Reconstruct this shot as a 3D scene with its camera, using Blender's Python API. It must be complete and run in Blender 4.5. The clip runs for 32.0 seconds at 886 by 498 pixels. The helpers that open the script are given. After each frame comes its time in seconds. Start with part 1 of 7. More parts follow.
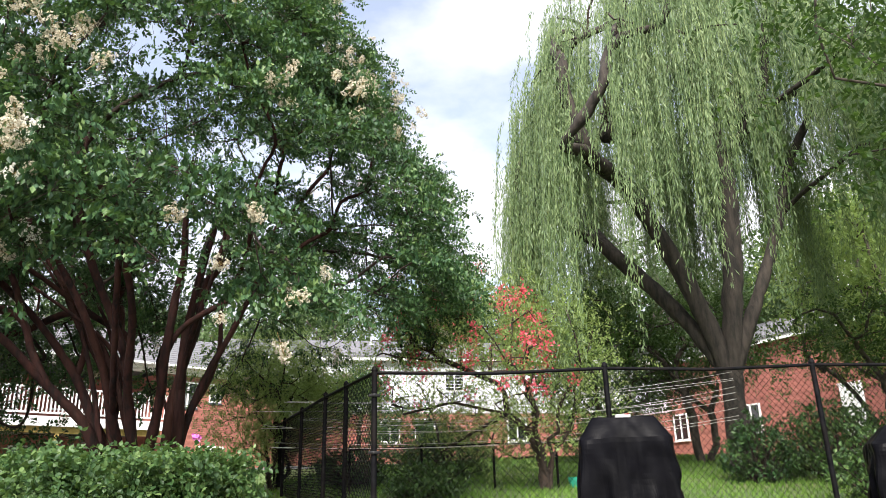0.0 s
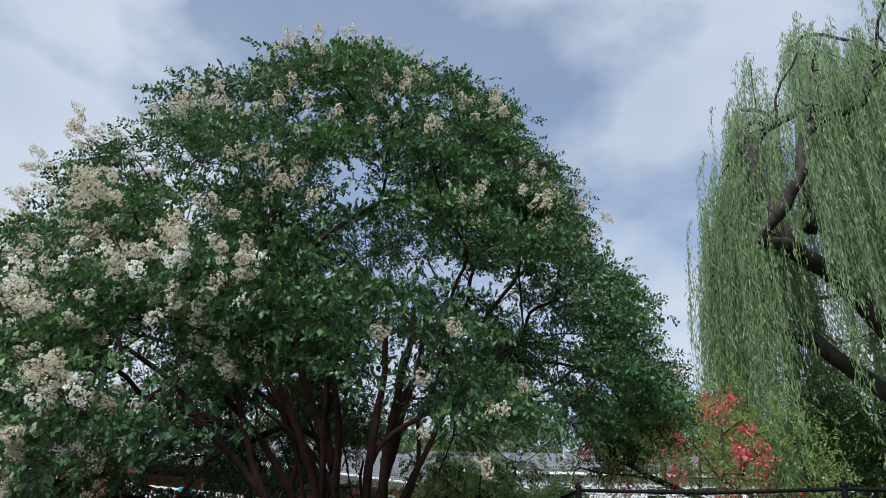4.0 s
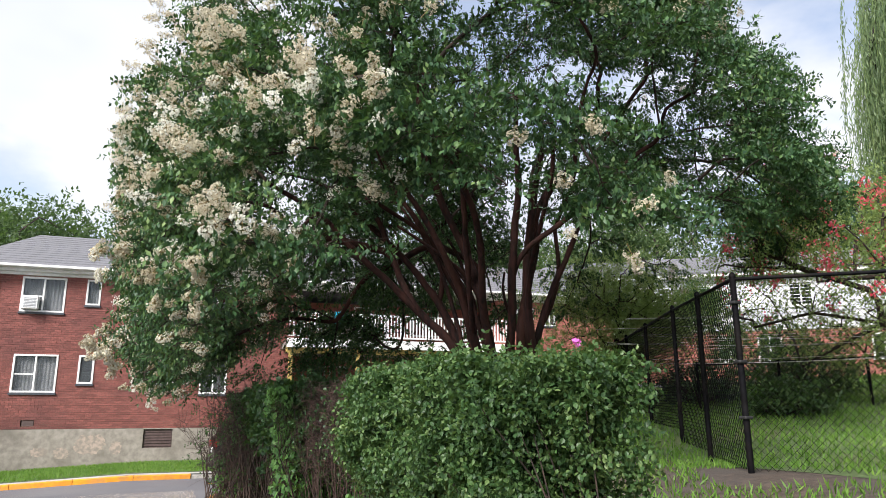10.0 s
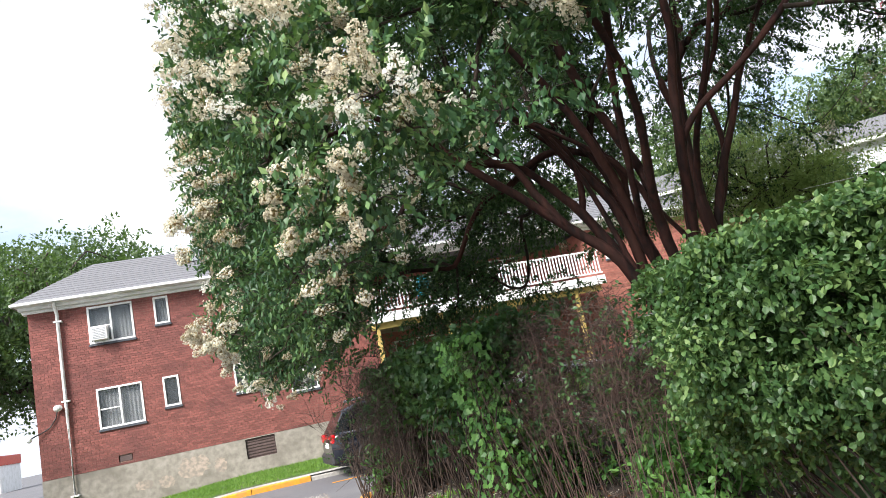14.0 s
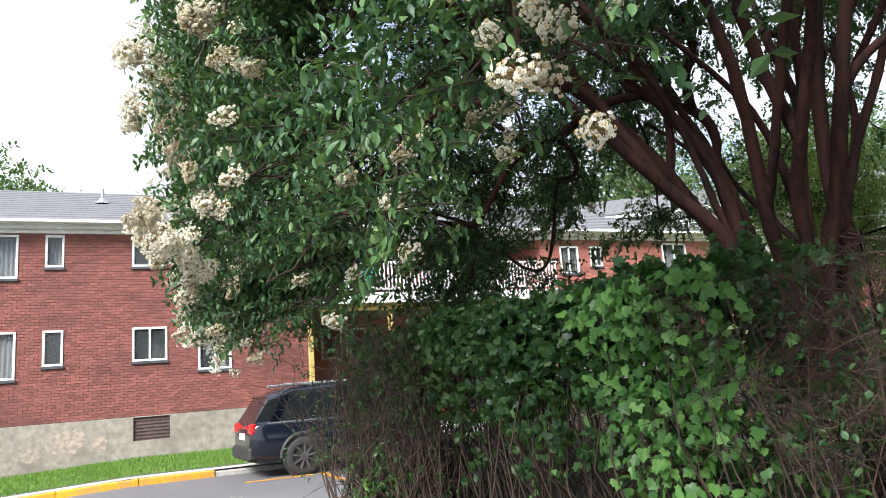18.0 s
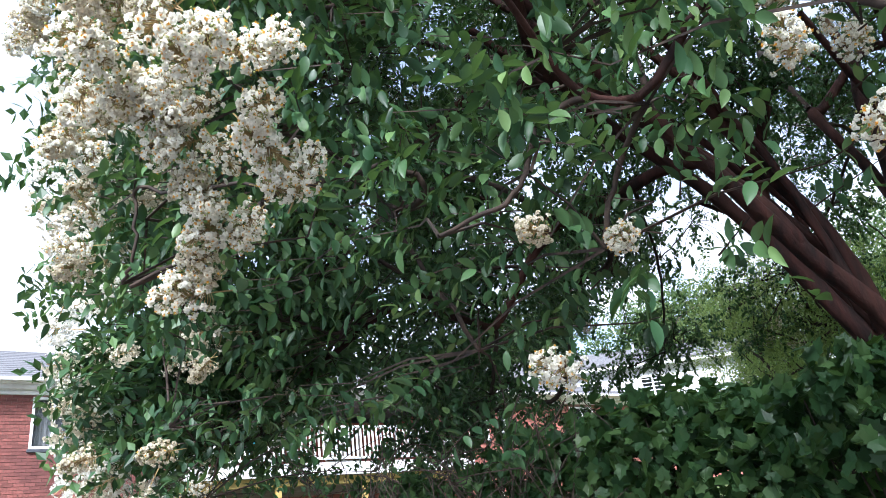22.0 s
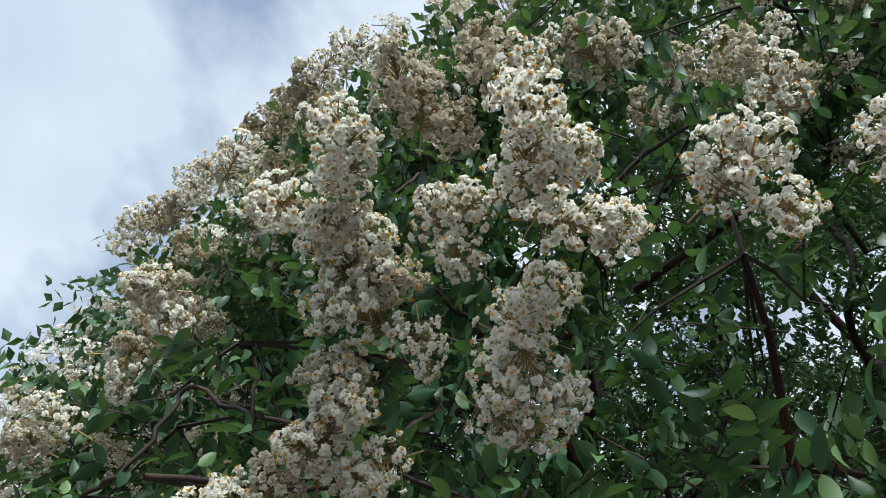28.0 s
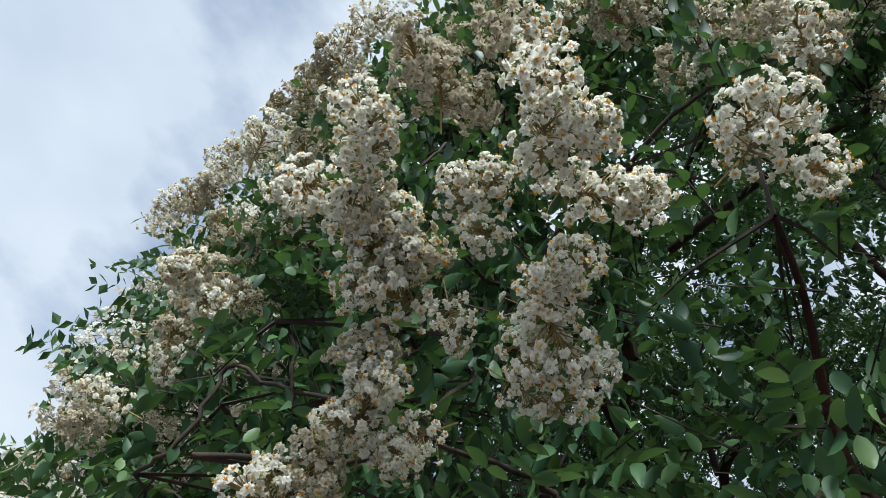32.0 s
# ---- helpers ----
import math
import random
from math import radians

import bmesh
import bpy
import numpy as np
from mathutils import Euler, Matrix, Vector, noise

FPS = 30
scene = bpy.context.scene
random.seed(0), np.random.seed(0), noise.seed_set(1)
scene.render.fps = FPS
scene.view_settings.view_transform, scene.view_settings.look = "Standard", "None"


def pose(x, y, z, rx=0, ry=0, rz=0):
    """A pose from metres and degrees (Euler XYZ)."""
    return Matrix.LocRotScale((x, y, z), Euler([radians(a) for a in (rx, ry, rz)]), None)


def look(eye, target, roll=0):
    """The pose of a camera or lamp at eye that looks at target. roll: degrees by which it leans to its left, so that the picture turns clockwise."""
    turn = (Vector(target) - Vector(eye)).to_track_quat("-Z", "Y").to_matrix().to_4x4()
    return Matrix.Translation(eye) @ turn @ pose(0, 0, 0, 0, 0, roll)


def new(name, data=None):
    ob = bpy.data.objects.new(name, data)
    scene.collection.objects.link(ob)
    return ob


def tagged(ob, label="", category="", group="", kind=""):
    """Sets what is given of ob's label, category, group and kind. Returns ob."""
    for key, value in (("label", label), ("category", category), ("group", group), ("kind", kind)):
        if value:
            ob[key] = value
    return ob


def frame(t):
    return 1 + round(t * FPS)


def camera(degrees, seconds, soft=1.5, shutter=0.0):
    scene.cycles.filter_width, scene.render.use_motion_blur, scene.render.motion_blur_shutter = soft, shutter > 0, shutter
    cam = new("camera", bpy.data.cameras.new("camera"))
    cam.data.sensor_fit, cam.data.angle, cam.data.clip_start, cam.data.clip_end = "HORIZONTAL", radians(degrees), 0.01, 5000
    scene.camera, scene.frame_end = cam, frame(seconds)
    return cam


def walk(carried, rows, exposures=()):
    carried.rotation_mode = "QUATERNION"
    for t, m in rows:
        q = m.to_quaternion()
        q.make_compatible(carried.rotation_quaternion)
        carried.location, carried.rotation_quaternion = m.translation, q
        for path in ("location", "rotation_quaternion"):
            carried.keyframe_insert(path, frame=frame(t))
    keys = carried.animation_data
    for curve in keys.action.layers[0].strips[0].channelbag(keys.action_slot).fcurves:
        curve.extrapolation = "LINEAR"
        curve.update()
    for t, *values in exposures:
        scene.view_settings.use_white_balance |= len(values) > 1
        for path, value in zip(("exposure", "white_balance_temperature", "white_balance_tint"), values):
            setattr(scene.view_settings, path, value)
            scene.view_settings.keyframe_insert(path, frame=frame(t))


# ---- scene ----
cam = camera(63.7, 32.0, 0.9)
PATH = [
    (0, (1.309, -0.316, 1.4), (2.668, 1.003, 2.042), -1.4),
    (0.5, (1.285, -0.321, 1.422), (2.547, 1.051, 2.145), -0.4),
    (1, (1.254, -0.303, 1.422), (2.438, 1.098, 2.217), -0.0),
    (1.5, (1.24, -0.299, 1.449), (2.352, 1.13, 2.299), 0.3),
    (2, (1.24, -0.29, 1.446), (2.283, 1.164, 2.339), 0.3),
    (2.5, (1.228, -0.291, 1.439), (2.213, 1.186, 2.361), 0.8),
    (4.5, (1.201, -0.278, 1.416), (2.054, 1.298, 2.304), 1.9),
    (5, (1.209, -0.285, 1.416), (2.016, 1.343, 2.251), 1.7),
    (5.5, (1.203, -0.275, 1.411), (1.973, 1.4, 2.188), 1.5),
    (6, (1.205, -0.262, 1.39), (1.94, 1.45, 2.116), 1.4),
    (6.5, (1.201, -0.258, 1.378), (1.907, 1.488, 2.051), 1.4),
    (7, (1.197, -0.255, 1.364), (1.885, 1.517, 1.985), 1.5),
    (7.5, (1.192, -0.259, 1.364), (1.876, 1.524, 1.957), 1.7),
    (8, (1.196, -0.251, 1.365), (1.875, 1.535, 1.956), 1.7),
    (8.5, (1.194, -0.249, 1.359), (1.874, 1.538, 1.946), 1.7),
    (9, (1.185, -0.243, 1.352), (1.863, 1.549, 1.925), 1.7),
    (9.5, (1.148, -0.194, 1.331), (1.826, 1.608, 1.87), 1.0),
    (10, (1.118, -0.087, 1.297), (1.787, 1.742, 1.752), -0.3),
    (10.5, (1.14, 0.154, 1.287), (1.725, 2.021, 1.702), -0.4),
    (11, (1.061, 0.444, 1.268), (1.596, 2.324, 1.688), -2.0),
    (11.5, (0.97, 0.802, 1.268), (1.508, 2.687, 1.665), -3.5),
    (12, (0.928, 1.177, 1.247), (1.435, 3.091, 1.525), -5.5),
    (12.5, (0.809, 1.468, 1.274), (1.301, 3.395, 1.491), -13.3),
    (13, (0.774, 1.789, 1.27), (1.25, 3.717, 1.503), -16.9),
    (13.5, (0.63, 2.096, 1.255), (1.157, 4.003, 1.55), -15.0),
    (14, (0.511, 2.468, 1.246), (1.079, 4.349, 1.619), -11.8),
    (14.5, (0.374, 2.81, 1.221), (0.974, 4.677, 1.615), -10.5),
    (16.5, (0.154, 4.31, 1.244), (0.982, 6.077, 1.685), -3.4),
    (17, (0.09, 4.638, 1.227), (0.916, 6.412, 1.643), -3.8),
    (17.5, (0.046, 4.976, 1.214), (0.868, 6.758, 1.597), -4.3),
    (18, (0.025, 5.367, 1.197), (0.827, 7.162, 1.565), -4.4),
    (18.5, (-0.04, 5.73, 1.202), (0.767, 7.522, 1.573), -5.1),
    (19, (-0.029, 6.133, 1.191), (0.76, 7.925, 1.597), -4.6),
    (19.5, (-0.067, 6.498, 1.192), (0.766, 8.259, 1.645), -4.7),
    (20, (-0.076, 6.9, 1.193), (0.793, 8.629, 1.699), -4.3),
    (20.5, (-0.104, 7.265, 1.203), (0.843, 8.941, 1.746), -4.2),
    (21, (-0.088, 7.606, 1.193), (0.925, 9.216, 1.812), -2.5),
    (21.5, (-0.047, 7.96, 1.216), (0.974, 9.531, 1.914), -1.5),
    (22, (-0.08, 8.261, 1.207), (1.033, 9.714, 2.012), -7.9),
    (22.5, (0.018, 8.558, 1.249), (1.037, 9.832, 2.406), -7.0),
    (23, (-0.041, 8.762, 1.269), (0.914, 9.779, 2.703), -6.2),
    (23.5, (-0.064, 8.833, 1.303), (0.832, 9.724, 2.854), -6.2),
    (24, (-0.058, 8.849, 1.294), (0.786, 9.716, 2.886), -4.4),
    (24.5, (-0.057, 8.868, 1.292), (0.774, 9.734, 2.892), -4.4),
    (26.5, (-0.07, 8.886, 1.286), (0.651, 9.659, 2.983), -0.3),
    (27, (-0.066, 8.903, 1.27), (0.599, 9.662, 2.996), 6.1),
    (27.5, (-0.052, 8.931, 1.252), (0.569, 9.724, 2.98), 14.7),
    (28, (-0.047, 8.951, 1.245), (0.55, 9.796, 2.957), 21.3),
    (28.5, (-0.048, 8.958, 1.241), (0.561, 9.858, 2.92), 23.4),
    (29, (-0.048, 8.949, 1.241), (0.574, 9.891, 2.893), 22.5),
    (29.5, (-0.062, 8.933, 1.243), (0.562, 9.901, 2.879), 21.8),
    (30, (-0.062, 8.928, 1.242), (0.55, 9.905, 2.876), 22.4),
    (30.5, (-0.055, 8.935, 1.243), (0.552, 9.91, 2.88), 22.4),
    (31, (-0.057, 8.931, 1.24), (0.543, 9.904, 2.881), 21.7),
    (31.5, (-0.051, 8.931, 1.245), (0.536, 9.9, 2.893), 21.5),
    (32, (-0.054, 8.931, 1.248), (0.557, 9.894, 2.891), 21.2),
]
EXPOSURES = [(0, 1.55, 6500, 12), (1, 1.3, 6300, 10), (2, 0.9, 5800, 9), (4.5, 0.5, 5700, 8), (6, 0.55, 5800, 8), (9, 0.95, 6300, 12), (10.5, 1.2, 6300, 12), (13, 1.42, 6300, 11), (17, 1.5, 6200, 10), (19, 1.6, 6100, 9), (21.7, 1.78, 5800, 8), (22.6, 1.78, 5200, 24), (24, 1.42, 5200, 18), (27, 0.82, 5750, 5), (32, 0.78, 5750, 5)]
walk(cam, [(t, look(eye, target, roll)) for t, eye, target, roll in PATH], EXPOSURES)

# ---- sky and light ----
world = bpy.data.worlds.new("sky")
scene.world = world
world.use_nodes = True
wn, wl = world.node_tree.nodes, world.node_tree.links
sky = wn.new("ShaderNodeTexSky")
sky.sky_type, sky.sun_disc, sky.sun_elevation, sky.sun_rotation = "NISHITA", False, radians(40), radians(232)
where = wn.new("ShaderNodeTexCoord")
stretch = wn.new("ShaderNodeMapping")
stretch.inputs["Scale"].default_value = (1.0, 1.0, 2.0)
stretch.inputs["Location"].default_value = (3.1, 1.4, 0.3)
cloud = wn.new("ShaderNodeTexNoise")
cloud.inputs["Scale"].default_value, cloud.inputs["Detail"].default_value, cloud.inputs["Roughness"].default_value = 2.1, 7.0, 0.52
cover = wn.new("ShaderNodeValToRGB")
cover.color_ramp.elements[0].position, cover.color_ramp.elements[1].position = 0.4, 0.52
cover.color_ramp.elements[0].color = (0.38, 0.38, 0.38, 1)
shade = wn.new("ShaderNodeTexNoise")
shade.inputs["Scale"].default_value, shade.inputs["Detail"].default_value = 1.7, 4.0
tone = wn.new("ShaderNodeValToRGB")
tone.color_ramp.elements[0].position, tone.color_ramp.elements[1].position = 0.38, 0.6
tone.color_ramp.elements[0].color, tone.color_ramp.elements[1].color = (3.9, 4.1, 4.5, 1), (5.2, 5.25, 5.3, 1)
blend = wn.new("ShaderNodeMix")
blend.data_type = "RGBA"
wl.new(where.outputs["Generated"], stretch.inputs["Vector"])
wl.new(stretch.outputs[0], cloud.inputs["Vector"])
wl.new(stretch.outputs[0], shade.inputs["Vector"])
wl.new(cloud.outputs[0], cover.inputs[0])
wl.new(shade.outputs[0], tone.inputs[0])
wl.new(cover.outputs[0], blend.inputs[0])
wl.new(sky.outputs[0], blend.inputs[6])
wl.new(tone.outputs[0], blend.inputs[7])
wl.new(blend.outputs[2], wn["Background"].inputs[0])
wn["Background"].inputs[1].default_value = 0.1

sun = new("sun", bpy.data.lights.new("sun", "SUN"))
sun.data.energy, sun.data.angle, sun.data.color = 3.6, radians(22), (1.0, 0.95, 0.88)
sun.matrix_world = look((-18, -9, 23), (4, 8, 0))

# ---- materials ----


def principled(name):
    m = bpy.data.materials.new(name)
    m.use_nodes = True
    return m, m.node_tree.nodes, m.node_tree.links, m.node_tree.nodes["Principled BSDF"]


def ramp(nodes, stops):
    r = nodes.new("ShaderNodeValToRGB")
    while len(r.color_ramp.elements) < len(stops):
        r.color_ramp.elements.new(0.5)
    for e, (at, col) in zip(r.color_ramp.elements, stops):
        e.position, e.color = at, (*col, 1)
    return r


def noise_node(nodes, links, vec, scale, detail=4.0, rough=0.55):
    n = nodes.new("ShaderNodeTexNoise")
    n.inputs["Scale"].default_value, n.inputs["Detail"].default_value, n.inputs["Roughness"].default_value = scale, detail, rough
    links.new(vec, n.inputs["Vector"])
    return n.outputs[0]


def surf(name, low, high, scale=8.0, rough=0.7, bump=0.15, stain=None, stain_scale=0.8, metal=0.0, spread=(0.35, 0.65), vary=0.0, island=False, squash=(1, 1, 1), spec=0.5):
    """A grained surface: two tones by fine noise, a larger stain, bump, and a lighter or darker tone for each piece."""
    m, n, l, p = principled(name)
    co = n.new("ShaderNodeTexCoord")
    mp = n.new("ShaderNodeMapping")
    mp.inputs["Scale"].default_value = squash
    l.new(co.outputs["Object"], mp.inputs["Vector"])
    v = mp.outputs[0]
    fine = noise_node(n, l, v, scale, 6.0)
    r = ramp(n, [(spread[0], low), (spread[1], high)])
    l.new(fine, r.inputs[0])
    col = r.outputs[0]
    if stain:
        big = noise_node(n, l, v, stain_scale, 5.0)
        sr = ramp(n, [(0.46, (0, 0, 0)), (0.66, (0.8, 0.8, 0.8))])
        l.new(big, sr.inputs[0])
        mx = n.new("ShaderNodeMix")
        mx.data_type = "RGBA"
        mx.inputs[7].default_value = (*stain, 1)
        l.new(sr.outputs[0], mx.inputs[0])
        l.new(col, mx.inputs[6])
        col = mx.outputs[2]
    if vary:
        hs = n.new("ShaderNodeHueSaturation")
        rnd = n.new("ShaderNodeNewGeometry").outputs["Random Per Island"] if island else n.new("ShaderNodeObjectInfo").outputs["Random"]
        mr = n.new("ShaderNodeMapRange")
        mr.inputs["To Min"].default_value, mr.inputs["To Max"].default_value = 1 - vary, 1 + vary
        l.new(rnd, mr.inputs["Value"])
        l.new(mr.outputs[0], hs.inputs["Value"])
        l.new(col, hs.inputs["Color"])
        col = hs.outputs[0]
    l.new(col, p.inputs["Base Color"])
    rr = n.new("ShaderNodeMapRange")
    rr.inputs["To Min"].default_value, rr.inputs["To Max"].default_value = max(0.02, rough - 0.12), min(1, rough + 0.12)
    l.new(fine, rr.inputs["Value"])
    l.new(rr.outputs[0], p.inputs["Roughness"])
    p.inputs["Metallic"].default_value = metal
    p.inputs["Specular IOR Level"].default_value = spec
    if bump:
        b = n.new("ShaderNodeBump")
        b.inputs["Strength"].default_value, b.inputs["Distance"].default_value = bump, 0.02
        l.new(fine, b.inputs["Height"])
        l.new(b.outputs[0], p.inputs["Normal"])
    return m


def leafy(name, stops, rough=0.42, through_col=(0.16, 0.3, 0.04), clear=0.3, patch=0.7):
    """Leaves or petals: a tone of its own for each, patches of tone over the whole, and light coming through."""
    m, n, l, p = principled(name)
    geo = n.new("ShaderNodeNewGeometry")
    r = ramp(n, stops)
    co = n.new("ShaderNodeTexCoord")
    big = noise_node(n, l, co.outputs["Object"], patch, 3.0)
    mixv = n.new("ShaderNodeMath")
    mixv.operation = "MULTIPLY_ADD"
    mixv.inputs[1].default_value = 0.9
    l.new(big, mixv.inputs[0])
    half = n.new("ShaderNodeMath")
    half.operation = "MULTIPLY_ADD"
    half.inputs[1].default_value, half.inputs[2].default_value = 0.7, -0.3
    l.new(geo.outputs["Random Per Island"], half.inputs[0])
    l.new(half.outputs[0], mixv.inputs[2])
    l.new(mixv.outputs[0], r.inputs[0])
    l.new(r.outputs[0], p.inputs["Base Color"])
    p.inputs["Roughness"].default_value = rough
    p.inputs["Specular IOR Level"].default_value = 0.3
    tr = n.new("ShaderNodeBsdfTranslucent")
    tc = n.new("ShaderNodeMix")
    tc.data_type = "RGBA"
    tc.inputs[0].default_value = 0.65
    tc.inputs[7].default_value = (*through_col, 1)
    l.new(r.outputs[0], tc.inputs[6])
    l.new(tc.outputs[2], tr.inputs["Color"])
    ms = n.new("ShaderNodeMixShader")
    ms.inputs[0].default_value = clear
    l.new(p.outputs[0], ms.inputs[1])
    l.new(tr.outputs[0], ms.inputs[2])
    l.new(ms.outputs[0], n["Material Output"].inputs[0])
    return m


M_BRICK = surf("red_brick", (0.15, 0.046, 0.038), (0.255, 0.09, 0.074), 22, 0.85, 0.2, (0.12, 0.042, 0.038), 0.7, vary=0.24, island=True)
M_BRICK_ONE = surf("red_brick_single", (0.15, 0.046, 0.038), (0.255, 0.09, 0.074), 22, 0.85, 0.2, (0.12, 0.042, 0.038), 0.7, vary=0.24)
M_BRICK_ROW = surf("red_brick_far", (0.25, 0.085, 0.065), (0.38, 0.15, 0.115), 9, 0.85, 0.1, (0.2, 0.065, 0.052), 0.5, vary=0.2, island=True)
M_MORTAR = surf("mortar", (0.16, 0.085, 0.065), (0.3, 0.19, 0.15), 30, 0.95, 0.3)
M_CONCRETE = surf("stained_concrete", (0.2, 0.18, 0.152), (0.32, 0.29, 0.25), 5, 0.9, 0.25, (0.14, 0.122, 0.1), 0.55)
M_PATCH = surf("bare_plaster", (0.24, 0.21, 0.175), (0.4, 0.32, 0.265), 9, 0.9, 0.25, (0.24, 0.21, 0.18), 2.5, spread=(0.4, 0.6))
M_WHITE = surf("white_paint", (0.7, 0.7, 0.7), (0.82, 0.82, 0.81), 6, 0.45, 0.04, (0.6, 0.6, 0.57), 1.3)
M_SIDING = surf("white_siding", (0.54, 0.55, 0.58), (0.66, 0.67, 0.69), 4, 0.5, 0.05, (0.48, 0.48, 0.49), 0.7, vary=0.05)
M_ROOF = surf("asphalt_shingle", (0.1, 0.1, 0.11), (0.2, 0.2, 0.215), 26, 0.95, 0.4, (0.14, 0.14, 0.15), 0.6, squash=(1, 1, 2))
M_DARKRED = surf("brown_vent_paint", (0.07, 0.045, 0.042), (0.1, 0.065, 0.06), 9, 0.6, 0.1)
M_SILL = surf("dark_slate_sill", (0.035, 0.04, 0.05), (0.07, 0.075, 0.09), 12, 0.6, 0.1)
M_YELLOW = surf("yellow_kerb_paint", (0.6, 0.22, 0.008), (0.76, 0.31, 0.012), 9, 0.7, 0.25, (0.42, 0.2, 0.05), 2.6, vary=0.06)
M_KERB = surf("bare_kerb_concrete", (0.25, 0.24, 0.22), (0.38, 0.36, 0.33), 12, 0.9, 0.3)
M_YPOST = surf("yellow_post_paint", (0.38, 0.27, 0.07), (0.47, 0.35, 0.12), 7, 0.6, 0.1, (0.34, 0.24, 0.08), 1.5)
M_BLACKIRON = surf("black_coated_steel", (0.003, 0.003, 0.004), (0.009, 0.009, 0.01), 14, 0.55, 0.1, (0.012, 0.01, 0.009), 3.0, spec=0.05)
M_COVER = surf("black_vinyl_cover", (0.0015, 0.0015, 0.002), (0.004, 0.004, 0.005), 5, 0.36, 0.15, (0.005, 0.005, 0.007), 2.0, spec=0.04)
M_CAR = surf("dark_blue_car_paint", (0.004, 0.006, 0.012), (0.006, 0.008, 0.016), 3, 0.16, 0.0)
M_CAR.node_tree.nodes["Principled BSDF"].inputs["Coat Weight"].default_value = 0.35
M_CAR.node_tree.nodes["Principled BSDF"].inputs["Coat Roughness"].default_value = 0.03
M_SILVER = surf("silver_car_paint", (0.5, 0.51, 0.53), (0.58, 0.59, 0.6), 3, 0.2, 0.0, metal=0.35)
M_TYRE = surf("tyre_rubber", (0.014, 0.014, 0.014), (0.03, 0.03, 0.03), 30, 0.85, 0.3)
M_RIM = surf("dark_alloy", (0.16, 0.16, 0.17), (0.3, 0.3, 0.32), 10, 0.3, 0.05, metal=0.8)
M_CHROME = surf("bright_trim", (0.5, 0.5, 0.52), (0.62, 0.62, 0.64), 10, 0.2, 0.0, metal=0.9)
M_TAIL = surf("red_tail_lens", (0.35, 0.004, 0.006), (0.5, 0.01, 0.012), 10, 0.15, 0.0)
M_PLASTIC = surf("black_plastic", (0.012, 0.012, 0.013), (0.024, 0.024, 0.025), 16, 0.6, 0.1)
M_ORANGE = surf("orange_lettering_plate", (0.75, 0.25, 0.01), (0.8, 0.32, 0.02), 9, 0.5, 0.0)
M_BARK = surf("peeling_red_brown_bark", (0.008, 0.004, 0.0035), (0.042, 0.014, 0.011), 15, 0.85, 1.0, (0.062, 0.024, 0.017), 2.2, squash=(1, 1, 0.13), spec=0.3)
M_TWIG = surf("dark_twigs", (0.014, 0.009, 0.007), (0.05, 0.032, 0.022), 18, 0.9, 0.3)
M_DRYTWIG = surf("dry_brown_twigs", (0.028, 0.019, 0.015), (0.085, 0.058, 0.045), 18, 0.9, 0.3)
M_BARETWIG = surf("bare_red_brown_twigs", (0.02, 0.012, 0.009), (0.075, 0.042, 0.032), 18, 0.9, 0.3)
M_WBARK = surf("furrowed_grey_bark", (0.025, 0.02, 0.016), (0.1, 0.08, 0.064), 9, 0.95, 1.0, squash=(1, 1, 0.25))
M_WILLOWBARK = surf("dark_furrowed_bark", (0.012, 0.01, 0.008), (0.052, 0.042, 0.034), 9, 0.95, 1.0, squash=(1, 1, 0.25))
M_STEM = surf("reddish_flower_stalk", (0.2, 0.12, 0.04), (0.3, 0.23, 0.09), 18, 0.7, 0.1)
M_BUD = surf("yellow_green_bud", (0.16, 0.2, 0.05), (0.3, 0.3, 0.1), 25, 0.6, 0.1)
M_STAMEN = surf("yellow_stamens", (0.7, 0.36, 0.02), (0.85, 0.5, 0.05), 30, 0.6, 0.0)
M_LEAF = leafy("crape_leaf", [(0.0, (0.008, 0.026, 0.012)), (0.4, (0.026, 0.068, 0.028)), (0.75, (0.072, 0.142, 0.05)), (1.0, (0.19, 0.27, 0.09))], 0.46, (0.16, 0.3, 0.05), clear=0.18)
M_PETAL = leafy("white_petal", [(0.0, (0.62, 0.585, 0.48)), (0.35, (0.86, 0.85, 0.77)), (1.0, (0.95, 0.95, 0.9))], 0.7, (0.96, 0.94, 0.84), 0.5, 6.0)
M_PETAL_OLD = leafy("fading_cream_petal", [(0.0, (0.42, 0.37, 0.26)), (0.5, (0.64, 0.59, 0.46)), (1.0, (0.82, 0.78, 0.66))], 0.8, (0.72, 0.65, 0.48), 0.4, 1.2)
M_REDPETAL = leafy("red_petal", [(0.0, (0.6, 0.05, 0.08)), (1.0, (0.85, 0.2, 0.24))], 0.7, (0.85, 0.16, 0.2), 0.35)
M_HEDGE = leafy("hedge_leaf", [(0.0, (0.014, 0.036, 0.012)), (0.35, (0.032, 0.074, 0.023)), (0.7, (0.068, 0.126, 0.038)), (1.0, (0.165, 0.235, 0.08))], 0.46, (0.2, 0.34, 0.05), 0.2, 2.2)
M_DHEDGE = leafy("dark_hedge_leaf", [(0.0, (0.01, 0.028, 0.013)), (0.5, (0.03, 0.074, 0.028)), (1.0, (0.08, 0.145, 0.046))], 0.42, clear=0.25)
M_VINE = leafy("vine_leaf", [(0.0, (0.022, 0.066, 0.02)), (0.5, (0.058, 0.145, 0.036)), (1.0, (0.14, 0.28, 0.07))], 0.45, (0.24, 0.45, 0.07), 0.32, 1.2)
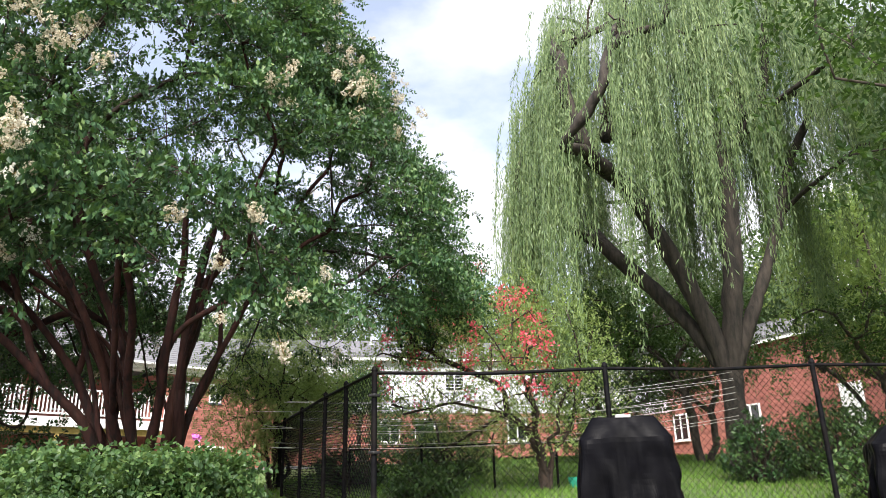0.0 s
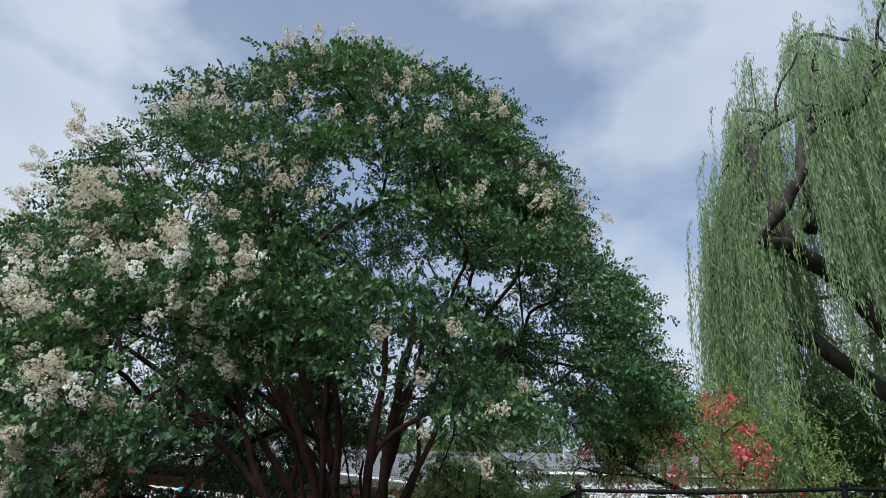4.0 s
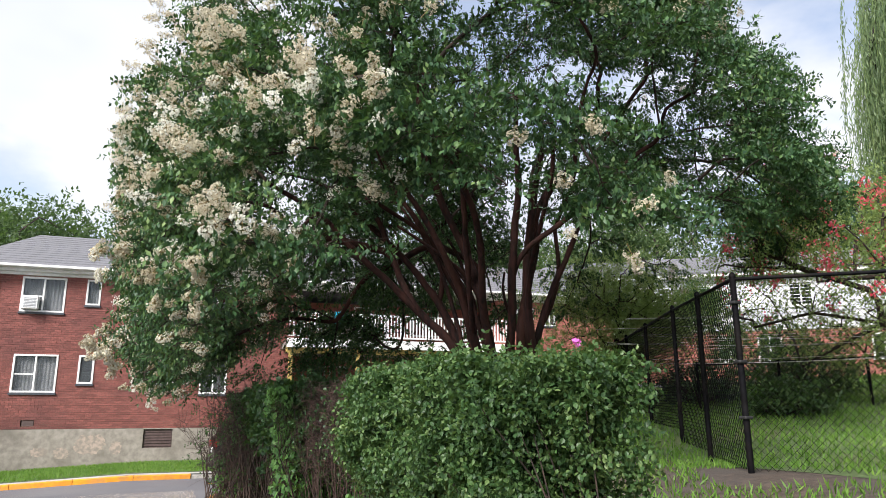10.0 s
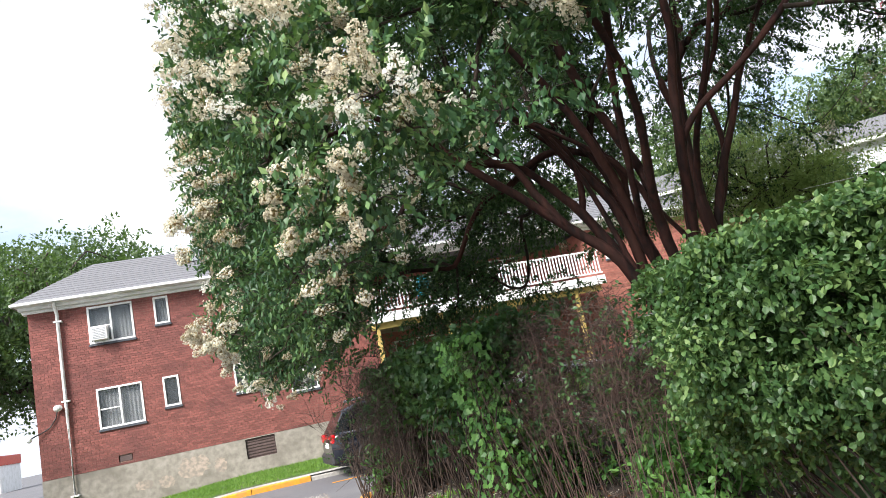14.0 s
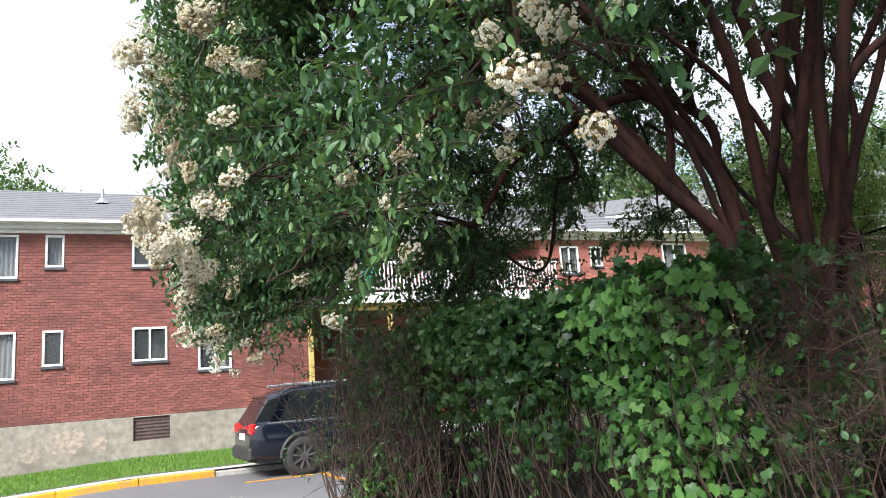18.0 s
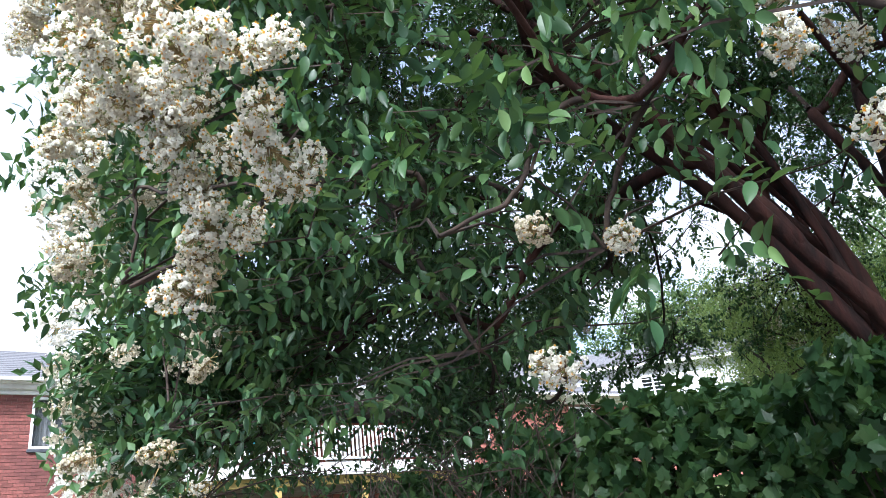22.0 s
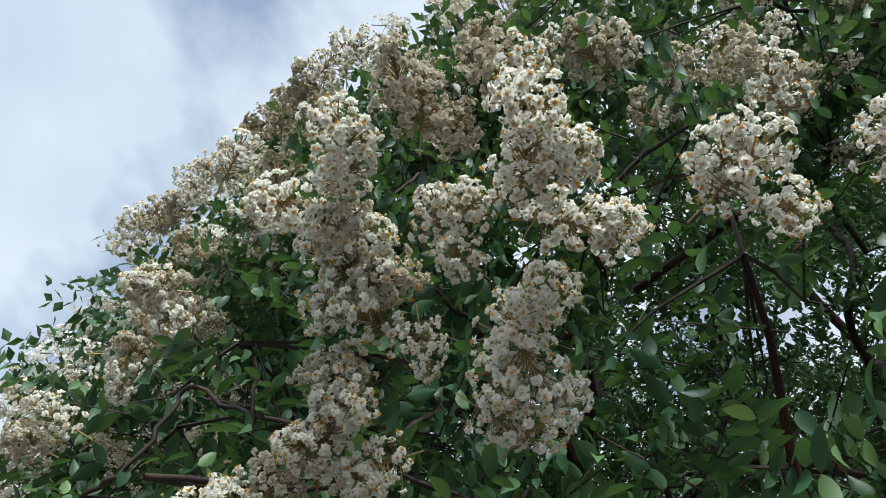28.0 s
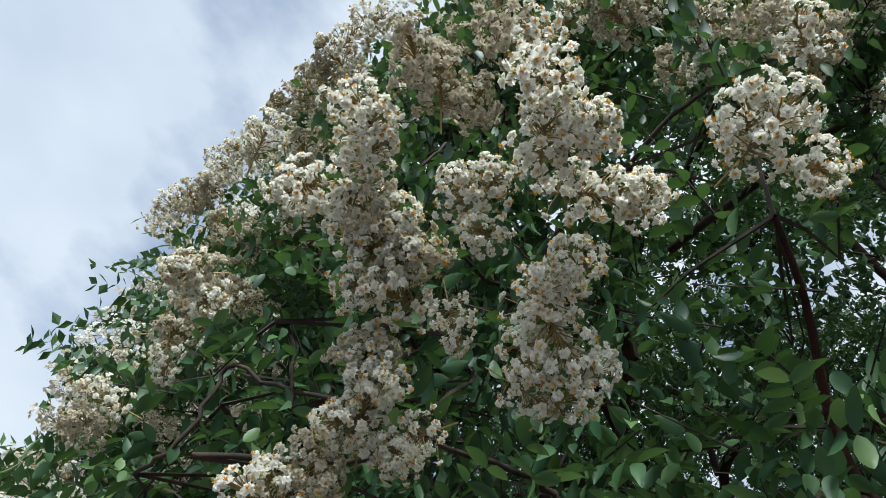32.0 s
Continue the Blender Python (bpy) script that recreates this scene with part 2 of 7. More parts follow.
M_WILLOW = leafy("willow_leaf", [(0.0, (0.06, 0.1, 0.05)), (0.5, (0.13, 0.2, 0.09)), (1.0, (0.29, 0.37, 0.18))], 0.5, (0.34, 0.45, 0.16), 0.33, 0.9)
M_LIGHTLEAF = leafy("light_green_leaf", [(0.0, (0.085, 0.14, 0.045)), (0.5, (0.18, 0.27, 0.085)), (1.0, (0.33, 0.41, 0.16))], 0.5, (0.4, 0.52, 0.13), 0.5)
M_OAK = leafy("oak_leaf", [(0.0, (0.02, 0.045, 0.018)), (0.5, (0.045, 0.085, 0.028)), (1.0, (0.085, 0.14, 0.04))], 0.45, clear=0.3)
M_FAR = leafy("far_leaf", [(0.0, (0.04, 0.07, 0.035)), (0.5, (0.075, 0.12, 0.05)), (1.0, (0.13, 0.18, 0.075))], 0.6, clear=0.3, patch=0.3)
M_GRASS = leafy("grass_blade", [(0.0, (0.05, 0.12, 0.02)), (0.5, (0.1, 0.21, 0.03)), (1.0, (0.19, 0.3, 0.06))], 0.55, (0.3, 0.5, 0.06), 0.3, 1.0)
M_LAWN = surf("lawn_soil", (0.05, 0.08, 0.025), (0.1, 0.15, 0.045), 14, 0.95, 0.5, (0.12, 0.12, 0.05), 0.4)
M_SOIL = surf("bed_soil", (0.035, 0.026, 0.02), (0.085, 0.062, 0.048), 16, 0.95, 0.6, (0.06, 0.05, 0.045), 1.2)
M_ASPHALT = surf("worn_asphalt", (0.085, 0.083, 0.09), (0.15, 0.147, 0.155), 60, 0.75, 0.3, (0.15, 0.146, 0.15), 0.35)
M_PATH = surf("pale_paving", (0.34, 0.33, 0.31), (0.46, 0.45, 0.42), 14, 0.9, 0.2, (0.28, 0.26, 0.24), 0.8)
M_CURTAIN = surf("grey_curtain", (0.3, 0.31, 0.33), (0.42, 0.43, 0.44), 5, 0.9, 0.3, squash=(8, 1, 1))
M_PAINTED_DIM = surf("painted_room_dimness", (0.14, 0.14, 0.14), (0.2, 0.2, 0.2), 4, 0.9)
M_ROPE = surf("white_rope", (0.4, 0.39, 0.36), (0.6, 0.59, 0.55), 20, 0.8, 0.1)
M_PINK = surf("pink_petal", (0.65, 0.12, 0.5), (0.8, 0.22, 0.62), 20, 0.6, 0.0)
M_LITTER = leafy("fallen_petal", [(0.0, (0.2, 0.15, 0.11)), (0.5, (0.42, 0.36, 0.3)), (1.0, (0.7, 0.65, 0.6))], 0.9, (0.5, 0.45, 0.4), 0.15, 3.0)
M_DEADLEAF = leafy("dead_leaf", [(0.0, (0.07, 0.03, 0.015)), (1.0, (0.2, 0.09, 0.04))], 0.8, (0.2, 0.1, 0.04), 0.15, 3.0)
M_REDSHOP = surf("red_shop_front", (0.45, 0.06, 0.035), (0.55, 0.09, 0.05), 3, 0.6)
M_TURQ = surf("turquoise_cloth", (0.02, 0.3, 0.42), (0.04, 0.42, 0.55), 8, 0.8)
M_GREENP = surf("green_plastic", (0.02, 0.25, 0.17), (0.03, 0.33, 0.22), 8, 0.5)
M_METALGREY = surf("grey_metal", (0.3, 0.31, 0.32), (0.42, 0.43, 0.44), 9, 0.5, 0.05, metal=0.5)

M_GLASS, gn, gl, gp = principled("window_glass")
gp.inputs["Base Color"].default_value = (0.05, 0.06, 0.065, 1)
gp.inputs["Roughness"].default_value = 0.04
gp.inputs["Specular IOR Level"].default_value = 0.9
gp.inputs["Alpha"].default_value = 0.4
M_CARGLASS, gn, gl, gp = principled("tinted_car_glass")
gp.inputs["Base Color"].default_value = (0.01, 0.012, 0.014, 1)
gp.inputs["Roughness"].default_value = 0.03
gp.inputs["Specular IOR Level"].default_value = 0.9
M_WATER, gn, gl, gp = principled("puddle_water")
gp.inputs["Base Color"].default_value = (0.03, 0.03, 0.032, 1)
gp.inputs["Roughness"].default_value = 0.02
gp.inputs["IOR"].default_value = 1.33

# ---- builders ----


def mesh_ob(name, me, material, parent=None, label=""):
    me.materials.append(material)
    ob = new(name, me)
    ob.parent = parent
    return tagged(ob, label)


def part(name, bm, material, parent, label=""):
    me = bpy.data.meshes.new(name)
    bm.to_mesh(me)
    bm.free()
    return mesh_ob(name, me, material, parent, label)


def raw(name, verts, faces, material, parent=None, label="", smooth=False):
    me = bpy.data.meshes.new(name)
    me.from_pydata(np.asarray(verts, float), [], np.asarray(faces))
    if smooth:
        me.polygons.foreach_set("use_smooth", np.ones(len(me.polygons), bool))
    me.update()
    ob = mesh_ob(name, me, material, parent, label)
    if name in ("branch_work", "twig_net", "strand_curtain", "strand_core", "shoot_tuft", "blossom", "stem_tangle", "petals", "crown", "foliage"):
        tagged(ob, kind="stuff")
    return ob


def thing(name, label, category, group="", at=(0, 0, 0), kind=""):
    ob = new(name)
    ob.location = at
    ob.empty_display_size = 0.1
    return tagged(ob, label, category, group, kind)


def slab(bm, a, b, bevel=0.0, m=None):
    """Adds a box from corner a to corner b, its edges eased by bevel, to a bmesh."""
    got = bmesh.ops.create_cube(bm, size=1)
    for v in got["verts"]:
        v.co = [a[i] + (v.co[i] + 0.5) * (b[i] - a[i]) for i in range(3)]
    if bevel:
        es = list({e for v in got["verts"] for e in v.link_edges})
        bmesh.ops.bevel(bm, geom=es, offset=bevel, segments=1, affect="EDGES")
    return bm


def boxpart(name, a, b, material, parent, bevel=0.0, label=""):
    return part(name, slab(bmesh.new(), a, b, bevel), material, parent, label)


def structure(name, a, b, material, label, category="wall", bevel=0.0):
    return tagged(boxpart(name, a, b, material, None, bevel), label, category, kind="structure")


def unit(v):
    return v / np.maximum(np.linalg.norm(v, axis=-1, keepdims=True), 1e-9)


def tubes(lines, sides=5):
    """Round bars along lines of (points, radii), as one list of corners and faces."""
    vs, fs, base = [], [], 0
    turn = np.arange(sides) * 2 * np.pi / sides
    for pts, radii in lines:
        pts = np.asarray(pts, float)
        n = len(pts)
        radii = np.broadcast_to(radii, n)
        t = unit(np.gradient(pts, axis=0))
        ref = np.array([0.0, 0.0, 1.0]) if abs(t[0][2]) < 0.8 else np.array([1.0, 0.0, 0.0])
        a = unit(np.cross(t, ref))
        b = np.cross(t, a)
        ring = pts[:, None] + radii[:, None, None] * (np.cos(turn)[None, :, None] * a[:, None] + np.sin(turn)[None, :, None] * b[:, None])
        vs.append(ring.reshape(-1, 3))
        k = np.arange(sides)
        for i in range(n - 1):
            lo, hi = base + i * sides, base + (i + 1) * sides
            fs.append(np.stack([lo + k, lo + (k + 1) % sides, hi + (k + 1) % sides, hi + k], 1))
        base += n * sides
    return np.concatenate(vs), np.concatenate(fs)


DIAMOND = (np.array([[0, 0, 0], [0.5, 0.45, 0.03], [0, 1, -0.06], [-0.5, 0.45, 0.03]]), np.array([[0, 1, 2], [0, 2, 3]]))
FOLDED = (np.array([[0, 0, 0], [0.42, 0.28, 0.07], [0.44, 0.6, 0.06], [0, 1, -0.1], [-0.44, 0.6, 0.06], [-0.42, 0.28, 0.07], [0, 0.45, 0]]), np.array([[0, 1, 6], [1, 2, 6], [2, 3, 6], [3, 4, 6], [4, 5, 6], [5, 0, 6]]))
NARROW = (np.array([[0, 0, 0], [0.5, 0.4, 0], [0, 1, 0], [-0.5, 0.4, 0]]), np.array([[0, 1, 2], [0, 2, 3]]))
LOBED = (
    np.array([[0, 0, 0], [0.3, -0.1, 0.02], [0.62, 0.12, 0.05], [0.48, 0.36, 0.03], [0.6, 0.68, 0.05], [0.36, 0.66, 0.02], [0, 1.05, -0.05], [-0.36, 0.66, 0.02], [-0.6, 0.68, 0.05], [-0.48, 0.36, 0.03], [-0.62, 0.12, 0.05], [-0.3, -0.1, 0.02], [0, 0.4, -0.04]]),
    np.array([[i, (i + 1) % 12, 12] for i in range(12)]),
)


def leaves(rng, at, along, up, length, width, shape):
    """Many leaves as one list of corners and faces: at each place one leaf along a way, its face to up, of its length and width."""
    tv, tf = shape
    along = unit(along)
    side = unit(np.cross(along, up) + 1e-6)
    up = np.cross(side, along)
    L, W = np.broadcast_to(length, len(at))[:, None, None], np.broadcast_to(width, len(at))[:, None, None]
    v = at[:, None] + W * tv[None, :, 0:1] * side[:, None] + L * tv[None, :, 1:2] * along[:, None] + L * tv[None, :, 2:3] * up[:, None]
    f = tf[None] + (np.arange(len(at)) * len(tv))[:, None, None]
    return v.reshape(-1, 3), f.reshape(-1, 3)


def joined(*meshes):
    vs, fs, base = [], [], 0
    for v, f in meshes:
        vs.append(v)
        fs.append(f + base)
        base += len(v)
    return np.concatenate(vs), np.concatenate(fs)


def rand_dirs(rng, n):
    return unit(rng.normal(size=(n, 3)))


def sprigs(rng, at, way, count, reach, length, width, shape, droop=0.25, flat=0.5):
    """Leafy shoots: from each place a shoot along way, with count leaves in pairs."""
    n = len(at)
    way = unit(way)
    k = np.tile(np.arange(count), n)
    i = np.repeat(np.arange(n), count)
    s = (k // 2 + 1) / (count / 2)
    ref = unit(rng.normal(size=(n, 3)) * np.array([1, 1, 0.3]))
    side = unit(np.cross(way, ref))
    sgn = np.where(k % 2, 1.0, -1.0)
    r = reach * rng.uniform(0.7, 1.2, n)
    pos = at[i] + way[i] * (s * r[i])[:, None]
    pos[:, 2] -= droop * r[i] * s**2
    along = side[i] * sgn[:, None] + way[i] * 0.55 + rng.normal(size=(len(i), 3)) * 0.3
    up = np.array([0, 0, 1.0]) + rng.normal(size=(len(i), 3)) * flat
    return leaves(rng, pos, along, up, length * rng.uniform(0.7, 1.2, len(i)), width * rng.uniform(0.75, 1.15, len(i)), shape)


def ease(a, b, v):
    t = np.clip((v - a) / (b - a), 0, 1)
    return t * t * (3 - 2 * t)

# ---- ground ----


def kerb_x(y):
    """The road-side edge of the planted bed."""
    at, to = [-6, 0, 3, 5, 7.6, 9.5, 11, 12.2], [3.9, 3.35, 2.95, 2.6, 2.2, 1.8, 1.62, 1.6]
    return sum(np.interp(y + d, at, to) for d in (-0.9, -0.45, 0, 0.45, 0.9)) / 5


def road_z(x, y):
    return -0.32 * ease(8, 20, y) + 0.05 * np.minimum(x, 0) * ease(8, 20, y) * (x > -9) - 0.45 * ease(8, 20, y) * (x <= -9)


def lot_side(x, y):
    """0 in the bed and the yard, 1 on the parking area behind them."""
    return ease(12.6, 14.2, y + 0.25 * np.maximum(0, 3 - x) - 0.3 * np.maximum(0, x - 10) - 0.5 * np.clip(x - 7, 0, 5)) * (1 - ease(13.5, 15, x))


def ground_z(x, y):
    x, y = np.asarray(x, float), np.asarray(y, float)
    u = 0.8 * x + 0.6 * y
    bed = 0.12 + 0.1 * ease(0.2, 1.0, x - kerb_x(y)) + 0.55 * ease(0.8, 3.4, x - kerb_x(y)) + 0.1 * np.clip(u - 9, 0, 15) + 0.02 * np.clip(u - 24, 0, 40)
    inside = ease(0.15, 0.32, x - kerb_x(y)) * (1 - lot_side(x, y))
    z = road_z(x, y) * (1 - inside) + bed * inside
    return z + 0.015 * np.sin(1.7 * x + 0.6 * y) * np.cos(1.3 * y) * inside


def ground_sheet(name, xs, ys, material, label, category, keep=None, lift=0.0):
    """A sheet of the ground over a grid of lines, kept where keep says so."""
    gx, gy = np.meshgrid(xs, ys, indexing="ij")
    v = np.stack([gx, gy, ground_z(gx, gy) + lift], -1).reshape(-1, 3)
    n, m = len(xs), len(ys)
    i, j = np.meshgrid(np.arange(n - 1), np.arange(m - 1), indexing="ij")
    q = np.stack([i * m + j, (i + 1) * m + j, (i + 1) * m + j + 1, i * m + j + 1], -1).reshape(-1, 4)
    if keep is not None:
        c = v[q].mean(1)
        q = q[keep(c[:, 0], c[:, 1])]
    return tagged(raw(name, v, q, material, smooth=True), label, category, kind="structure")


FINE_X, FINE_Y = np.r_[-600, -300, -150, -80, -45, -30:-8:3, np.arange(-8, 12, 0.2), 12:40:1.5, 45, 60, 90, 150, 300, 600], np.r_[-600, -300, -100, -40, -20, -12, np.arange(-8, 22, 0.2), 22:40:1.5, 45, 60, 90, 150, 300, 600]


def in_bed(x, y):
    return (x > kerb_x(y) + 0.09) & (lot_side(x, y) < 0.5)


ground_sheet("road", FINE_X, FINE_Y, M_ASPHALT, "worn grey asphalt drive strewn with petals, wet in places", "road", lambda x, y: ~in_bed(x, y) | (x > 200))
ground_sheet("planted_bed", np.arange(1.4, 7.2, 0.12), np.arange(-6, 15, 0.12), M_SOIL, "brown soil bed with fallen petals under the hedges", "ground", lambda x, y: in_bed(x, y) & (x < 6.6), 0.004)
ground_sheet("lawn", np.r_[np.arange(6.0, 16, 0.4), 16:60:2, 60, 90], np.r_[np.arange(-20, 18, 0.4), 18:70:2], M_LAWN, "green sloping lawn behind the black fence", "lawn", lambda x, y: (x > 6.55) & (lot_side(x, y) < 0.5), 0.008)


def kerb(name, line, top, width, pieces, material, label, group=""):
    """A row of kerb stones along a line of points, rounded on top, with thin joints between them."""
    row = thing(name, label, "kerb", kind="structure")
    line = np.asarray(line, float)
    seg = np.r_[0, np.cumsum(np.linalg.norm(np.diff(line, axis=0), axis=1))]
    for k in range(pieces):
        s = np.linspace(seg[-1] * k / pieces + 0.006, seg[-1] * (k + 1) / pieces - 0.006, 5)
        p = np.stack([np.interp(s, seg, line[:, i]) for i in range(2)], 1)
        t = unit(np.gradient(p, axis=0))
        nrm = np.stack([-t[:, 1], t[:, 0]], 1)
        z = top(p[:, 0], p[:, 1])
        prof = [(0.0, -0.3), (0.004, -0.06), (0.018, -0.02), (0.05, 0.0), (width - 0.03, 0.0), (width, -0.02), (width, -0.3)]
        v = np.stack([np.c_[p + nrm * (-a), z + b + 0.003 * np.sin(9 * s + k)] for a, b in prof], 1)
        m = len(prof)
        f = [[i * m + j, i * m + j + 1, (i + 1) * m + j + 1, (i + 1) * m + j] for i in range(4) for j in range(m - 1)]
        f += [list(range(m)), [4 * m + j for j in reversed(range(m))]]
        me = bpy.data.meshes.new("kerb_stone")
        me.from_pydata(v.reshape(-1, 3), [], f)
        me.update()
        mesh_ob("kerb_stone", me, material, row)
    return row


near = [(float(kerb_x(y)), y) for y in np.arange(-5.5, 12.3, 0.5)]
near += [(1.6 + 0.9 - 0.9 * math.cos(a), 12.2 + 0.9 * math.sin(a)) for a in np.linspace(0.25, 1.57, 6)] + [(3.2, 13.12), (4.4, 13.2), (5.6, 13.3)]
kerb("kerb_near", near, lambda x, y: road_z(x, y) * 0.5 + 0.12, 0.19, 15, M_YELLOW, "yellow painted kerb of the planted bed, chipped")
kerb("kerb_far", [(x, 21.2 + 0.015 * x * x) for x in np.linspace(-11, 1.6, 18)], lambda x, y: road_z(x, y) + 0.13, 0.16, 9, M_YELLOW, "yellow painted kerb before the brick building")
kerb("kerb_plain", [(x, 21.25) for x in np.linspace(1.62, 14, 12)], lambda x, y: road_z(x, y) + 0.1, 0.16, 6, M_KERB, "bare concrete kerb behind the parked cars")
ground_sheet("verge_paving", np.arange(-11, 14.1, 0.5), np.array([21.32, 21.5, 21.7, 21.9]), M_PATH, "pale concrete strip along the kerb", "pavement", None, 0.12)
ground_sheet("verge", np.arange(-11, 14.1, 0.5), np.array([21.86, 23, 24, 25, 26, 27.1]), M_LAWN, "grass strip before the brick building", "grass", None, 0.128)

# ---- the brick building with the balcony ----
FY = 27.0


def brick_wall(name, x0, x1, z0, z1, y, holes, parent, pick, away=1):
    """Stretcher-bond bricks set proud of the mortar, none over the holes; those inside pick are pieces of their own."""
    bl, bh, jt = 0.205, 0.064, 0.011
    cells = []
    rows = int((z1 - z0) / (bh + jt))
    step = (z1 - z0) / rows
    for r in range(rows):
        za, zb = z0 + r * step + jt / 2, z0 + (r + 1) * step - jt / 2
        x = x0 - (0.5 * (bl + jt) if r % 2 else 0)
        while x < x1:
            a, b = max(x, x0), min(x + bl, x1)
            x += bl + jt
            for h in holes:
                if zb > h[2] and za < h[3] and b > h[0] and a < h[1]:
                    if a < h[0] - 0.03:
                        b = h[0]
                    elif b > h[1] + 0.03:
                        a = h[1]
                    else:
                        b = a
            if b - a > 0.03:
                cells.append((a, b, za, zb))
    rng = np.random.default_rng(5)
    cells = np.array(cells)
    proud = 0.007 + 0.006 * rng.random(len(cells))
    single = (cells[:, 0] > pick[0]) & (cells[:, 1] < pick[1]) & (cells[:, 2] > pick[2]) & (cells[:, 3] < pick[3])
    single &= np.cumsum(single) <= 300
    fq = np.array([[0, 1, 2, 3], [4, 5, 1, 0], [7, 3, 2, 6], [4, 0, 3, 7], [1, 5, 6, 2]])
    a, b, za, zb = cells.T
    yf, yb = y - proud, np.full(len(a), y + 0.004)
    corner = np.stack([np.stack(q, -1) for q in ((a, yf, za), (b, yf, za), (b, yf, zb), (a, yf, zb), (a, yb, za), (b, yb, za), (b, yb, zb), (a, yb, zb))], 1)
    rest = corner[~single]
    tagged(raw("brickwork", rest.reshape(-1, 3), (fq[None] + 8 * np.arange(len(rest))[:, None, None]).reshape(-1, 4), M_BRICK, parent), "red bricks in pale mortar", kind="stuff")
    me = bpy.data.meshes.new("brick")
    w, h = bl, step - jt
    me.from_pydata([(0, 0, 0), (w, 0, 0), (w, 0, h), (0, 0, h), (0, 0.014, 0), (w, 0.014, 0), (w, 0.014, h), (0, 0.014, h)], [], fq.tolist())
    me.update()
    me.materials.append(M_BRICK_ONE)
    for (p, q, r0, r1), o in zip(cells[single], proud[single]):
        ob = new("brick", me)
        ob.parent = parent
        ob.location, ob.scale = (p, y - o, r0), ((q - p) / bl, 1, 1)


def window(name, x0, x1, z0, z1, y, label, panes=2, unit_rail=(), curtain=True, sill=True, dir_y=-1):
    """A white-framed sliding window let into a wall that faces -y: frame, mullion, panes, sill, and a grey panel behind
    painted as dim as an unlit interior.
    """
    w = thing(name, label, "window", kind="structure")
    bm, f = bmesh.new(), 0.06
    for a, b in (((x0, z0), (x1, z0 + f)), ((x0, z1 - f), (x1, z1)), ((x0, z0 + f), (x0 + f, z1 - f)), ((x1 - f, z0 + f), (x1, z1 - f))):
        slab(bm, (a[0], y - 0.035, a[1]), (b[0], y + 0.06, b[1]), 0.006)
    part("window_frame", bm, M_WHITE, w)
    xs = np.linspace(x0 + f, x1 - f, panes + 1)
    for k in range(panes):
        if k:
            boxpart("mullion", (xs[k] - 0.028, y - 0.025, z0 + f), (xs[k] + 0.028, y + 0.05, z1 - f), M_WHITE, w, 0.005)
        g = boxpart("pane", (xs[k], y + 0.015, z0 + f), (xs[k + 1], y + 0.021, z1 - f), M_GLASS, w)
        g.visible_shadow = False
    for k, zr in unit_rail:
        boxpart("rail", (xs[k], y - 0.012, zr - 0.02), (xs[k + 1], y + 0.03, zr + 0.02), M_WHITE, w, 0.004)
    if curtain:
        t = np.linspace(x0 + f, x1 - f, 40)
        c = np.stack([t, y + 0.13 + 0.018 * np.sin(t * 55), 0 * t], 1)
        v = np.concatenate([c + [0, 0, z0 + f + 0.25 * (z1 - z0) * (curtain == 2)], c + [0, 0, z1 - f]])
        raw("curtain", v, [[i, i + 1, i + 41, i + 40] for i in range(39)], M_CURTAIN, w, smooth=True)
    # the dimness of the interior is put into this panel's grey
    boxpart("room_panel", (x0, y + 0.32, z0), (x1, y + 0.34, z1), M_PAINTED_DIM, w)
    if sill:
        boxpart("window_sill", (x0 - 0.03, y - 0.06, z0 - 0.075), (x1 + 0.03, y + 0.05, z0 - 0.003), M_SILL, w, 0.008)
    return w


WINS = [
    ("window_1", -4.07, -2.73, 4.76, 5.95, "white two-pane window with an air conditioner", 2, ((0, 5.3),), True),
    ("window_2", -4.05, -2.72, 2.1, 3.35, "white two-pane window with a grey curtain", 2, ((0, 2.7),), True),
    ("window_3", -2.1, -1.64, 5.06, 5.95, "narrow white window under the eaves", 1, (), True),
    ("window_4", -2.11, -1.62, 2.4, 3.35, "narrow white window with a vase inside", 1, (), False),
    ("window_5", 0.06, 0.98, 5.07, 5.95, "white two-pane window with low rails inside", 2, (), False),
    ("window_6", 0.07, 0.98, 2.41, 3.35, "white two-pane window beside the drive", 2, (), False),
    ("window_7", 1.8, 2.72, 2.08, 3.35, "tall white two-pane window", 2, (), False),
    ("window_8", 1.8, 2.72, 4.76, 5.95, "tall white two-pane window under the eaves", 2, (), True),
]
block = thing("apartment_building", "two-storey red brick apartment building with a grey roof", "building")


def pierced(bm, x0, x1, z0, z1, ya, yb, holes):
    """A wall panel cut into blocks round its holes, so that each hole goes through."""
    xs = sorted({x0, x1, *[h[0] for h in holes], *[h[1] for h in holes]})
    zs = sorted({z0, z1, *[h[2] for h in holes], *[h[3] for h in holes]})
    for a, b in zip(xs, xs[1:]):
        for c, d in zip(zs, zs[1:]):
            if not any(h[0] < (a + b) / 2 < h[1] and h[2] < (c + d) / 2 < h[3] for h in holes):
                slab(bm, (a, ya, c), (b, yb, d))
    bmesh.ops.remove_doubles(bm, verts=bm.verts, dist=1e-5)
    return bm


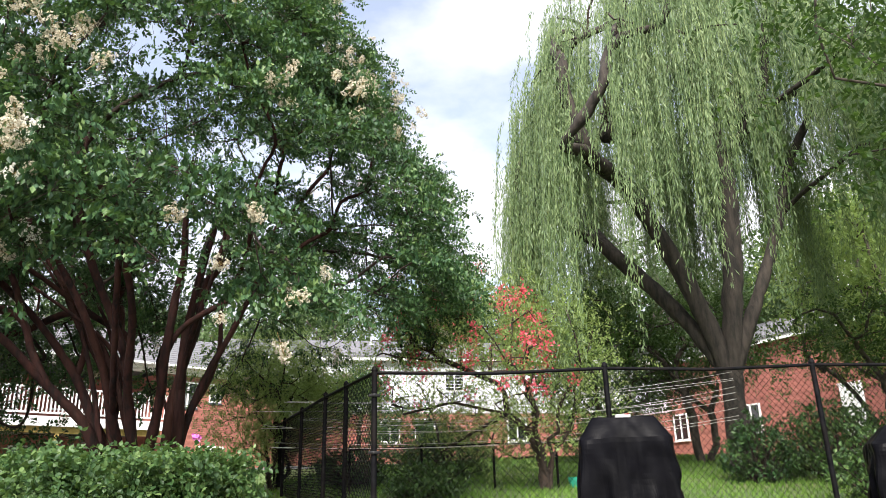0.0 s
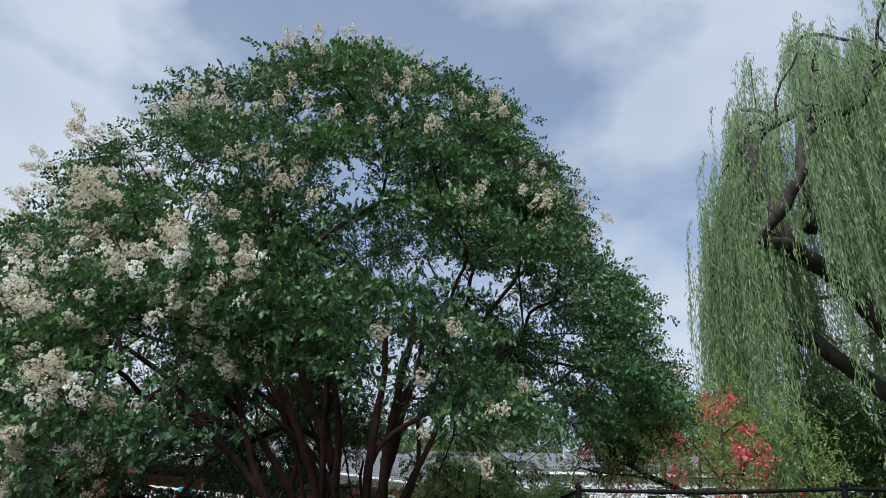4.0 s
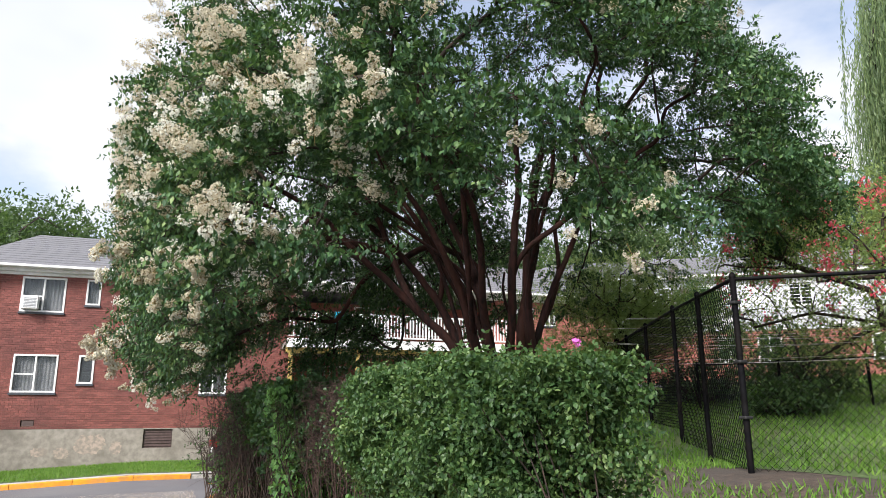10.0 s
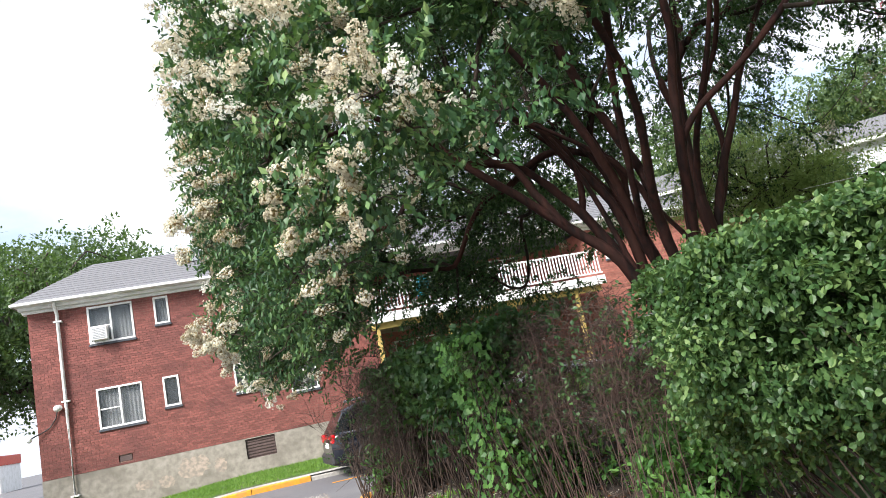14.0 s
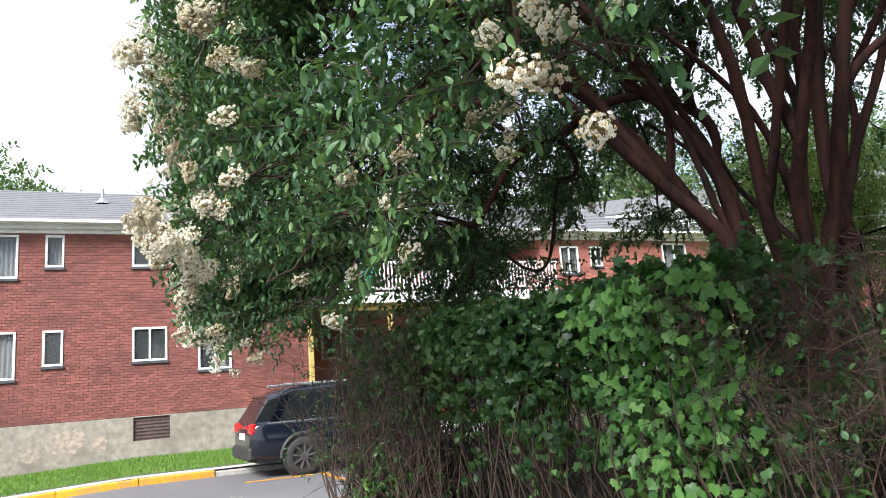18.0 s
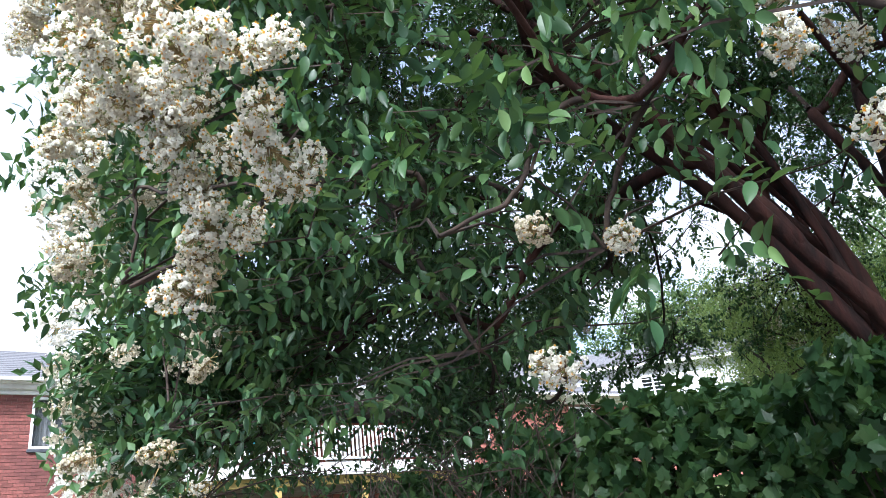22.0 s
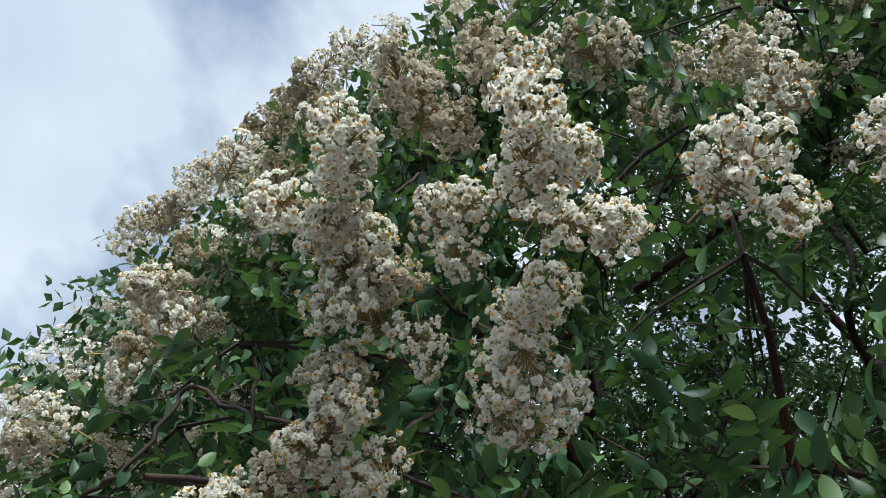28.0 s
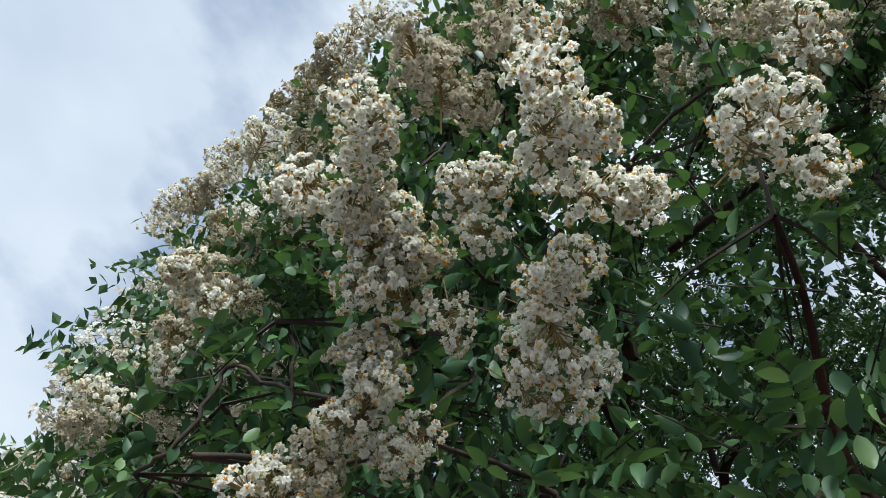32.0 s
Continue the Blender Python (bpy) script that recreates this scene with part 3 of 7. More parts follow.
holes = [(w[1], w[2], w[3], w[4]) for w in WINS] + [(-3.62, -3.22, 1.02, 1.22)]
WX0, WX1, WZ0, WZ1 = -5.75, 5.05, 0.93, 6.0
wall = part("brick_wall", pierced(bmesh.new(), WX0, WX1, WZ0, WZ1, FY, FY + 0.3, holes), M_MORTAR, block)
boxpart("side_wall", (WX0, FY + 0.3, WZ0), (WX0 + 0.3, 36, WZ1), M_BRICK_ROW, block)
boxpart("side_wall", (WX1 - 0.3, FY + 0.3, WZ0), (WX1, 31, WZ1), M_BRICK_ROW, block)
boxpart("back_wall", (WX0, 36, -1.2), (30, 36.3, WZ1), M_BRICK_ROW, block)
base_holes = [(0.11, 1.04, 0.28, 0.9)]
part("concrete_base", pierced(bmesh.new(), WX0 - 0.012, WX1, -1.3, WZ0 - 0.004, FY - 0.014, FY + 0.3, base_holes), M_CONCRETE, block, "stained pale concrete base")
prng = np.random.default_rng(9)
for cx, cz, w, h in ((-1.5, 0.42, 0.5, 0.36), (-0.72, 0.3, 0.2, 0.26), (-2.35, 0.15, 0.26, 0.2), (-3.0, 0.2, 0.3, 0.16)):
    ring = [(cx + w * math.cos(a) * q, FY - 0.019, cz + h * math.sin(a) * q) for a, q in zip(np.linspace(0, 2 * np.pi, 40, endpoint=False), 0.75 + 0.3 * prng.random(40))]
    bm = bmesh.new()
    face = bm.faces.new([bm.verts.new(p) for p in ring])
    back = [bm.verts.new((p[0], FY - 0.013, p[2])) for p in ring]
    for k in range(40):
        bm.faces.new((face.verts[k], back[k], back[(k + 1) % 40], face.verts[(k + 1) % 40]))
    part("bare_patch", bm, M_PATCH, block, "pinkish patch of bare plaster")
boxpart("vent_panel", (0.11, FY + 0.05, 0.28), (1.04, FY + 0.09, 0.9), M_DARKRED, block, 0.004, "brown painted vent panel")
bm = bmesh.new()
for k in range(6):
    slab(bm, (0.14, FY + 0.03, 0.33 + k * 0.093), (1.01, FY + 0.052, 0.37 + k * 0.093), 0.004)
part("vent_slats", bm, M_DARKRED, block)
boxpart("air_brick", (-3.6, FY + 0.02, 1.03), (-3.24, FY + 0.06, 1.21), M_DARKRED, block, 0.004, "dark air brick")
# the eaves: soffit, white fascia in two steps, gutter
for (a, b, c, d) in ((6.0, 6.1, 0.05, 0.02), (6.1, 6.2, 0.2, 0.01), (6.2, 6.26, 0.36, 0.015)):
    boxpart("fascia", (WX0 - 0.12 - c * 0.4, FY - c, a + 0.002), (30, FY + 0.2, b), M_WHITE, block, d * 0.5)
boxpart("gutter", (WX0 - 0.35, FY - 0.5, 6.21), (30, FY - 0.375, 6.3), M_WHITE, block, 0.015)


def roof(name, x0, x1, y0, y1, ze, zr, hip, material, parent):
    """A hipped roof over a rectangle, with overlapping courses and some thickness."""
    ym = (y0 + y1) / 2
    bm = bmesh.new()
    n = 14
    rows = []
    for k in range(n + 1):
        t = k / n
        for dz in ((0.0,) if k == 0 else (0.0, 0.02)) if k < n else (0.0,):
            z = ze + (zr - ze) * t + dz
            rows.append([bm.verts.new(p) for p in ((x0 + hip * t, y0 + (ym - y0) * t, z), (x1 - hip * t, y0 + (ym - y0) * t, z), (x1 - hip * t, y1 + (ym - y1) * t, z), (x0 + hip * t, y1 + (ym - y1) * t, z))])
    for a, b in zip(rows, rows[1:]):
        for i in range(4):
            bm.faces.new((a[i], a[(i + 1) % 4], b[(i + 1) % 4], b[i]))
    under = [bm.verts.new(v.co - Vector((0, 0, 0.08))) for v in rows[0]]
    for i in range(4):
        bm.faces.new((under[i], under[(i + 1) % 4], rows[0][(i + 1) % 4], rows[0][i]))
    bm.faces.new(under[::-1])
    return part(name, bm, material, parent, "grey asphalt shingle roof")


roof("roof", WX0 - 0.35, 30.3, FY - 0.42, 36.5, 6.31, 8.45, 1.6, M_ROOF, block)
v, f = tubes([(np.array([[-0.8, 29.4, 7.3], [-0.8, 29.4, 8.0]]), 0.05), (np.array([[-0.8, 29.4, 7.5], [-0.8, 29.4, 7.58], [-0.8, 29.4, 7.7]]), [0.24, 0.15, 0.06])], 10)
raw("roof_vent", v, f, M_METALGREY, block, smooth=True)
# porch and balcony in the recess, standing a little before the wall
BX = 4.62
boxpart("recess_wall", (WX1, 30.0, -1.2), (13.5, 30.3, WZ1), M_BRICK_ROW, block)
boxpart("side_wall", (13.5, FY, -1.2), (13.8, 30.3, WZ1), M_BRICK_ROW, block)
right_holes = [(14.3, 15.1, 4.75, 5.75), (15.6, 16.15, 5.0, 5.75), (19, 20.2, 4.7, 5.9), (15.3, 16.4, 2.1, 3.3)]
part("brick_wall", pierced(bmesh.new(), 13.8, 30, -1.2, WZ1, FY, FY + 0.3, right_holes), M_MORTAR, block)
rows = []
for r in range(96):
    z = -1.2 + r * 0.0755
    for a, b in ((13.8, 14.3), (14.3, 15.1), (15.1, 15.6), (15.6, 16.15), (16.15, 19), (19, 20.2), (20.2, 30)):
        if z + 0.07 < WZ1 and not any(h[0] <= a and b <= h[1] and z + 0.07 > h[2] and z < h[3] for h in right_holes):
            rows.append((a, b, z))
bm = bmesh.new()
for a, b, z in rows:
    slab(bm, (a, FY - 0.01, z), (b, FY + 0.01, z + 0.064))
part("brickwork", bm, M_BRICK_ROW, block, "courses of red brick")
for k, (a, b, c, d) in enumerate(right_holes):
    window(f"window_{9 + k}", a, b, c, d, FY, "white window in the far brick wing", 2, (), k % 2 == 0)
bm = slab(bmesh.new(), (WX1 + 0.002, 26.984, 3.72), (13.3, 29.99, 3.92), 0.01)
slab(bm, (BX, 25.7, 3.72), (13.3, 26.98, 3.92), 0.01)
part("balcony_slab", bm, M_CONCRETE, block)
boxpart("balcony_beam", (BX + 0.01, 25.82, 3.5), (13.2, 25.98, 3.718), M_YPOST, block, 0.01, "yellow painted beam")
boxpart("balcony_fascia", (BX, 25.64, 3.7), (13.34, 25.698, 4.02), M_WHITE, block, 0.008)
for x in (4.8, 7.26, 9.7, 12.16):
    boxpart("porch_post", (x - 0.07, 25.83, -1.2), (x + 0.07, 25.97, 3.498), M_YPOST, block, 0.012, "yellow painted post")
for z in (4.1, 4.92):
    boxpart("handrail", (BX + 0.01, 25.68, z), (13.3, 25.74, z + 0.06), M_WHITE, block, 0.008)
bal = slab(bmesh.new(), (-0.022, -0.022, 0), (0.022, 0.022, 0.758), 0.005)
bme = bpy.data.meshes.new("baluster")
bal.to_mesh(bme)
bal.free()
bme.materials.append(M_WHITE)
for k in range(69):
    ob = new("baluster", bme)
    ob.parent = block
    ob.location = (BX + 0.1 + k * 0.125, 25.71, 4.161)
for x in (6.1, 7.0, 9.4, 11.6):
    window("porch_window", x, x + 0.75, 2.3, 3.35, 29.98, "white-framed window under the porch", 1, (), False, False)
window("balcony_door", 8.0, 9.5, 3.95, 5.9, 29.98, "white glazed balcony door", 2, (), True, False)
window("balcony_window", 10.6, 11.9, 4.7, 5.9, 29.98, "white window behind the balcony", 2, (), True, False)
for nm, a, b, c, d, label, p, rails, cur in WINS:
    window(nm, a, b, c, d, FY, label, p, rails, cur)
# downpipe with brackets, and a floodlight with its cable
dp = thing("downpipe", "white painted downpipe on the brick wall", "downpipe")
v, f = tubes([(np.array([[-4.9, FY - 0.42, 6.22], [-4.9, FY - 0.3, 6.06], [-4.9, FY - 0.1, 5.86], [-4.9, FY - 0.09, 3.0], [-4.9, FY - 0.09, -0.45], [-4.9, FY - 0.2, -0.56]]), 0.055)], 8)
raw("pipe", v, f, M_WHITE, dp, smooth=True)
for z in (0.3, 3.12, 5.6):
    boxpart("bracket", (-5.02, FY - 0.15, z), (-4.78, FY + 0.0, z + 0.05), M_WHITE, dp, 0.006)
fl = thing("floodlight", "white wall floodlight with a hanging cable", "floodlight")
bm = bmesh.new()
bmesh.ops.create_uvsphere(bm, u_segments=12, v_segments=8, radius=0.13, matrix=Matrix.Translation((-5.12, FY - 0.16, 2.98)) @ Matrix.Diagonal((1, 1, 0.8, 1)))
part("lamp_head", bm, M_WHITE, fl)
v, f = tubes([([(-5.15, FY - 0.06, 2.95), (-5.22, FY - 0.05, 2.7), (-5.4, FY - 0.05, 2.45), (-5.6, FY - 0.06, 2.35), (-5.75, FY - 0.1, 2.3), (-5.95, FY - 0.12, 2.22)], 0.02)], 5)
raw("cable", v, f, M_PLASTIC, fl)
bm = bmesh.new()
bmesh.ops.create_uvsphere(bm, u_segments=10, v_segments=6, radius=0.09, matrix=Matrix.Translation((-5.98, FY - 0.12, 2.2)))
part("sensor", bm, M_WHITE, fl)
ac = thing("air_conditioner", "white window air conditioner under the eaves", "air conditioner")
boxpart("case", (-3.97, FY - 0.3, 4.83), (-3.5, FY + 0.01, 5.27), M_WHITE, ac, 0.015)
bm = bmesh.new()
for k in range(7):
    slab(bm, (-3.92, FY - 0.312, 4.88 + k * 0.05), (-3.55, FY - 0.301, 4.9 + k * 0.05))
part("grille", bm, M_METALGREY, ac)

# ---- the white-flowering tree ----
TRUNK = np.array([5.92, 10.2, 0.76])
# where the camera stops; leaves and flowers are kept clear of it
WALK_END = np.array([-0.06, 8.9, 1.25])


CENTRE = np.array([5.88, 10.15])
AZ = [0, 60, 120, 156, 178, 200, 222, 250, 270, 290, 310, 335, 360]
LEVEL = [1.4, 2.3, 3.8, 5.8, 7.8, 9.2, 10.4, 11.2]
# reach of the crown from its axis, a row for each level, a figure for each bearing
REACH = np.array([
    [3.4, 3.4, 4.6, 5.0, 5.0, 5.1, 5.2, 5.0, 4.6, 4.0, 3.6, 3.6, 3.4],
    [4.2, 4.0, 5.2, 5.6, 5.4, 5.6, 5.8, 5.2, 4.8, 4.4, 4.4, 4.6, 4.2],
    [5.1, 4.8, 5.4, 5.8, 5.7, 5.7, 5.8, 5.4, 5.2, 5.0, 5.1, 5.6, 5.1],
    [5.0, 5.0, 5.3, 5.6, 5.5, 5.4, 5.4, 5.2, 4.9, 4.5, 4.4, 4.9, 5.0],
    [4.2, 4.3, 4.4, 4.6, 4.6, 4.6, 4.6, 4.3, 3.7, 3.2, 3.3, 3.7, 4.2],
    [3.0, 3.0, 3.0, 3.1, 3.3, 3.3, 3.2, 2.9, 2.7, 2.6, 2.9, 3.1, 3.0],
    [2.0, 1.8, 1.5, 1.4, 1.6, 1.7, 1.6, 1.5, 1.6, 1.7, 2.0, 2.2, 2.0],
])


def crown_reach(az, z):
    """How far the crown reaches from the trunk's axis towards az (radians, from +x) at height z."""
    deg = (np.degrees(az) + 720) % 360
    rows = np.stack([np.interp(deg, AZ, r) for r in REACH] + [0.2 + 0 * deg])
    k = np.clip(np.searchsorted(LEVEL, z) - 1, 0, len(LEVEL) - 2)
    lo, hi = np.take(LEVEL, k), np.take(LEVEL, k + 1)
    t = np.clip((z - lo) / (hi - lo), 0, 1)
    if np.ndim(deg) == 0:
        return float(rows[k] * (1 - t) + rows[k + 1] * t)
    i = np.arange(len(deg))
    return rows[k, i] * (1 - t) + rows[k + 1, i] * t


def west_limit(y, z):
    """The western edge of the crown over the drive, drawn in low down."""
    return -0.02 + 0.1 * np.clip(10.2 - y, 0, 9) + 0.24 * np.clip(2.75 - z, 0, 1.5) * (y > 9.6) + 0.13 * np.clip(y - 10.4, 0, 4) * (z < 3.2)


def crown_foot(az):
    """The height of the lowest leaves towards az: hanging low to the west, high to the east."""
    return np.interp((np.degrees(az) + 720) % 360, [0, 60, 90, 112, 134, 156, 200, 222, 244, 266, 288, 310, 332, 360], [3.8, 3.1, 2.5, 2.0, 1.7, 1.35, 1.35, 1.9, 2.8, 3.1, 3.5, 3.7, 3.9, 3.8])


def crown_clumps(rng, want):
    """Places of leaf clumps: a shell full of gaps, thinner to the south and north, and some growth within."""
    out = []
    while len(out) < want:
        az = rng.uniform(0, 2 * np.pi)
        z = rng.uniform(1.2, 10.9)
        if z < crown_foot(az) + 0.1:
            continue
        R = crown_reach(az, z)
        if rng.random() > (R / 5.6):
            continue
        inner = rng.random() < (0.3 if 180 < math.degrees(az) < 330 else 0.14)
        q = rng.uniform(0.4, 0.8) if inner else 1 - abs(rng.normal()) * 0.13
        if q < 0.3 or (q < 0.8 and z < (3.4 if 20 < math.degrees(az) < 120 else 3.7)):
            continue
        deg = math.degrees(az) % 360
        thin = 0.66 if 236 < deg < 345 else 0.58 if (deg >= 345 or deg < 80) else 0.6 if z > 7.5 else 1.0
        if rng.random() > thin:
            continue
        p = np.array([CENTRE[0] + (R * q - 0.1) * math.cos(az), CENTRE[1] + (R * q - 0.1) * math.sin(az), z])
        if noise.noise(Vector(p * 0.8)) < -0.14 or noise.noise(Vector(p * 1.4 + np.array([7, 3, 1]))) < -0.1:
            continue
        # the western skin is thinned along the view up from the camera's last stop
        d = p - WALK_END
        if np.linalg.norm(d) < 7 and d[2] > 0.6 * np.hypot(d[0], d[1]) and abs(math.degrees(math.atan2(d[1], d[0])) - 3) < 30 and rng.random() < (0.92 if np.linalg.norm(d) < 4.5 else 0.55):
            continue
        out.append(p)
    return np.array(out)


def grow(rng, stems, ends, gap=0.45, hanging=False):
    """Limbs from the stems to all ends: each end joins the nearest lower point of what has grown so far."""
    nodes, back, far = [], [], []
    for s in stems:
        first = len(nodes)
        for k, p in enumerate(s):
            nodes.append(p)
            back.append(first + k - 1 if k else -1)
            far.append((far[-1] if k else 0) + (np.linalg.norm(p - s[k - 1]) if k else 0))
    hits = [0] * len(nodes)
    order = np.argsort(np.linalg.norm(ends - (TRUNK + [0, 0, 2.5]), axis=1))
    for e in ends[order]:
        arr = np.array(nodes)
        d = np.linalg.norm(arr - e, axis=1)
        if hanging and e[2] < 3.6:
            # low leaves hang from limbs that arch out above them
            cost = d + 0.2 * np.array(far) + 5.0 * ((arr[:, 2] < 3.2) & (np.hypot(arr[:, 0] - CENTRE[0], arr[:, 1] - CENTRE[1]) < 3.0))
        else:
            cost = d + 0.28 * np.array(far) + 3.0 * (arr[:, 2] > e[2] + 0.7) + 6.0 * (arr[:, 2] < 1.9)
        j = int(np.argmin(cost))
        a = nodes[j]
        n = max(2, int(d[j] / gap))
        lift = np.array([0, 0, 0.16 * d[j]])
        prev = j
        for k in range(1, n + 1):
            t = k / n
            p = a + (e - a) * t + lift * 4 * t * (1 - t) * (0.5 if e[2] < a[2] else 0.35) + (rng.normal(size=3) * 0.07 if k < n else 0)
            nodes.append(p)
            back.append(prev)
            far.append(far[prev] + np.linalg.norm(p - nodes[prev]))
            hits.append(0)
            prev = len(nodes) - 1
        hits[prev] = 1
    for i in reversed(range(len(nodes))):
        if back[i] >= 0:
            hits[back[i]] += hits[i]
    return np.array(nodes), back, np.array(hits, float)


def branch_lines(nodes, back, load, thin=0.011, power=0.46, stem_r=(), stem_len=9):
    """The limbs as lines of points and radii, thick limbs and thin ones apart."""
    kids = {}
    for i, b in enumerate(back):
        kids.setdefault(b, []).append(i)
    rad = thin * np.maximum(load, 1) ** power
    for k, (foot, tip) in enumerate(stem_r):
        for j in range(stem_len):
            i = k * stem_len + j
            rad[i] = min(max(rad[i], foot + (tip - foot) * j / (stem_len - 1)), foot * 1.1)
    thick, slim = [], []
    todo = [(None, r) for r in kids.get(-1, [])]
    while todo:
        frm, i = todo.pop()
        line, rr = ([nodes[frm]], [min(rad[frm], rad[i] * 1.15)]) if frm is not None else ([], [])
        while True:
            line.append(nodes[i])
            rr.append(rad[i])
            more = sorted(kids.get(i, []), key=lambda k: -load[k])
            todo += [(i, k) for k in more[1:]]
            if not more:
                break
            i = more[0]
        if len(line) > 1:
            (thick if max(rr) > 0.045 else slim).append((np.array(line), np.array(rr)))
    return thick, slim


def stems_of(rng, foot, count, lean, height, spread, twist=0.0):
    """A fan of curved stems out of one foot."""
    out = []
    for k in range(count):
        az = lean + 2 * np.pi * k / count + rng.uniform(-0.2, 0.2) + twist
        r = spread * rng.uniform(0.75, 1.15)
        h = height * rng.uniform(0.85, 1.1)
        t = np.linspace(0, 1, 9)
        bend = rng.normal(size=(2, 3)) * 0.15
        r0 = (0.12 + 0.2 * rng.random()) * min(1, spread / 2)
        rad = r0 + r * t**1.5
        p = np.stack([foot[0] + np.cos(az + 0.3 * t) * rad, foot[1] + np.sin(az + 0.3 * t) * rad, foot[2] - 0.15 + h * t**0.9], 1)
        p[1:] += rng.normal(size=(8, 3)) * 0.05
        p += (np.sin(3.1 * t)[:, None] * bend[0] + np.sin(6.3 * t)[:, None] * bend[1]) * min(1, spread / 2)
        out.append(p)
    return out


PETALS = np.array([[0, 0, 0], [0.55, 0.4, 0.2], [0.42, 0.86, -0.12], [0.02, 0.72, 0.24], [-0.4, 0.9, 0.04], [-0.56, 0.42, 0.14]])
PETAL_F = np.array([[0, 1, 3], [1, 2, 3], [0, 3, 5], [3, 4, 5]])


OCT_V = np.array([[1, 0, 0], [-1, 0, 0], [0, 1, 0], [0, -1, 0], [0, 0, 1], [0, 0, -1]])
OCT_F = np.array([[0, 2, 4], [2, 1, 4], [1, 3, 4], [3, 0, 4], [2, 0, 5], [1, 2, 5], [3, 1, 5], [0, 3, 5]])


def panicle_groups(seed, blooms, long, wide, fade):
    """A flower cluster seen from afar: a stalk with side twigs that each end in a bunch of petals."""
    rng = np.random.default_rng(seed)
    arms = max(6, blooms // 5)
    ta = (np.arange(arms) + rng.random(arms)) / arms
    aa = np.arange(arms) * 2.4 + rng.normal(size=arms) * 0.3
    ra = wide * np.sqrt(np.clip(1 - (ta - 0.22) ** 2 * 1.5, 0.03, 1)) * rng.uniform(0.45, 1.1, arms)
    ends = np.stack([np.cos(aa) * ra, np.sin(aa) * ra, long * ta + 0.15 * ra], 1)
    k = rng.integers(arms, size=blooms)
    core = ends[k] + rng.normal(size=(blooms, 3)) * 0.016
    mid = np.stack([0 * k, 0 * k, ends[k][:, 2] * 0.85], 1)
    outw = unit(core - mid + rng.normal(size=core.shape) * 0.012)
    o = np.repeat(outw, 4, 0)
    spin = np.tile(np.arange(4) * np.pi / 2, blooms) + np.repeat(rng.uniform(0, 6, blooms), 4)
    a = unit(np.cross(o, [0.31, 0.5, 0.81]))
    ray = np.cos(spin)[:, None] * a + np.sin(spin)[:, None] * np.cross(o, a)
    size = 0.019 * rng.uniform(0.7, 1.25, len(o))
    along = ray + o * rng.uniform(0.0, 0.9, len(o))[:, None] + rng.normal(size=o.shape) * 0.25
    pv, pf = leaves(rng, np.repeat(core, 4, 0) + ray * 0.003 + o * size[:, None] * 0.3, along, o + rng.normal(size=o.shape) * 0.6, size, size * 1.15, DIAMOND)
    lines = [(np.array([[0, 0, -0.09], [0, 0, long * 0.5], [0, 0, long]]), np.array([0.004, 0.003, 0.0015]))]
    for e in ends:
        lines.append((np.array([[0, 0, e[2] * 0.72], [e[0] * 0.55, e[1] * 0.55, e[2] * 0.86], e]), np.array([0.0024, 0.0018, 0.0012])))
    sv, sf = tubes(lines, 3)
    sf = np.array([[q[0], q[1], q[2]] for q in sf] + [[q[0], q[2], q[3]] for q in sf])
    return [(pv, pf, M_PETAL_OLD if fade else M_PETAL), (sv, sf, M_STEM)]


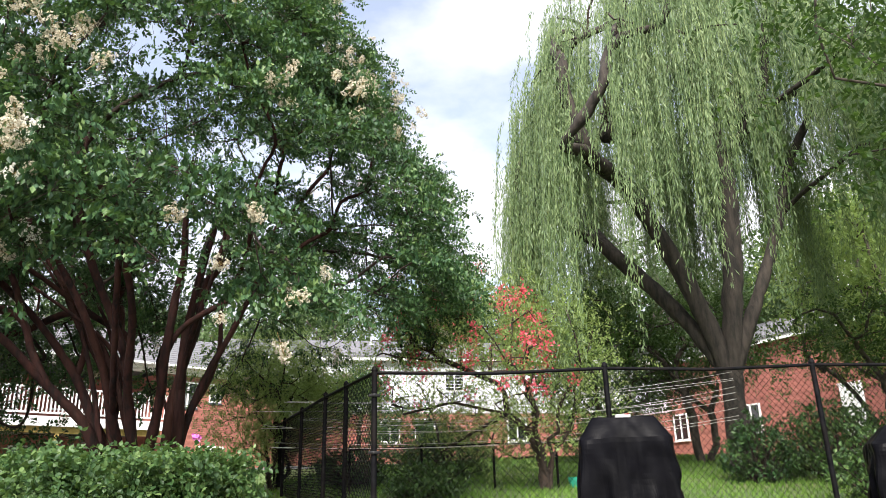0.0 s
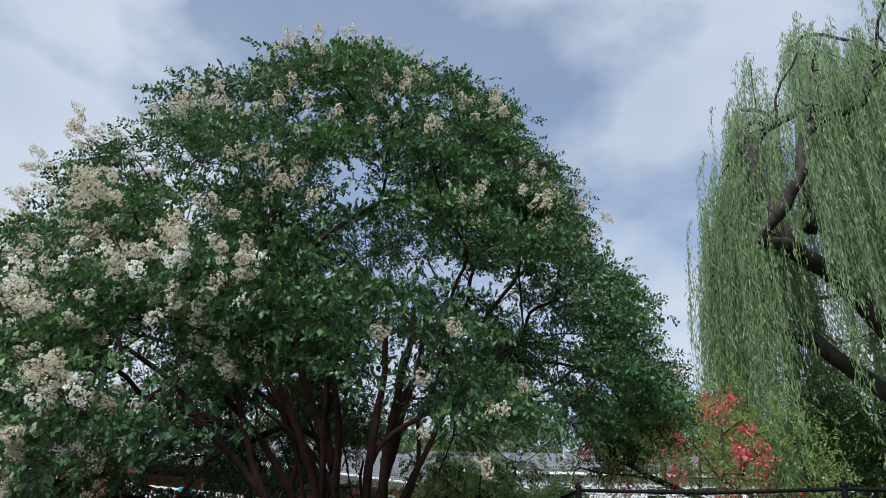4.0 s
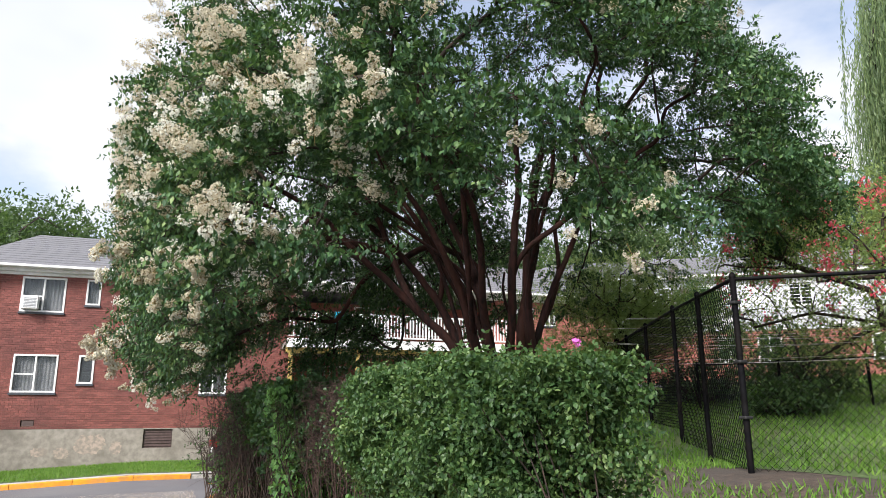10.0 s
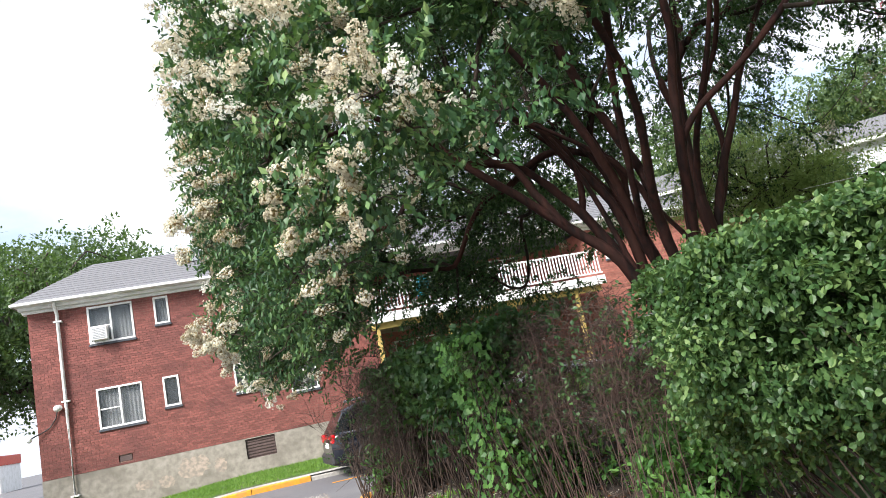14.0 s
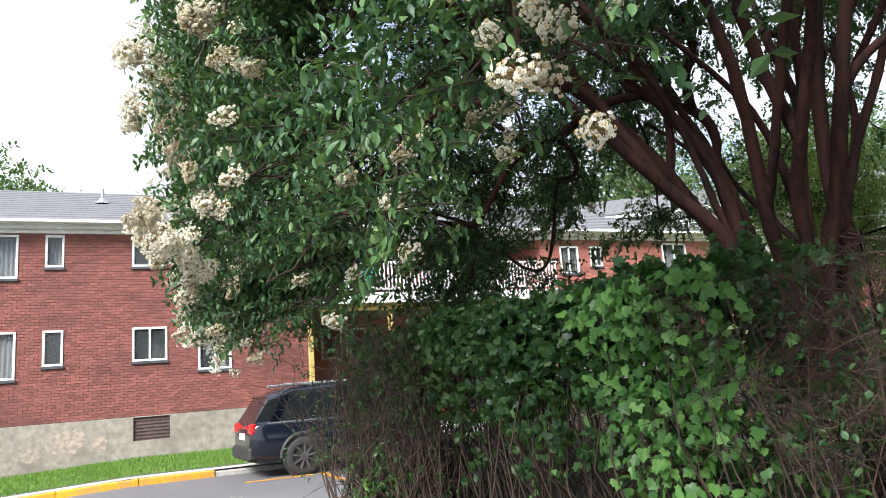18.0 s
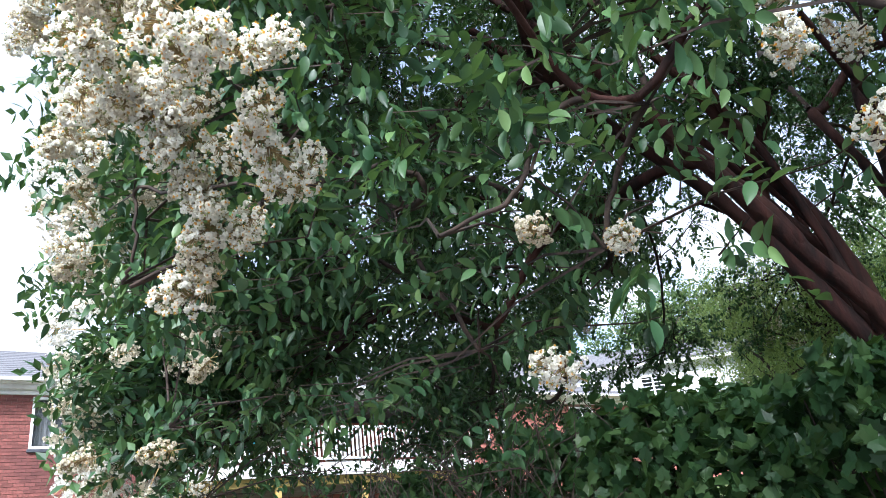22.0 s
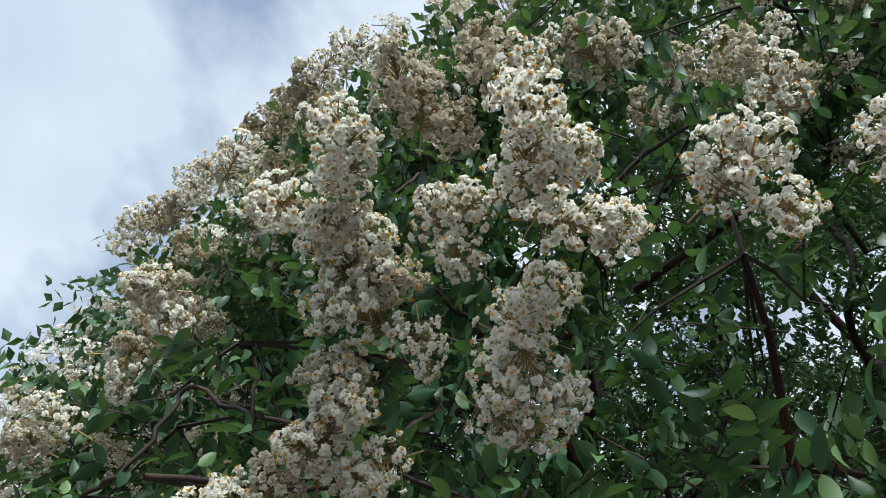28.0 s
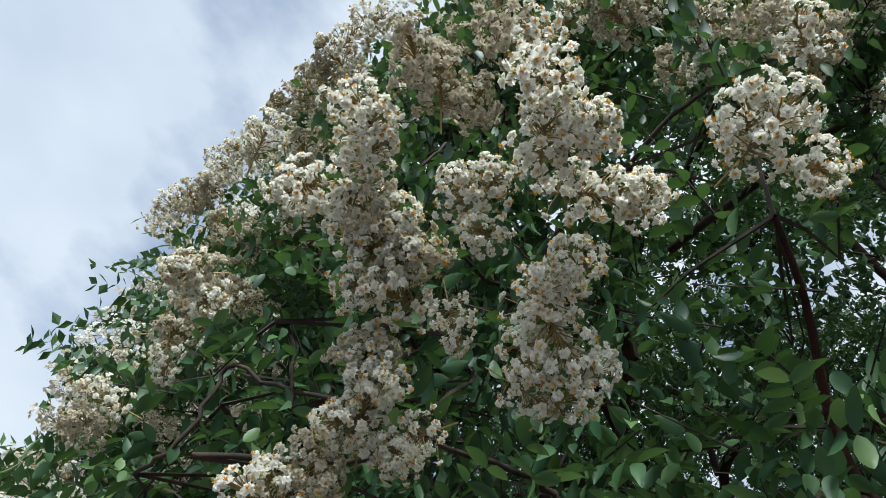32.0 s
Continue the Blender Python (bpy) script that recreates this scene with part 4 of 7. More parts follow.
def full_panicle(seed, florets, long, wide, fade):
    """A flower cluster seen close: a reddish stalk with side twigs, each ending in frilled florets with stamens, and round buds between."""
    rng = np.random.default_rng(seed)
    n = florets
    t = (np.arange(n) + rng.random(n)) / n
    turn = np.arange(n) * 2.4 + rng.normal(size=n) * 0.4
    out = wide * np.sqrt(np.clip(1.02 - (t - 0.2) ** 2 * 1.55, 0.02, 1)) * rng.uniform(0.62, 1.1, n)
    bunch = 0.012 * np.stack([np.sin(turn * 1.7), np.cos(turn * 1.3), np.sin(turn * 2.1)], 1)
    core = np.stack([np.cos(turn) * out, np.sin(turn) * out, long * t + 0.1 * out], 1) + bunch
    stalk = np.stack([0 * t, 0 * t, long * t * 0.84], 1)
    face = unit(core - stalk + rng.normal(size=core.shape) * 0.02)
    a = unit(np.cross(face, [0.31, 0.5, 0.81]))
    b = np.cross(face, a)
    size = rng.uniform(0.75, 1.2, n)
    petals = []
    for count, lift, ln in ((6, 0.25, 0.021), (5, 0.9, 0.017), (3, 2.2, 0.012)):
        j = np.repeat(np.arange(n), count)
        spin = np.tile(np.arange(count) * 2 * np.pi / count, n) + np.repeat(rng.uniform(0, 6, n), count) + rng.normal(size=len(j)) * 0.2
        ray = np.cos(spin)[:, None] * a[j] + np.sin(spin)[:, None] * b[j]
        way = ray + face[j] * (lift + rng.normal(size=len(j)) * 0.25)[:, None]
        petals.append(leaves(rng, core[j] + face[j] * 0.002, way, face[j] - 0.5 * ray + rng.normal(size=ray.shape) * 0.5, ln * size[j], ln * size[j] * 1.15, (PETALS, PETAL_F)))
    lines = [(np.array([[0, 0, -0.1], [0, 0, long * 0.5], [0, 0, long]]), np.array([0.0045, 0.0035, 0.002]))]
    lines += [(np.array([q * [1, 1, 0.8], (q + c) / 2 + [0, 0, -0.006], c]), np.array([0.0026, 0.002, 0.0016])) for q, c in zip(stalk, core)]
    sv, sf = tubes(lines, 3)
    sf = np.array([[q[0], q[1], q[2]] for q in sf] + [[q[0], q[2], q[3]] for q in sf])
    groups = [(*joined(*petals), M_PETAL_OLD if fade else M_PETAL), (sv, sf, M_STEM)]
    open_ones = np.nonzero(rng.random(n) < (0.1 if fade else 0.4))[0]
    j = np.repeat(open_ones, 12)
    yv, yf = leaves(rng, core[j] + face[j] * 0.006, face[j] + rng.normal(size=(len(j), 3)) * 0.35, rand_dirs(rng, len(j)), 0.017, 0.004, NARROW)
    j = rng.integers(n, size=n)
    bp = core[j] + face[j] * rng.uniform(-0.01, 0.012, (n, 1)) + rng.normal(size=(n, 3)) * 0.014
    bv, bf = (bp[:, None] + 0.0062 * OCT_V[None] * rng.uniform(0.7, 1.2, (n, 1, 1))).reshape(-1, 3), (OCT_F[None] + 6 * np.arange(n)[:, None, None]).reshape(-1, 3)
    return groups + [(yv, yf, M_STAMEN), (bv, bf, M_BUD)]


def mixed_mesh(name, groups):
    """One mesh out of several lists of corners and faces, each with its own material."""
    me = bpy.data.meshes.new(name)
    v, f = joined(*[(g[0], g[1]) for g in groups])
    me.from_pydata(v, [], f)
    for g in groups:
        me.materials.append(g[2])
    me.polygons.foreach_set("material_index", np.concatenate([np.full(len(g[1]), k) for k, g in enumerate(groups)]).astype(np.int32))
    me.update()
    return me


FINE = [mixed_mesh("bloom_near", full_panicle(11 + k, 56 + 8 * (k % 3), 0.26, 0.085 + 0.01 * (k % 2), k >= 4)) for k in range(6)]
COARSE_G = [panicle_groups(31 + k, 70, 0.24, 0.08, k >= 2) for k in range(5)]
COARSE = [mixed_mesh("bloom_far", g) for g in COARSE_G]


def hang(tree, place, way, size, meshes, rng, name="bloom"):
    ob = new(name, meshes[int(rng.integers(len(meshes)))])
    ob.parent = tree
    q = Vector(way).to_track_quat("Z", "Y")
    ob.matrix_basis = Matrix.Translation(place) @ q.to_matrix().to_4x4() @ Matrix.Rotation(rng.uniform(0, 6.28), 4, "Z") @ Matrix.Diagonal((size, size, size, 1))
    return ob


ELLIPSE = (
    np.array([[0, 0, 0], [0.3, 0.14, 0.05], [0.47, 0.38, 0.08], [0.42, 0.66, 0.04], [0.2, 0.88, -0.04], [0, 1, -0.13], [-0.2, 0.88, -0.04], [-0.42, 0.66, 0.04], [-0.47, 0.38, 0.08], [-0.3, 0.14, 0.05], [0, 0.35, 0.02], [0, 0.7, -0.03]]),
    np.array([[0, 1, 10], [1, 2, 10], [2, 3, 11], [2, 11, 10], [3, 4, 11], [4, 5, 11], [5, 6, 11], [6, 7, 11], [7, 8, 11], [8, 10, 11], [8, 9, 10], [9, 0, 10]]),
)


# bearing, reach at the top, height and foot radius of each stem of the clump
STEMS = [(300, 0.8, 5.3, 0.105), (25, 1.2, 5.2, 0.1), (345, 1.9, 4.7, 0.08), (160, 3.1, 4.5, 0.095), (142, 2.2, 4.9, 0.085), (180, 3.7, 4.1, 0.095), (198, 3.2, 4.5, 0.085), (218, 3.3, 4.5, 0.085), (242, 2.3, 4.9, 0.09), (110, 2.1, 4.9, 0.08)]


def arching_stem(rng, deg, reach, height):
    """A stem that stands close to the others at the foot, then sweeps out and up."""
    t = np.linspace(0, 1, 9)
    az = math.radians(deg) + 0.2 * np.sin(2.2 * t) * rng.choice([-1, 1])
    r0 = rng.uniform(0.12, 0.3)
    r = r0 + (reach - r0) * (0.22 * t + 0.78 * t**2)
    p = np.stack([TRUNK[0] + np.cos(az) * r, TRUNK[1] + np.sin(az) * r, TRUNK[2] - 0.15 + (height + 0.15) * t**0.92], 1)
    p[2:] += rng.normal(size=(7, 3)) * 0.045
    return p


# bunches along the western and south-western skin
SIDE_BLOOMS = [(0.5, 9.0, 2.34), (1.07, 8.56, 2.05), (1.21, 8.6, 2.44), (1.13, 6.99, 2.15), (1.0, 7.09, 2.42), (1.02, 6.65, 2.4), (1.24, 6.36, 2.37), (1.09, 6.58, 2.6), (1.04, 6.95, 2.8), (1.37, 6.36, 3.03), (1.2, 6.6, 3.3), (1.3, 6.7, 3.75)]
RIM_BLOOMS = [(1.35, 6.9, 4.3), (1.45, 7.1, 4.9), (1.28, 8.7, 4.1), (1.06, 9.2, 1.83), (0.55, 10.95, 1.8), (0.85, 11.5, 1.6), (0.5, 9.0, 3.0), (0.48, 8.7, 3.6), (0.5, 8.6, 4.2), (0.5, 8.75, 4.8), (0.6, 8.6, 5.3), (0.9, 7.6, 3.5), (1.15, 7.3, 4.1), (2.0, 8.9, 2.85)]


def big_tree():
    rng = np.random.default_rng(21)
    tree = thing("crape_myrtle", "large multi-stemmed tree full of white flower clusters and dark green leaves", "tree")
    clumps = crown_clumps(rng, 590)
    low = np.array([[1.0, 9.17, 2.27], [0.28, 9.95, 2.29], [0.33, 10.1, 2.17], [0.31, 10.26, 2.04], [0.4, 9.95, 2.15], [1.24, 9.1, 2.16], [0.89, 9.19, 1.94], [0.71, 9.3, 1.81], [0.96, 8.26, 1.77], [0.24, 9.82, 1.85], [0.5, 9.7, 2.05]])
    rim = []
    while len(rim) < 46:
        az, z = math.radians(rng.uniform(148, 186)), rng.uniform(1.9, 5.4)
        r = crown_reach(az, z) - 0.12 - abs(rng.normal()) * 0.25
        rim.append([CENTRE[0] + r * math.cos(az), CENTRE[1] + r * math.sin(az), z])
    under = []
    while len(under) < 60:
        az, z = (math.radians(rng.uniform(85, 150)), rng.uniform(2.3, 3.7)) if len(under) < 7 else (math.radians(rng.uniform(70, 165)), rng.uniform(3.4, 6.6))
        r = crown_reach(az, z) * rng.uniform(0.72, 0.98)
        under.append([CENTRE[0] + r * math.cos(az), CENTRE[1] + r * math.sin(az), z])
    skirt = []
    while len(skirt) < 18:
        az, z = math.radians(rng.uniform(112, 168)), rng.uniform(2.0, 3.3)
        r = crown_reach(az, z) * rng.uniform(0.62, 0.95)
        skirt.append([CENTRE[0] + r * math.cos(az), CENTRE[1] + r * math.sin(az), z])
    inside = []
    while len(inside) < 40:
        az, z = rng.uniform(1.4, 4.6), rng.uniform(4.3, 7.6)
        r = crown_reach(az, z) * rng.uniform(0.1, 0.62)
        inside.append([CENTRE[0] + r * math.cos(az), CENTRE[1] + r * math.sin(az), z])
    while len(inside) < 66:
        az, z = rng.uniform(0, 2 * np.pi), rng.uniform(4.4, 6.2)
        r = crown_reach(az, z) * rng.uniform(0.12, 0.5)
        inside.append([CENTRE[0] + r * math.cos(az), CENTRE[1] + r * math.sin(az), z])
    clumps = np.concatenate([clumps, low, np.array(rim), np.array(under), np.array(skirt), np.array(inside), np.array(SIDE_BLOOMS + RIM_BLOOMS) + [0.1, 0.06, 0]])
    clumps = clumps[np.linalg.norm(clumps - WALK_END, axis=1) > 1.0]
    stems, sizes = [], []
    for deg, reach, high, thick in STEMS:
        stems.append(arching_stem(rng, deg, reach, high))
        sizes.append((thick, thick * 0.36))
    # every stem forks a good metre up, and some fork again
    for k in range(len(stems)):
        for j in (2, 4) if k % 2 else (3,):
            a = stems[k][j]
            out = unit(np.array([a[0] - TRUNK[0], a[1] - TRUNK[1], 0.0]))
            turn = rng.choice([-1, 1]) * rng.uniform(0.5, 1.1)
            out = np.array([out[0] * math.cos(turn) - out[1] * math.sin(turn), out[0] * math.sin(turn) + out[1] * math.cos(turn), 0])
            t = np.linspace(0, 1, 9)[:, None]
            rise, reach = rng.uniform(1.8, 2.8), rng.uniform(0.9, 1.7)
            p = a + out * reach * t**1.3 + np.array([0, 0, rise]) * t + np.sin(t * 6) * rng.normal(size=3) * 0.09 + np.sin(t * 3.1) * rng.normal(size=3) * 0.12
            p[0] = a
            stems.append(p)
            sizes.append((0.048, 0.02))
    nodes, back, load = grow(rng, stems, clumps, hanging=True)
    thick, slim = branch_lines(nodes, back, load, 0.0078, 0.44, sizes)
    axis = CENTRE

    def taper(line, r):
        q = np.hypot(*(line[:, :2] - axis).T) / np.maximum(crown_reach(np.arctan2(line[:, 1] - axis[1], line[:, 0] - axis[0]), line[:, 2]), 0.6)
        return np.minimum(r, 0.005 + 0.12 * np.clip(1 - q, 0, 1) ** 1.4)

    for line, rr in thick:
        m = len(line)
        k = np.linspace(0, m - 1, m * 3)
        fineline = np.stack([np.interp(k, np.arange(m), line[:, i]) for i in range(3)], 1)
        fineline[1:-1] = (fineline[:-2] + fineline[1:-1] * 2 + fineline[2:]) / 4
        r = taper(fineline, np.interp(k, np.arange(m), rr))
        foot = np.clip(1 - (fineline[:, 2] - TRUNK[2]) / 0.5, 0, 1)
        v, f = tubes([(fineline, r * (1 + 0.5 * foot))], 9)
        v += np.array([[noise.noise(Vector(p * 6)), noise.noise(Vector(p * 6 + 9)), 0] for p in v]) * 0.018 * np.minimum(1, np.repeat(r, 9)[:, None] / 0.05)
        raw("stem", v, f, M_BARK, tree, "dark red-brown peeling stem", smooth=True)
    soft = []
    for ln, r in slim:
        k = np.linspace(0, len(ln) - 1, len(ln) * 4)
        c = np.stack([np.interp(k, np.arange(len(ln)), ln[:, i]) for i in range(3)], 1)
        for _ in range(9):
            c[1:-1] = (c[:-2] + c[1:-1] * 2 + c[2:]) / 4
        c[1:-1] += rng.normal(size=c[1:-1].shape) * 0.004
        soft.append((c, taper(c, np.interp(k, np.arange(len(ln)), r))))
    v, f = tubes(soft, 5)
    raw("branch_work", v, f, M_TWIG, tree, smooth=True)
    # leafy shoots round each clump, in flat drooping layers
    close = np.linalg.norm(clumps - WALK_END, axis=1) < 2.9
    for name, some, per, shape, ln, wd, cnt, reach in (("crown", clumps[~close], 44, DIAMOND, 0.072, 0.042, 12, 0.26), ("near_foliage", clumps[close], 36, ELLIPSE, 0.056, 0.026, 10, 0.24)):
        i = np.repeat(np.arange(len(some)), per)
        out2 = unit(some[:, :2] - axis)[i]
        lump = np.array([0.26 + 0.75 * noise.noise(Vector(c * 0.8 + np.array([3, 1, 5]))) + (0.35 if c[2] > 8.6 and c[0] > 6 else 0) for c in some])
        ball = rng.normal(size=(len(i), 3)) * np.array([0.23, 0.23, 0.085]) * rng.uniform(0.7, 1.35, len(some))[i][:, None]
        ball[:, 2] -= 0.45 * np.sum(ball[:, :2] * out2, 1)
        at = some[i] + ball
        outw = np.c_[at[:, :2] - axis, 0.35 * (at[:, 2] - 3.5)]
        way = unit(outw) * 0.9 + unit(ball) * 0.7 + rng.normal(size=at.shape) * 0.35
        way[:, 2] *= 0.6
        tip = at + unit(way) * reach
        ok = np.hypot(tip[:, 0] - axis[0], tip[:, 1] - axis[1]) < crown_reach(np.arctan2(tip[:, 1] - axis[1], tip[:, 0] - axis[0]), tip[:, 2]) + lump[i] + 0.12 * rng.random(len(tip))
        ok &= tip[:, 0] > west_limit(tip[:, 1], tip[:, 2]) - 0.03
        ok &= (np.linalg.norm(at + unit(way) * 0.15 - WALK_END, axis=1) > 0.85) & (np.linalg.norm(at - WALK_END, axis=1) > np.where(at[:, 0] > 0.45, 1.35, 1.0))
        # no leaves round the camera's way along the kerb
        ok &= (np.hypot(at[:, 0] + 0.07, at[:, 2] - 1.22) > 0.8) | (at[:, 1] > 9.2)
        at, way = at[ok], way[ok]
        v, f = sprigs(rng, at, way, cnt, reach, ln, wd, shape, 0.3, 0.4)
        raw(name, v, f, M_LEAF, tree, "dark green leaves", smooth=shape is ELLIPSE)
        tw = [(np.array([c, c + w * reach * 0.9]), np.array([0.003, 0.0012])) for c, w in zip(at[::2], unit(way[::2]))]
        tw += [(np.array([some[k], (some[k] + a) / 2 + [0, 0, 0.03], a]), np.array([0.005, 0.004, 0.0025])) for k, a in zip(i[ok][::4], at[::4])]
        v, f = tubes(tw, 3)
        raw("twig_net", v, f, M_TWIG, tree)
    # flower clusters in bunches on the skin, thickest along the western side and the top
    spots = []
    for c in clumps[~close]:
        az = math.atan2(c[1] - axis[1], c[0] - axis[0])
        deg = math.degrees(az) % 360
        q = (np.hypot(*(c[:2] - axis)) + 0.3) / max(crown_reach(az, c[2]), 0.5)
        if q < 0.82 and c[2] < 9:
            continue
        west = 150 < deg < 234
        chance = (0.9 if c[2] < 4.5 else 0.6) if west else 0.16 if 234 < deg < 340 else 0.3
        if c[2] > 6.8:
            chance = 0.6
        if (deg > 205 or q < 0.9) and c[2] < 2.9:
            chance = 0.1
        if rng.random() < chance:
            n = 2 + int(rng.integers(1, 5) * (2.0 if west else 1.1))
            for _ in range(n):
                d = np.array([math.cos(az), math.sin(az), 0.25 * (c[2] - 4)])
                d = unit(d) * 0.9 + rng.normal(size=3) * 0.4
                p = c + unit(d) * np.array([0.52, 0.52, 0.42]) * rng.uniform(0.8, 1.25) * (0.55 if c[2] > 8 else 1.0) + rng.normal(size=3) * [0.13, 0.13, 0.12]
                a2 = math.atan2(p[1] - axis[1], p[0] - axis[0])
                if np.hypot(*(p[:2] - axis)) < crown_reach(a2, p[2]) + 0.55 and np.linalg.norm(p - WALK_END) > 1.6 and p[0] > west_limit(p[1], p[2]) + 0.06:
                    spots.append((p, d))
    order = sorted(range(len(spots)), key=lambda k: np.linalg.norm(spots[k][0] - np.array([0.4, 6.0, 2.0])))
    rest = []
    for n, k in enumerate(order):
        p, d = spots[k]
        w = unit(d) * 0.8 + rng.normal(size=3) * 0.35 + np.array([0, 0, 0.15])
        size = rng.uniform(0.5, 0.95) * (0.8 if p[2] > 8 else 1.0)
        if n < 190:
            hang(tree, p - unit(w) * 0.1, w, size, COARSE if p[2] < 4.4 else COARSE[2:], rng)
        else:
            m3 = np.array((Vector(w).to_track_quat("Z", "Y").to_matrix() @ Matrix.Rotation(rng.uniform(0, 6.28), 3, "Z"))) * size
            rest += [(g[0] @ m3.T + p - unit(w) * 0.1, g[1], g[2]) for g in COARSE_G[int(rng.integers(0, 5)) if p[0] < 3.2 and p[2] < 4.4 else int(rng.integers(2, 5))]]
    for mt in (M_PETAL, M_PETAL_OLD, M_STEM):
        some = [(g[0], g[1]) for g in rest if g[2] == mt]
        if some:
            tagged(raw("bloom_rest", *joined(*some), mt, tree, "cream flower clusters higher up"), kind="stuff")
    return tree, rng


tree, trng = big_tree()
# the clusters low over the camera's last stop, and those along the western rim
FRONT_SPRAYS = [
    ((0.13, 9.10, 2.00), (0.17, 9.19, 1.96), 2, 0.4), ((0.17, 9.12, 2.01), (0.23, 9.18, 1.98), 2, 0.4), ((0.26, 9.20, 2.04), (0.35, 9.15, 2.01), 2, 0.38), ((0.31, 9.21, 1.99), (0.32, 9.23, 1.97), 1, 0.34),
    ((0.30, 9.28, 1.95), (0.37, 9.28, 1.91), 2, 0.4), ((0.35, 9.34, 1.89), (0.41, 9.28, 1.88), 2, 0.38), ((0.40, 9.32, 1.87), (0.40, 9.33, 1.86), 1, 0.28),
    ((0.16, 9.34, 2.03), (0.21, 9.27, 2.05), 2, 0.34), ((0.22, 9.33, 2.00), (0.27, 9.31, 1.99), 1, 0.3), ((0.28, 9.41, 1.98), (0.32, 9.43, 1.95), 1, 0.29),
]
BACK_SPRAYS = [
    ((0.03, 9.41, 2.17), (0.12, 9.45, 2.13), 3, 0.48), ((0.08, 9.55, 2.12), (0.20, 9.47, 2.14), 4, 0.44), ((0.18, 9.52, 2.09), (0.27, 9.47, 2.09), 3, 0.44), ((0.21, 9.56, 2.03), (0.29, 9.50, 2.05), 2, 0.4),
    ((0.29, 9.55, 2.01), (0.31, 9.58, 1.98), 2, 0.4), ((0.35, 9.54, 1.96), (0.33, 9.63, 1.89), 3, 0.44), ((0.43, 9.54, 1.92), (0.40, 9.60, 1.89), 2, 0.4), ((0.36, 9.65, 1.87), (0.32, 9.73, 1.80), 3, 0.44),
]
RIM_SPRAYS = [
    ((0.03, 9.31, 2.16), (0.12, 9.28, 2.16), 3, 0.44), ((0.08, 9.20, 2.19), (0.12, 9.13, 2.20), 2, 0.4), ((0.07, 10.09, 2.36), (0.20, 10.09, 2.34), 3, 0.48), ((0.15, 10.12, 2.24), (0.20, 10.15, 2.19), 2, 0.4), ((0.16, 10.31, 2.20), (0.19, 10.37, 2.10), 2, 0.48),
    ((0.27, 8.94, 2.29), (0.30, 8.93, 2.28), 1, 0.4), ((0.33, 8.99, 2.19), (0.46, 8.99, 2.13), 3, 0.44), ((0.0, 9.75, 3.28), (0.02, 10.4, 3.6), 6, 0.64), ((0.02, 10.2, 3.1), (0.03, 10.9, 3.3), 6, 0.64),
]
for bunch in (FRONT_SPRAYS, BACK_SPRAYS, RIM_SPRAYS):
    for a, b, n, size in bunch:
        for k in range(n):
            p = Vector(a).lerp(Vector(b), (k + 0.5) / n) + Vector(trng.normal(size=3)) * 0.012
            w = Vector((-0.35, -0.35, -0.5)) + Vector(trng.normal(size=3)) * 0.4
            s = size * trng.uniform(0.85, 1.15)
            hang(tree, p - w.normalized() * 0.12 * s, w, s, FINE[:4] if bunch is FRONT_SPRAYS else FINE if a[2] < 3 else FINE[3:], trng)
for p in SIDE_BLOOMS + RIM_BLOOMS:
    for k in range(3 if p[1] > 8 and p[2] < 2.6 else 7):
        w = (Vector(p) - Vector((TRUNK[0], TRUNK[1], p[2] + 0.8))).normalized() + Vector(trng.normal(size=3)) * 0.35
        hang(tree, Vector(p) + Vector(trng.normal(size=3) * [0.11, 0.11, 0.15]) - w.normalized() * 0.1, w, trng.uniform(0.34, 0.58), FINE[1:], trng)
for k in range(70):
    az, z = math.radians(trng.uniform(150, 190)), 2.9 + 3.0 * trng.random() ** 1.2
    r = crown_reach(az, z) + 0.14 - 0.14 * trng.random()
    p = Vector((CENTRE[0] + r * math.cos(az), CENTRE[1] + r * math.sin(az), z))
    p.x = max(p.x, float(west_limit(p.y, p.z)) + 0.12 + 0.12 * trng.random())
    if (p - Vector(WALK_END)).length < 1.3:
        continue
    w = Vector((math.cos(az), math.sin(az), 0.25)) + Vector(trng.normal(size=3)) * 0.45
    hang(tree, p - w.normalized() * 0.14, w, trng.uniform(0.5, 0.8), FINE[3:], trng)

# ---- hedges ----


def hedge(name, label, face, count, twig_count, shape, ln, wd, material, seed, fx=0.0):
    """A clipped hedge. face(rng, n) gives places on and just inside its skin and the ways out of it."""
    rng = np.random.default_rng(seed)
    h = thing(name, label, "hedge")
    at, out = face(rng, count)
    v, f = sprigs(rng, at, out + rng.normal(size=at.shape) * 0.5, 6, 0.13, ln, wd, shape, 0.15, 0.7)
    raw("foliage", v, f, material, h, "small clipped leaves")
    at, out = face(rng, twig_count)
    lines = []
    for p, o in zip(at, out):
        foot = np.array([max(p[0] - o[0] * 0.35, fx) + rng.normal() * 0.06, p[1] - o[1] * 0.35 + rng.normal() * 0.2, float(ground_z(p[0], p[1])) - 0.03])
        mid = (foot + p) / 2 + rng.normal(size=3) * 0.13
        lines.append((np.array([foot, mid, p]), np.array([0.009, 0.006, 0.0025])))
    v, f = tubes(lines, 4)
    raw("twig_net", v, f, M_TWIG, h)
    return h


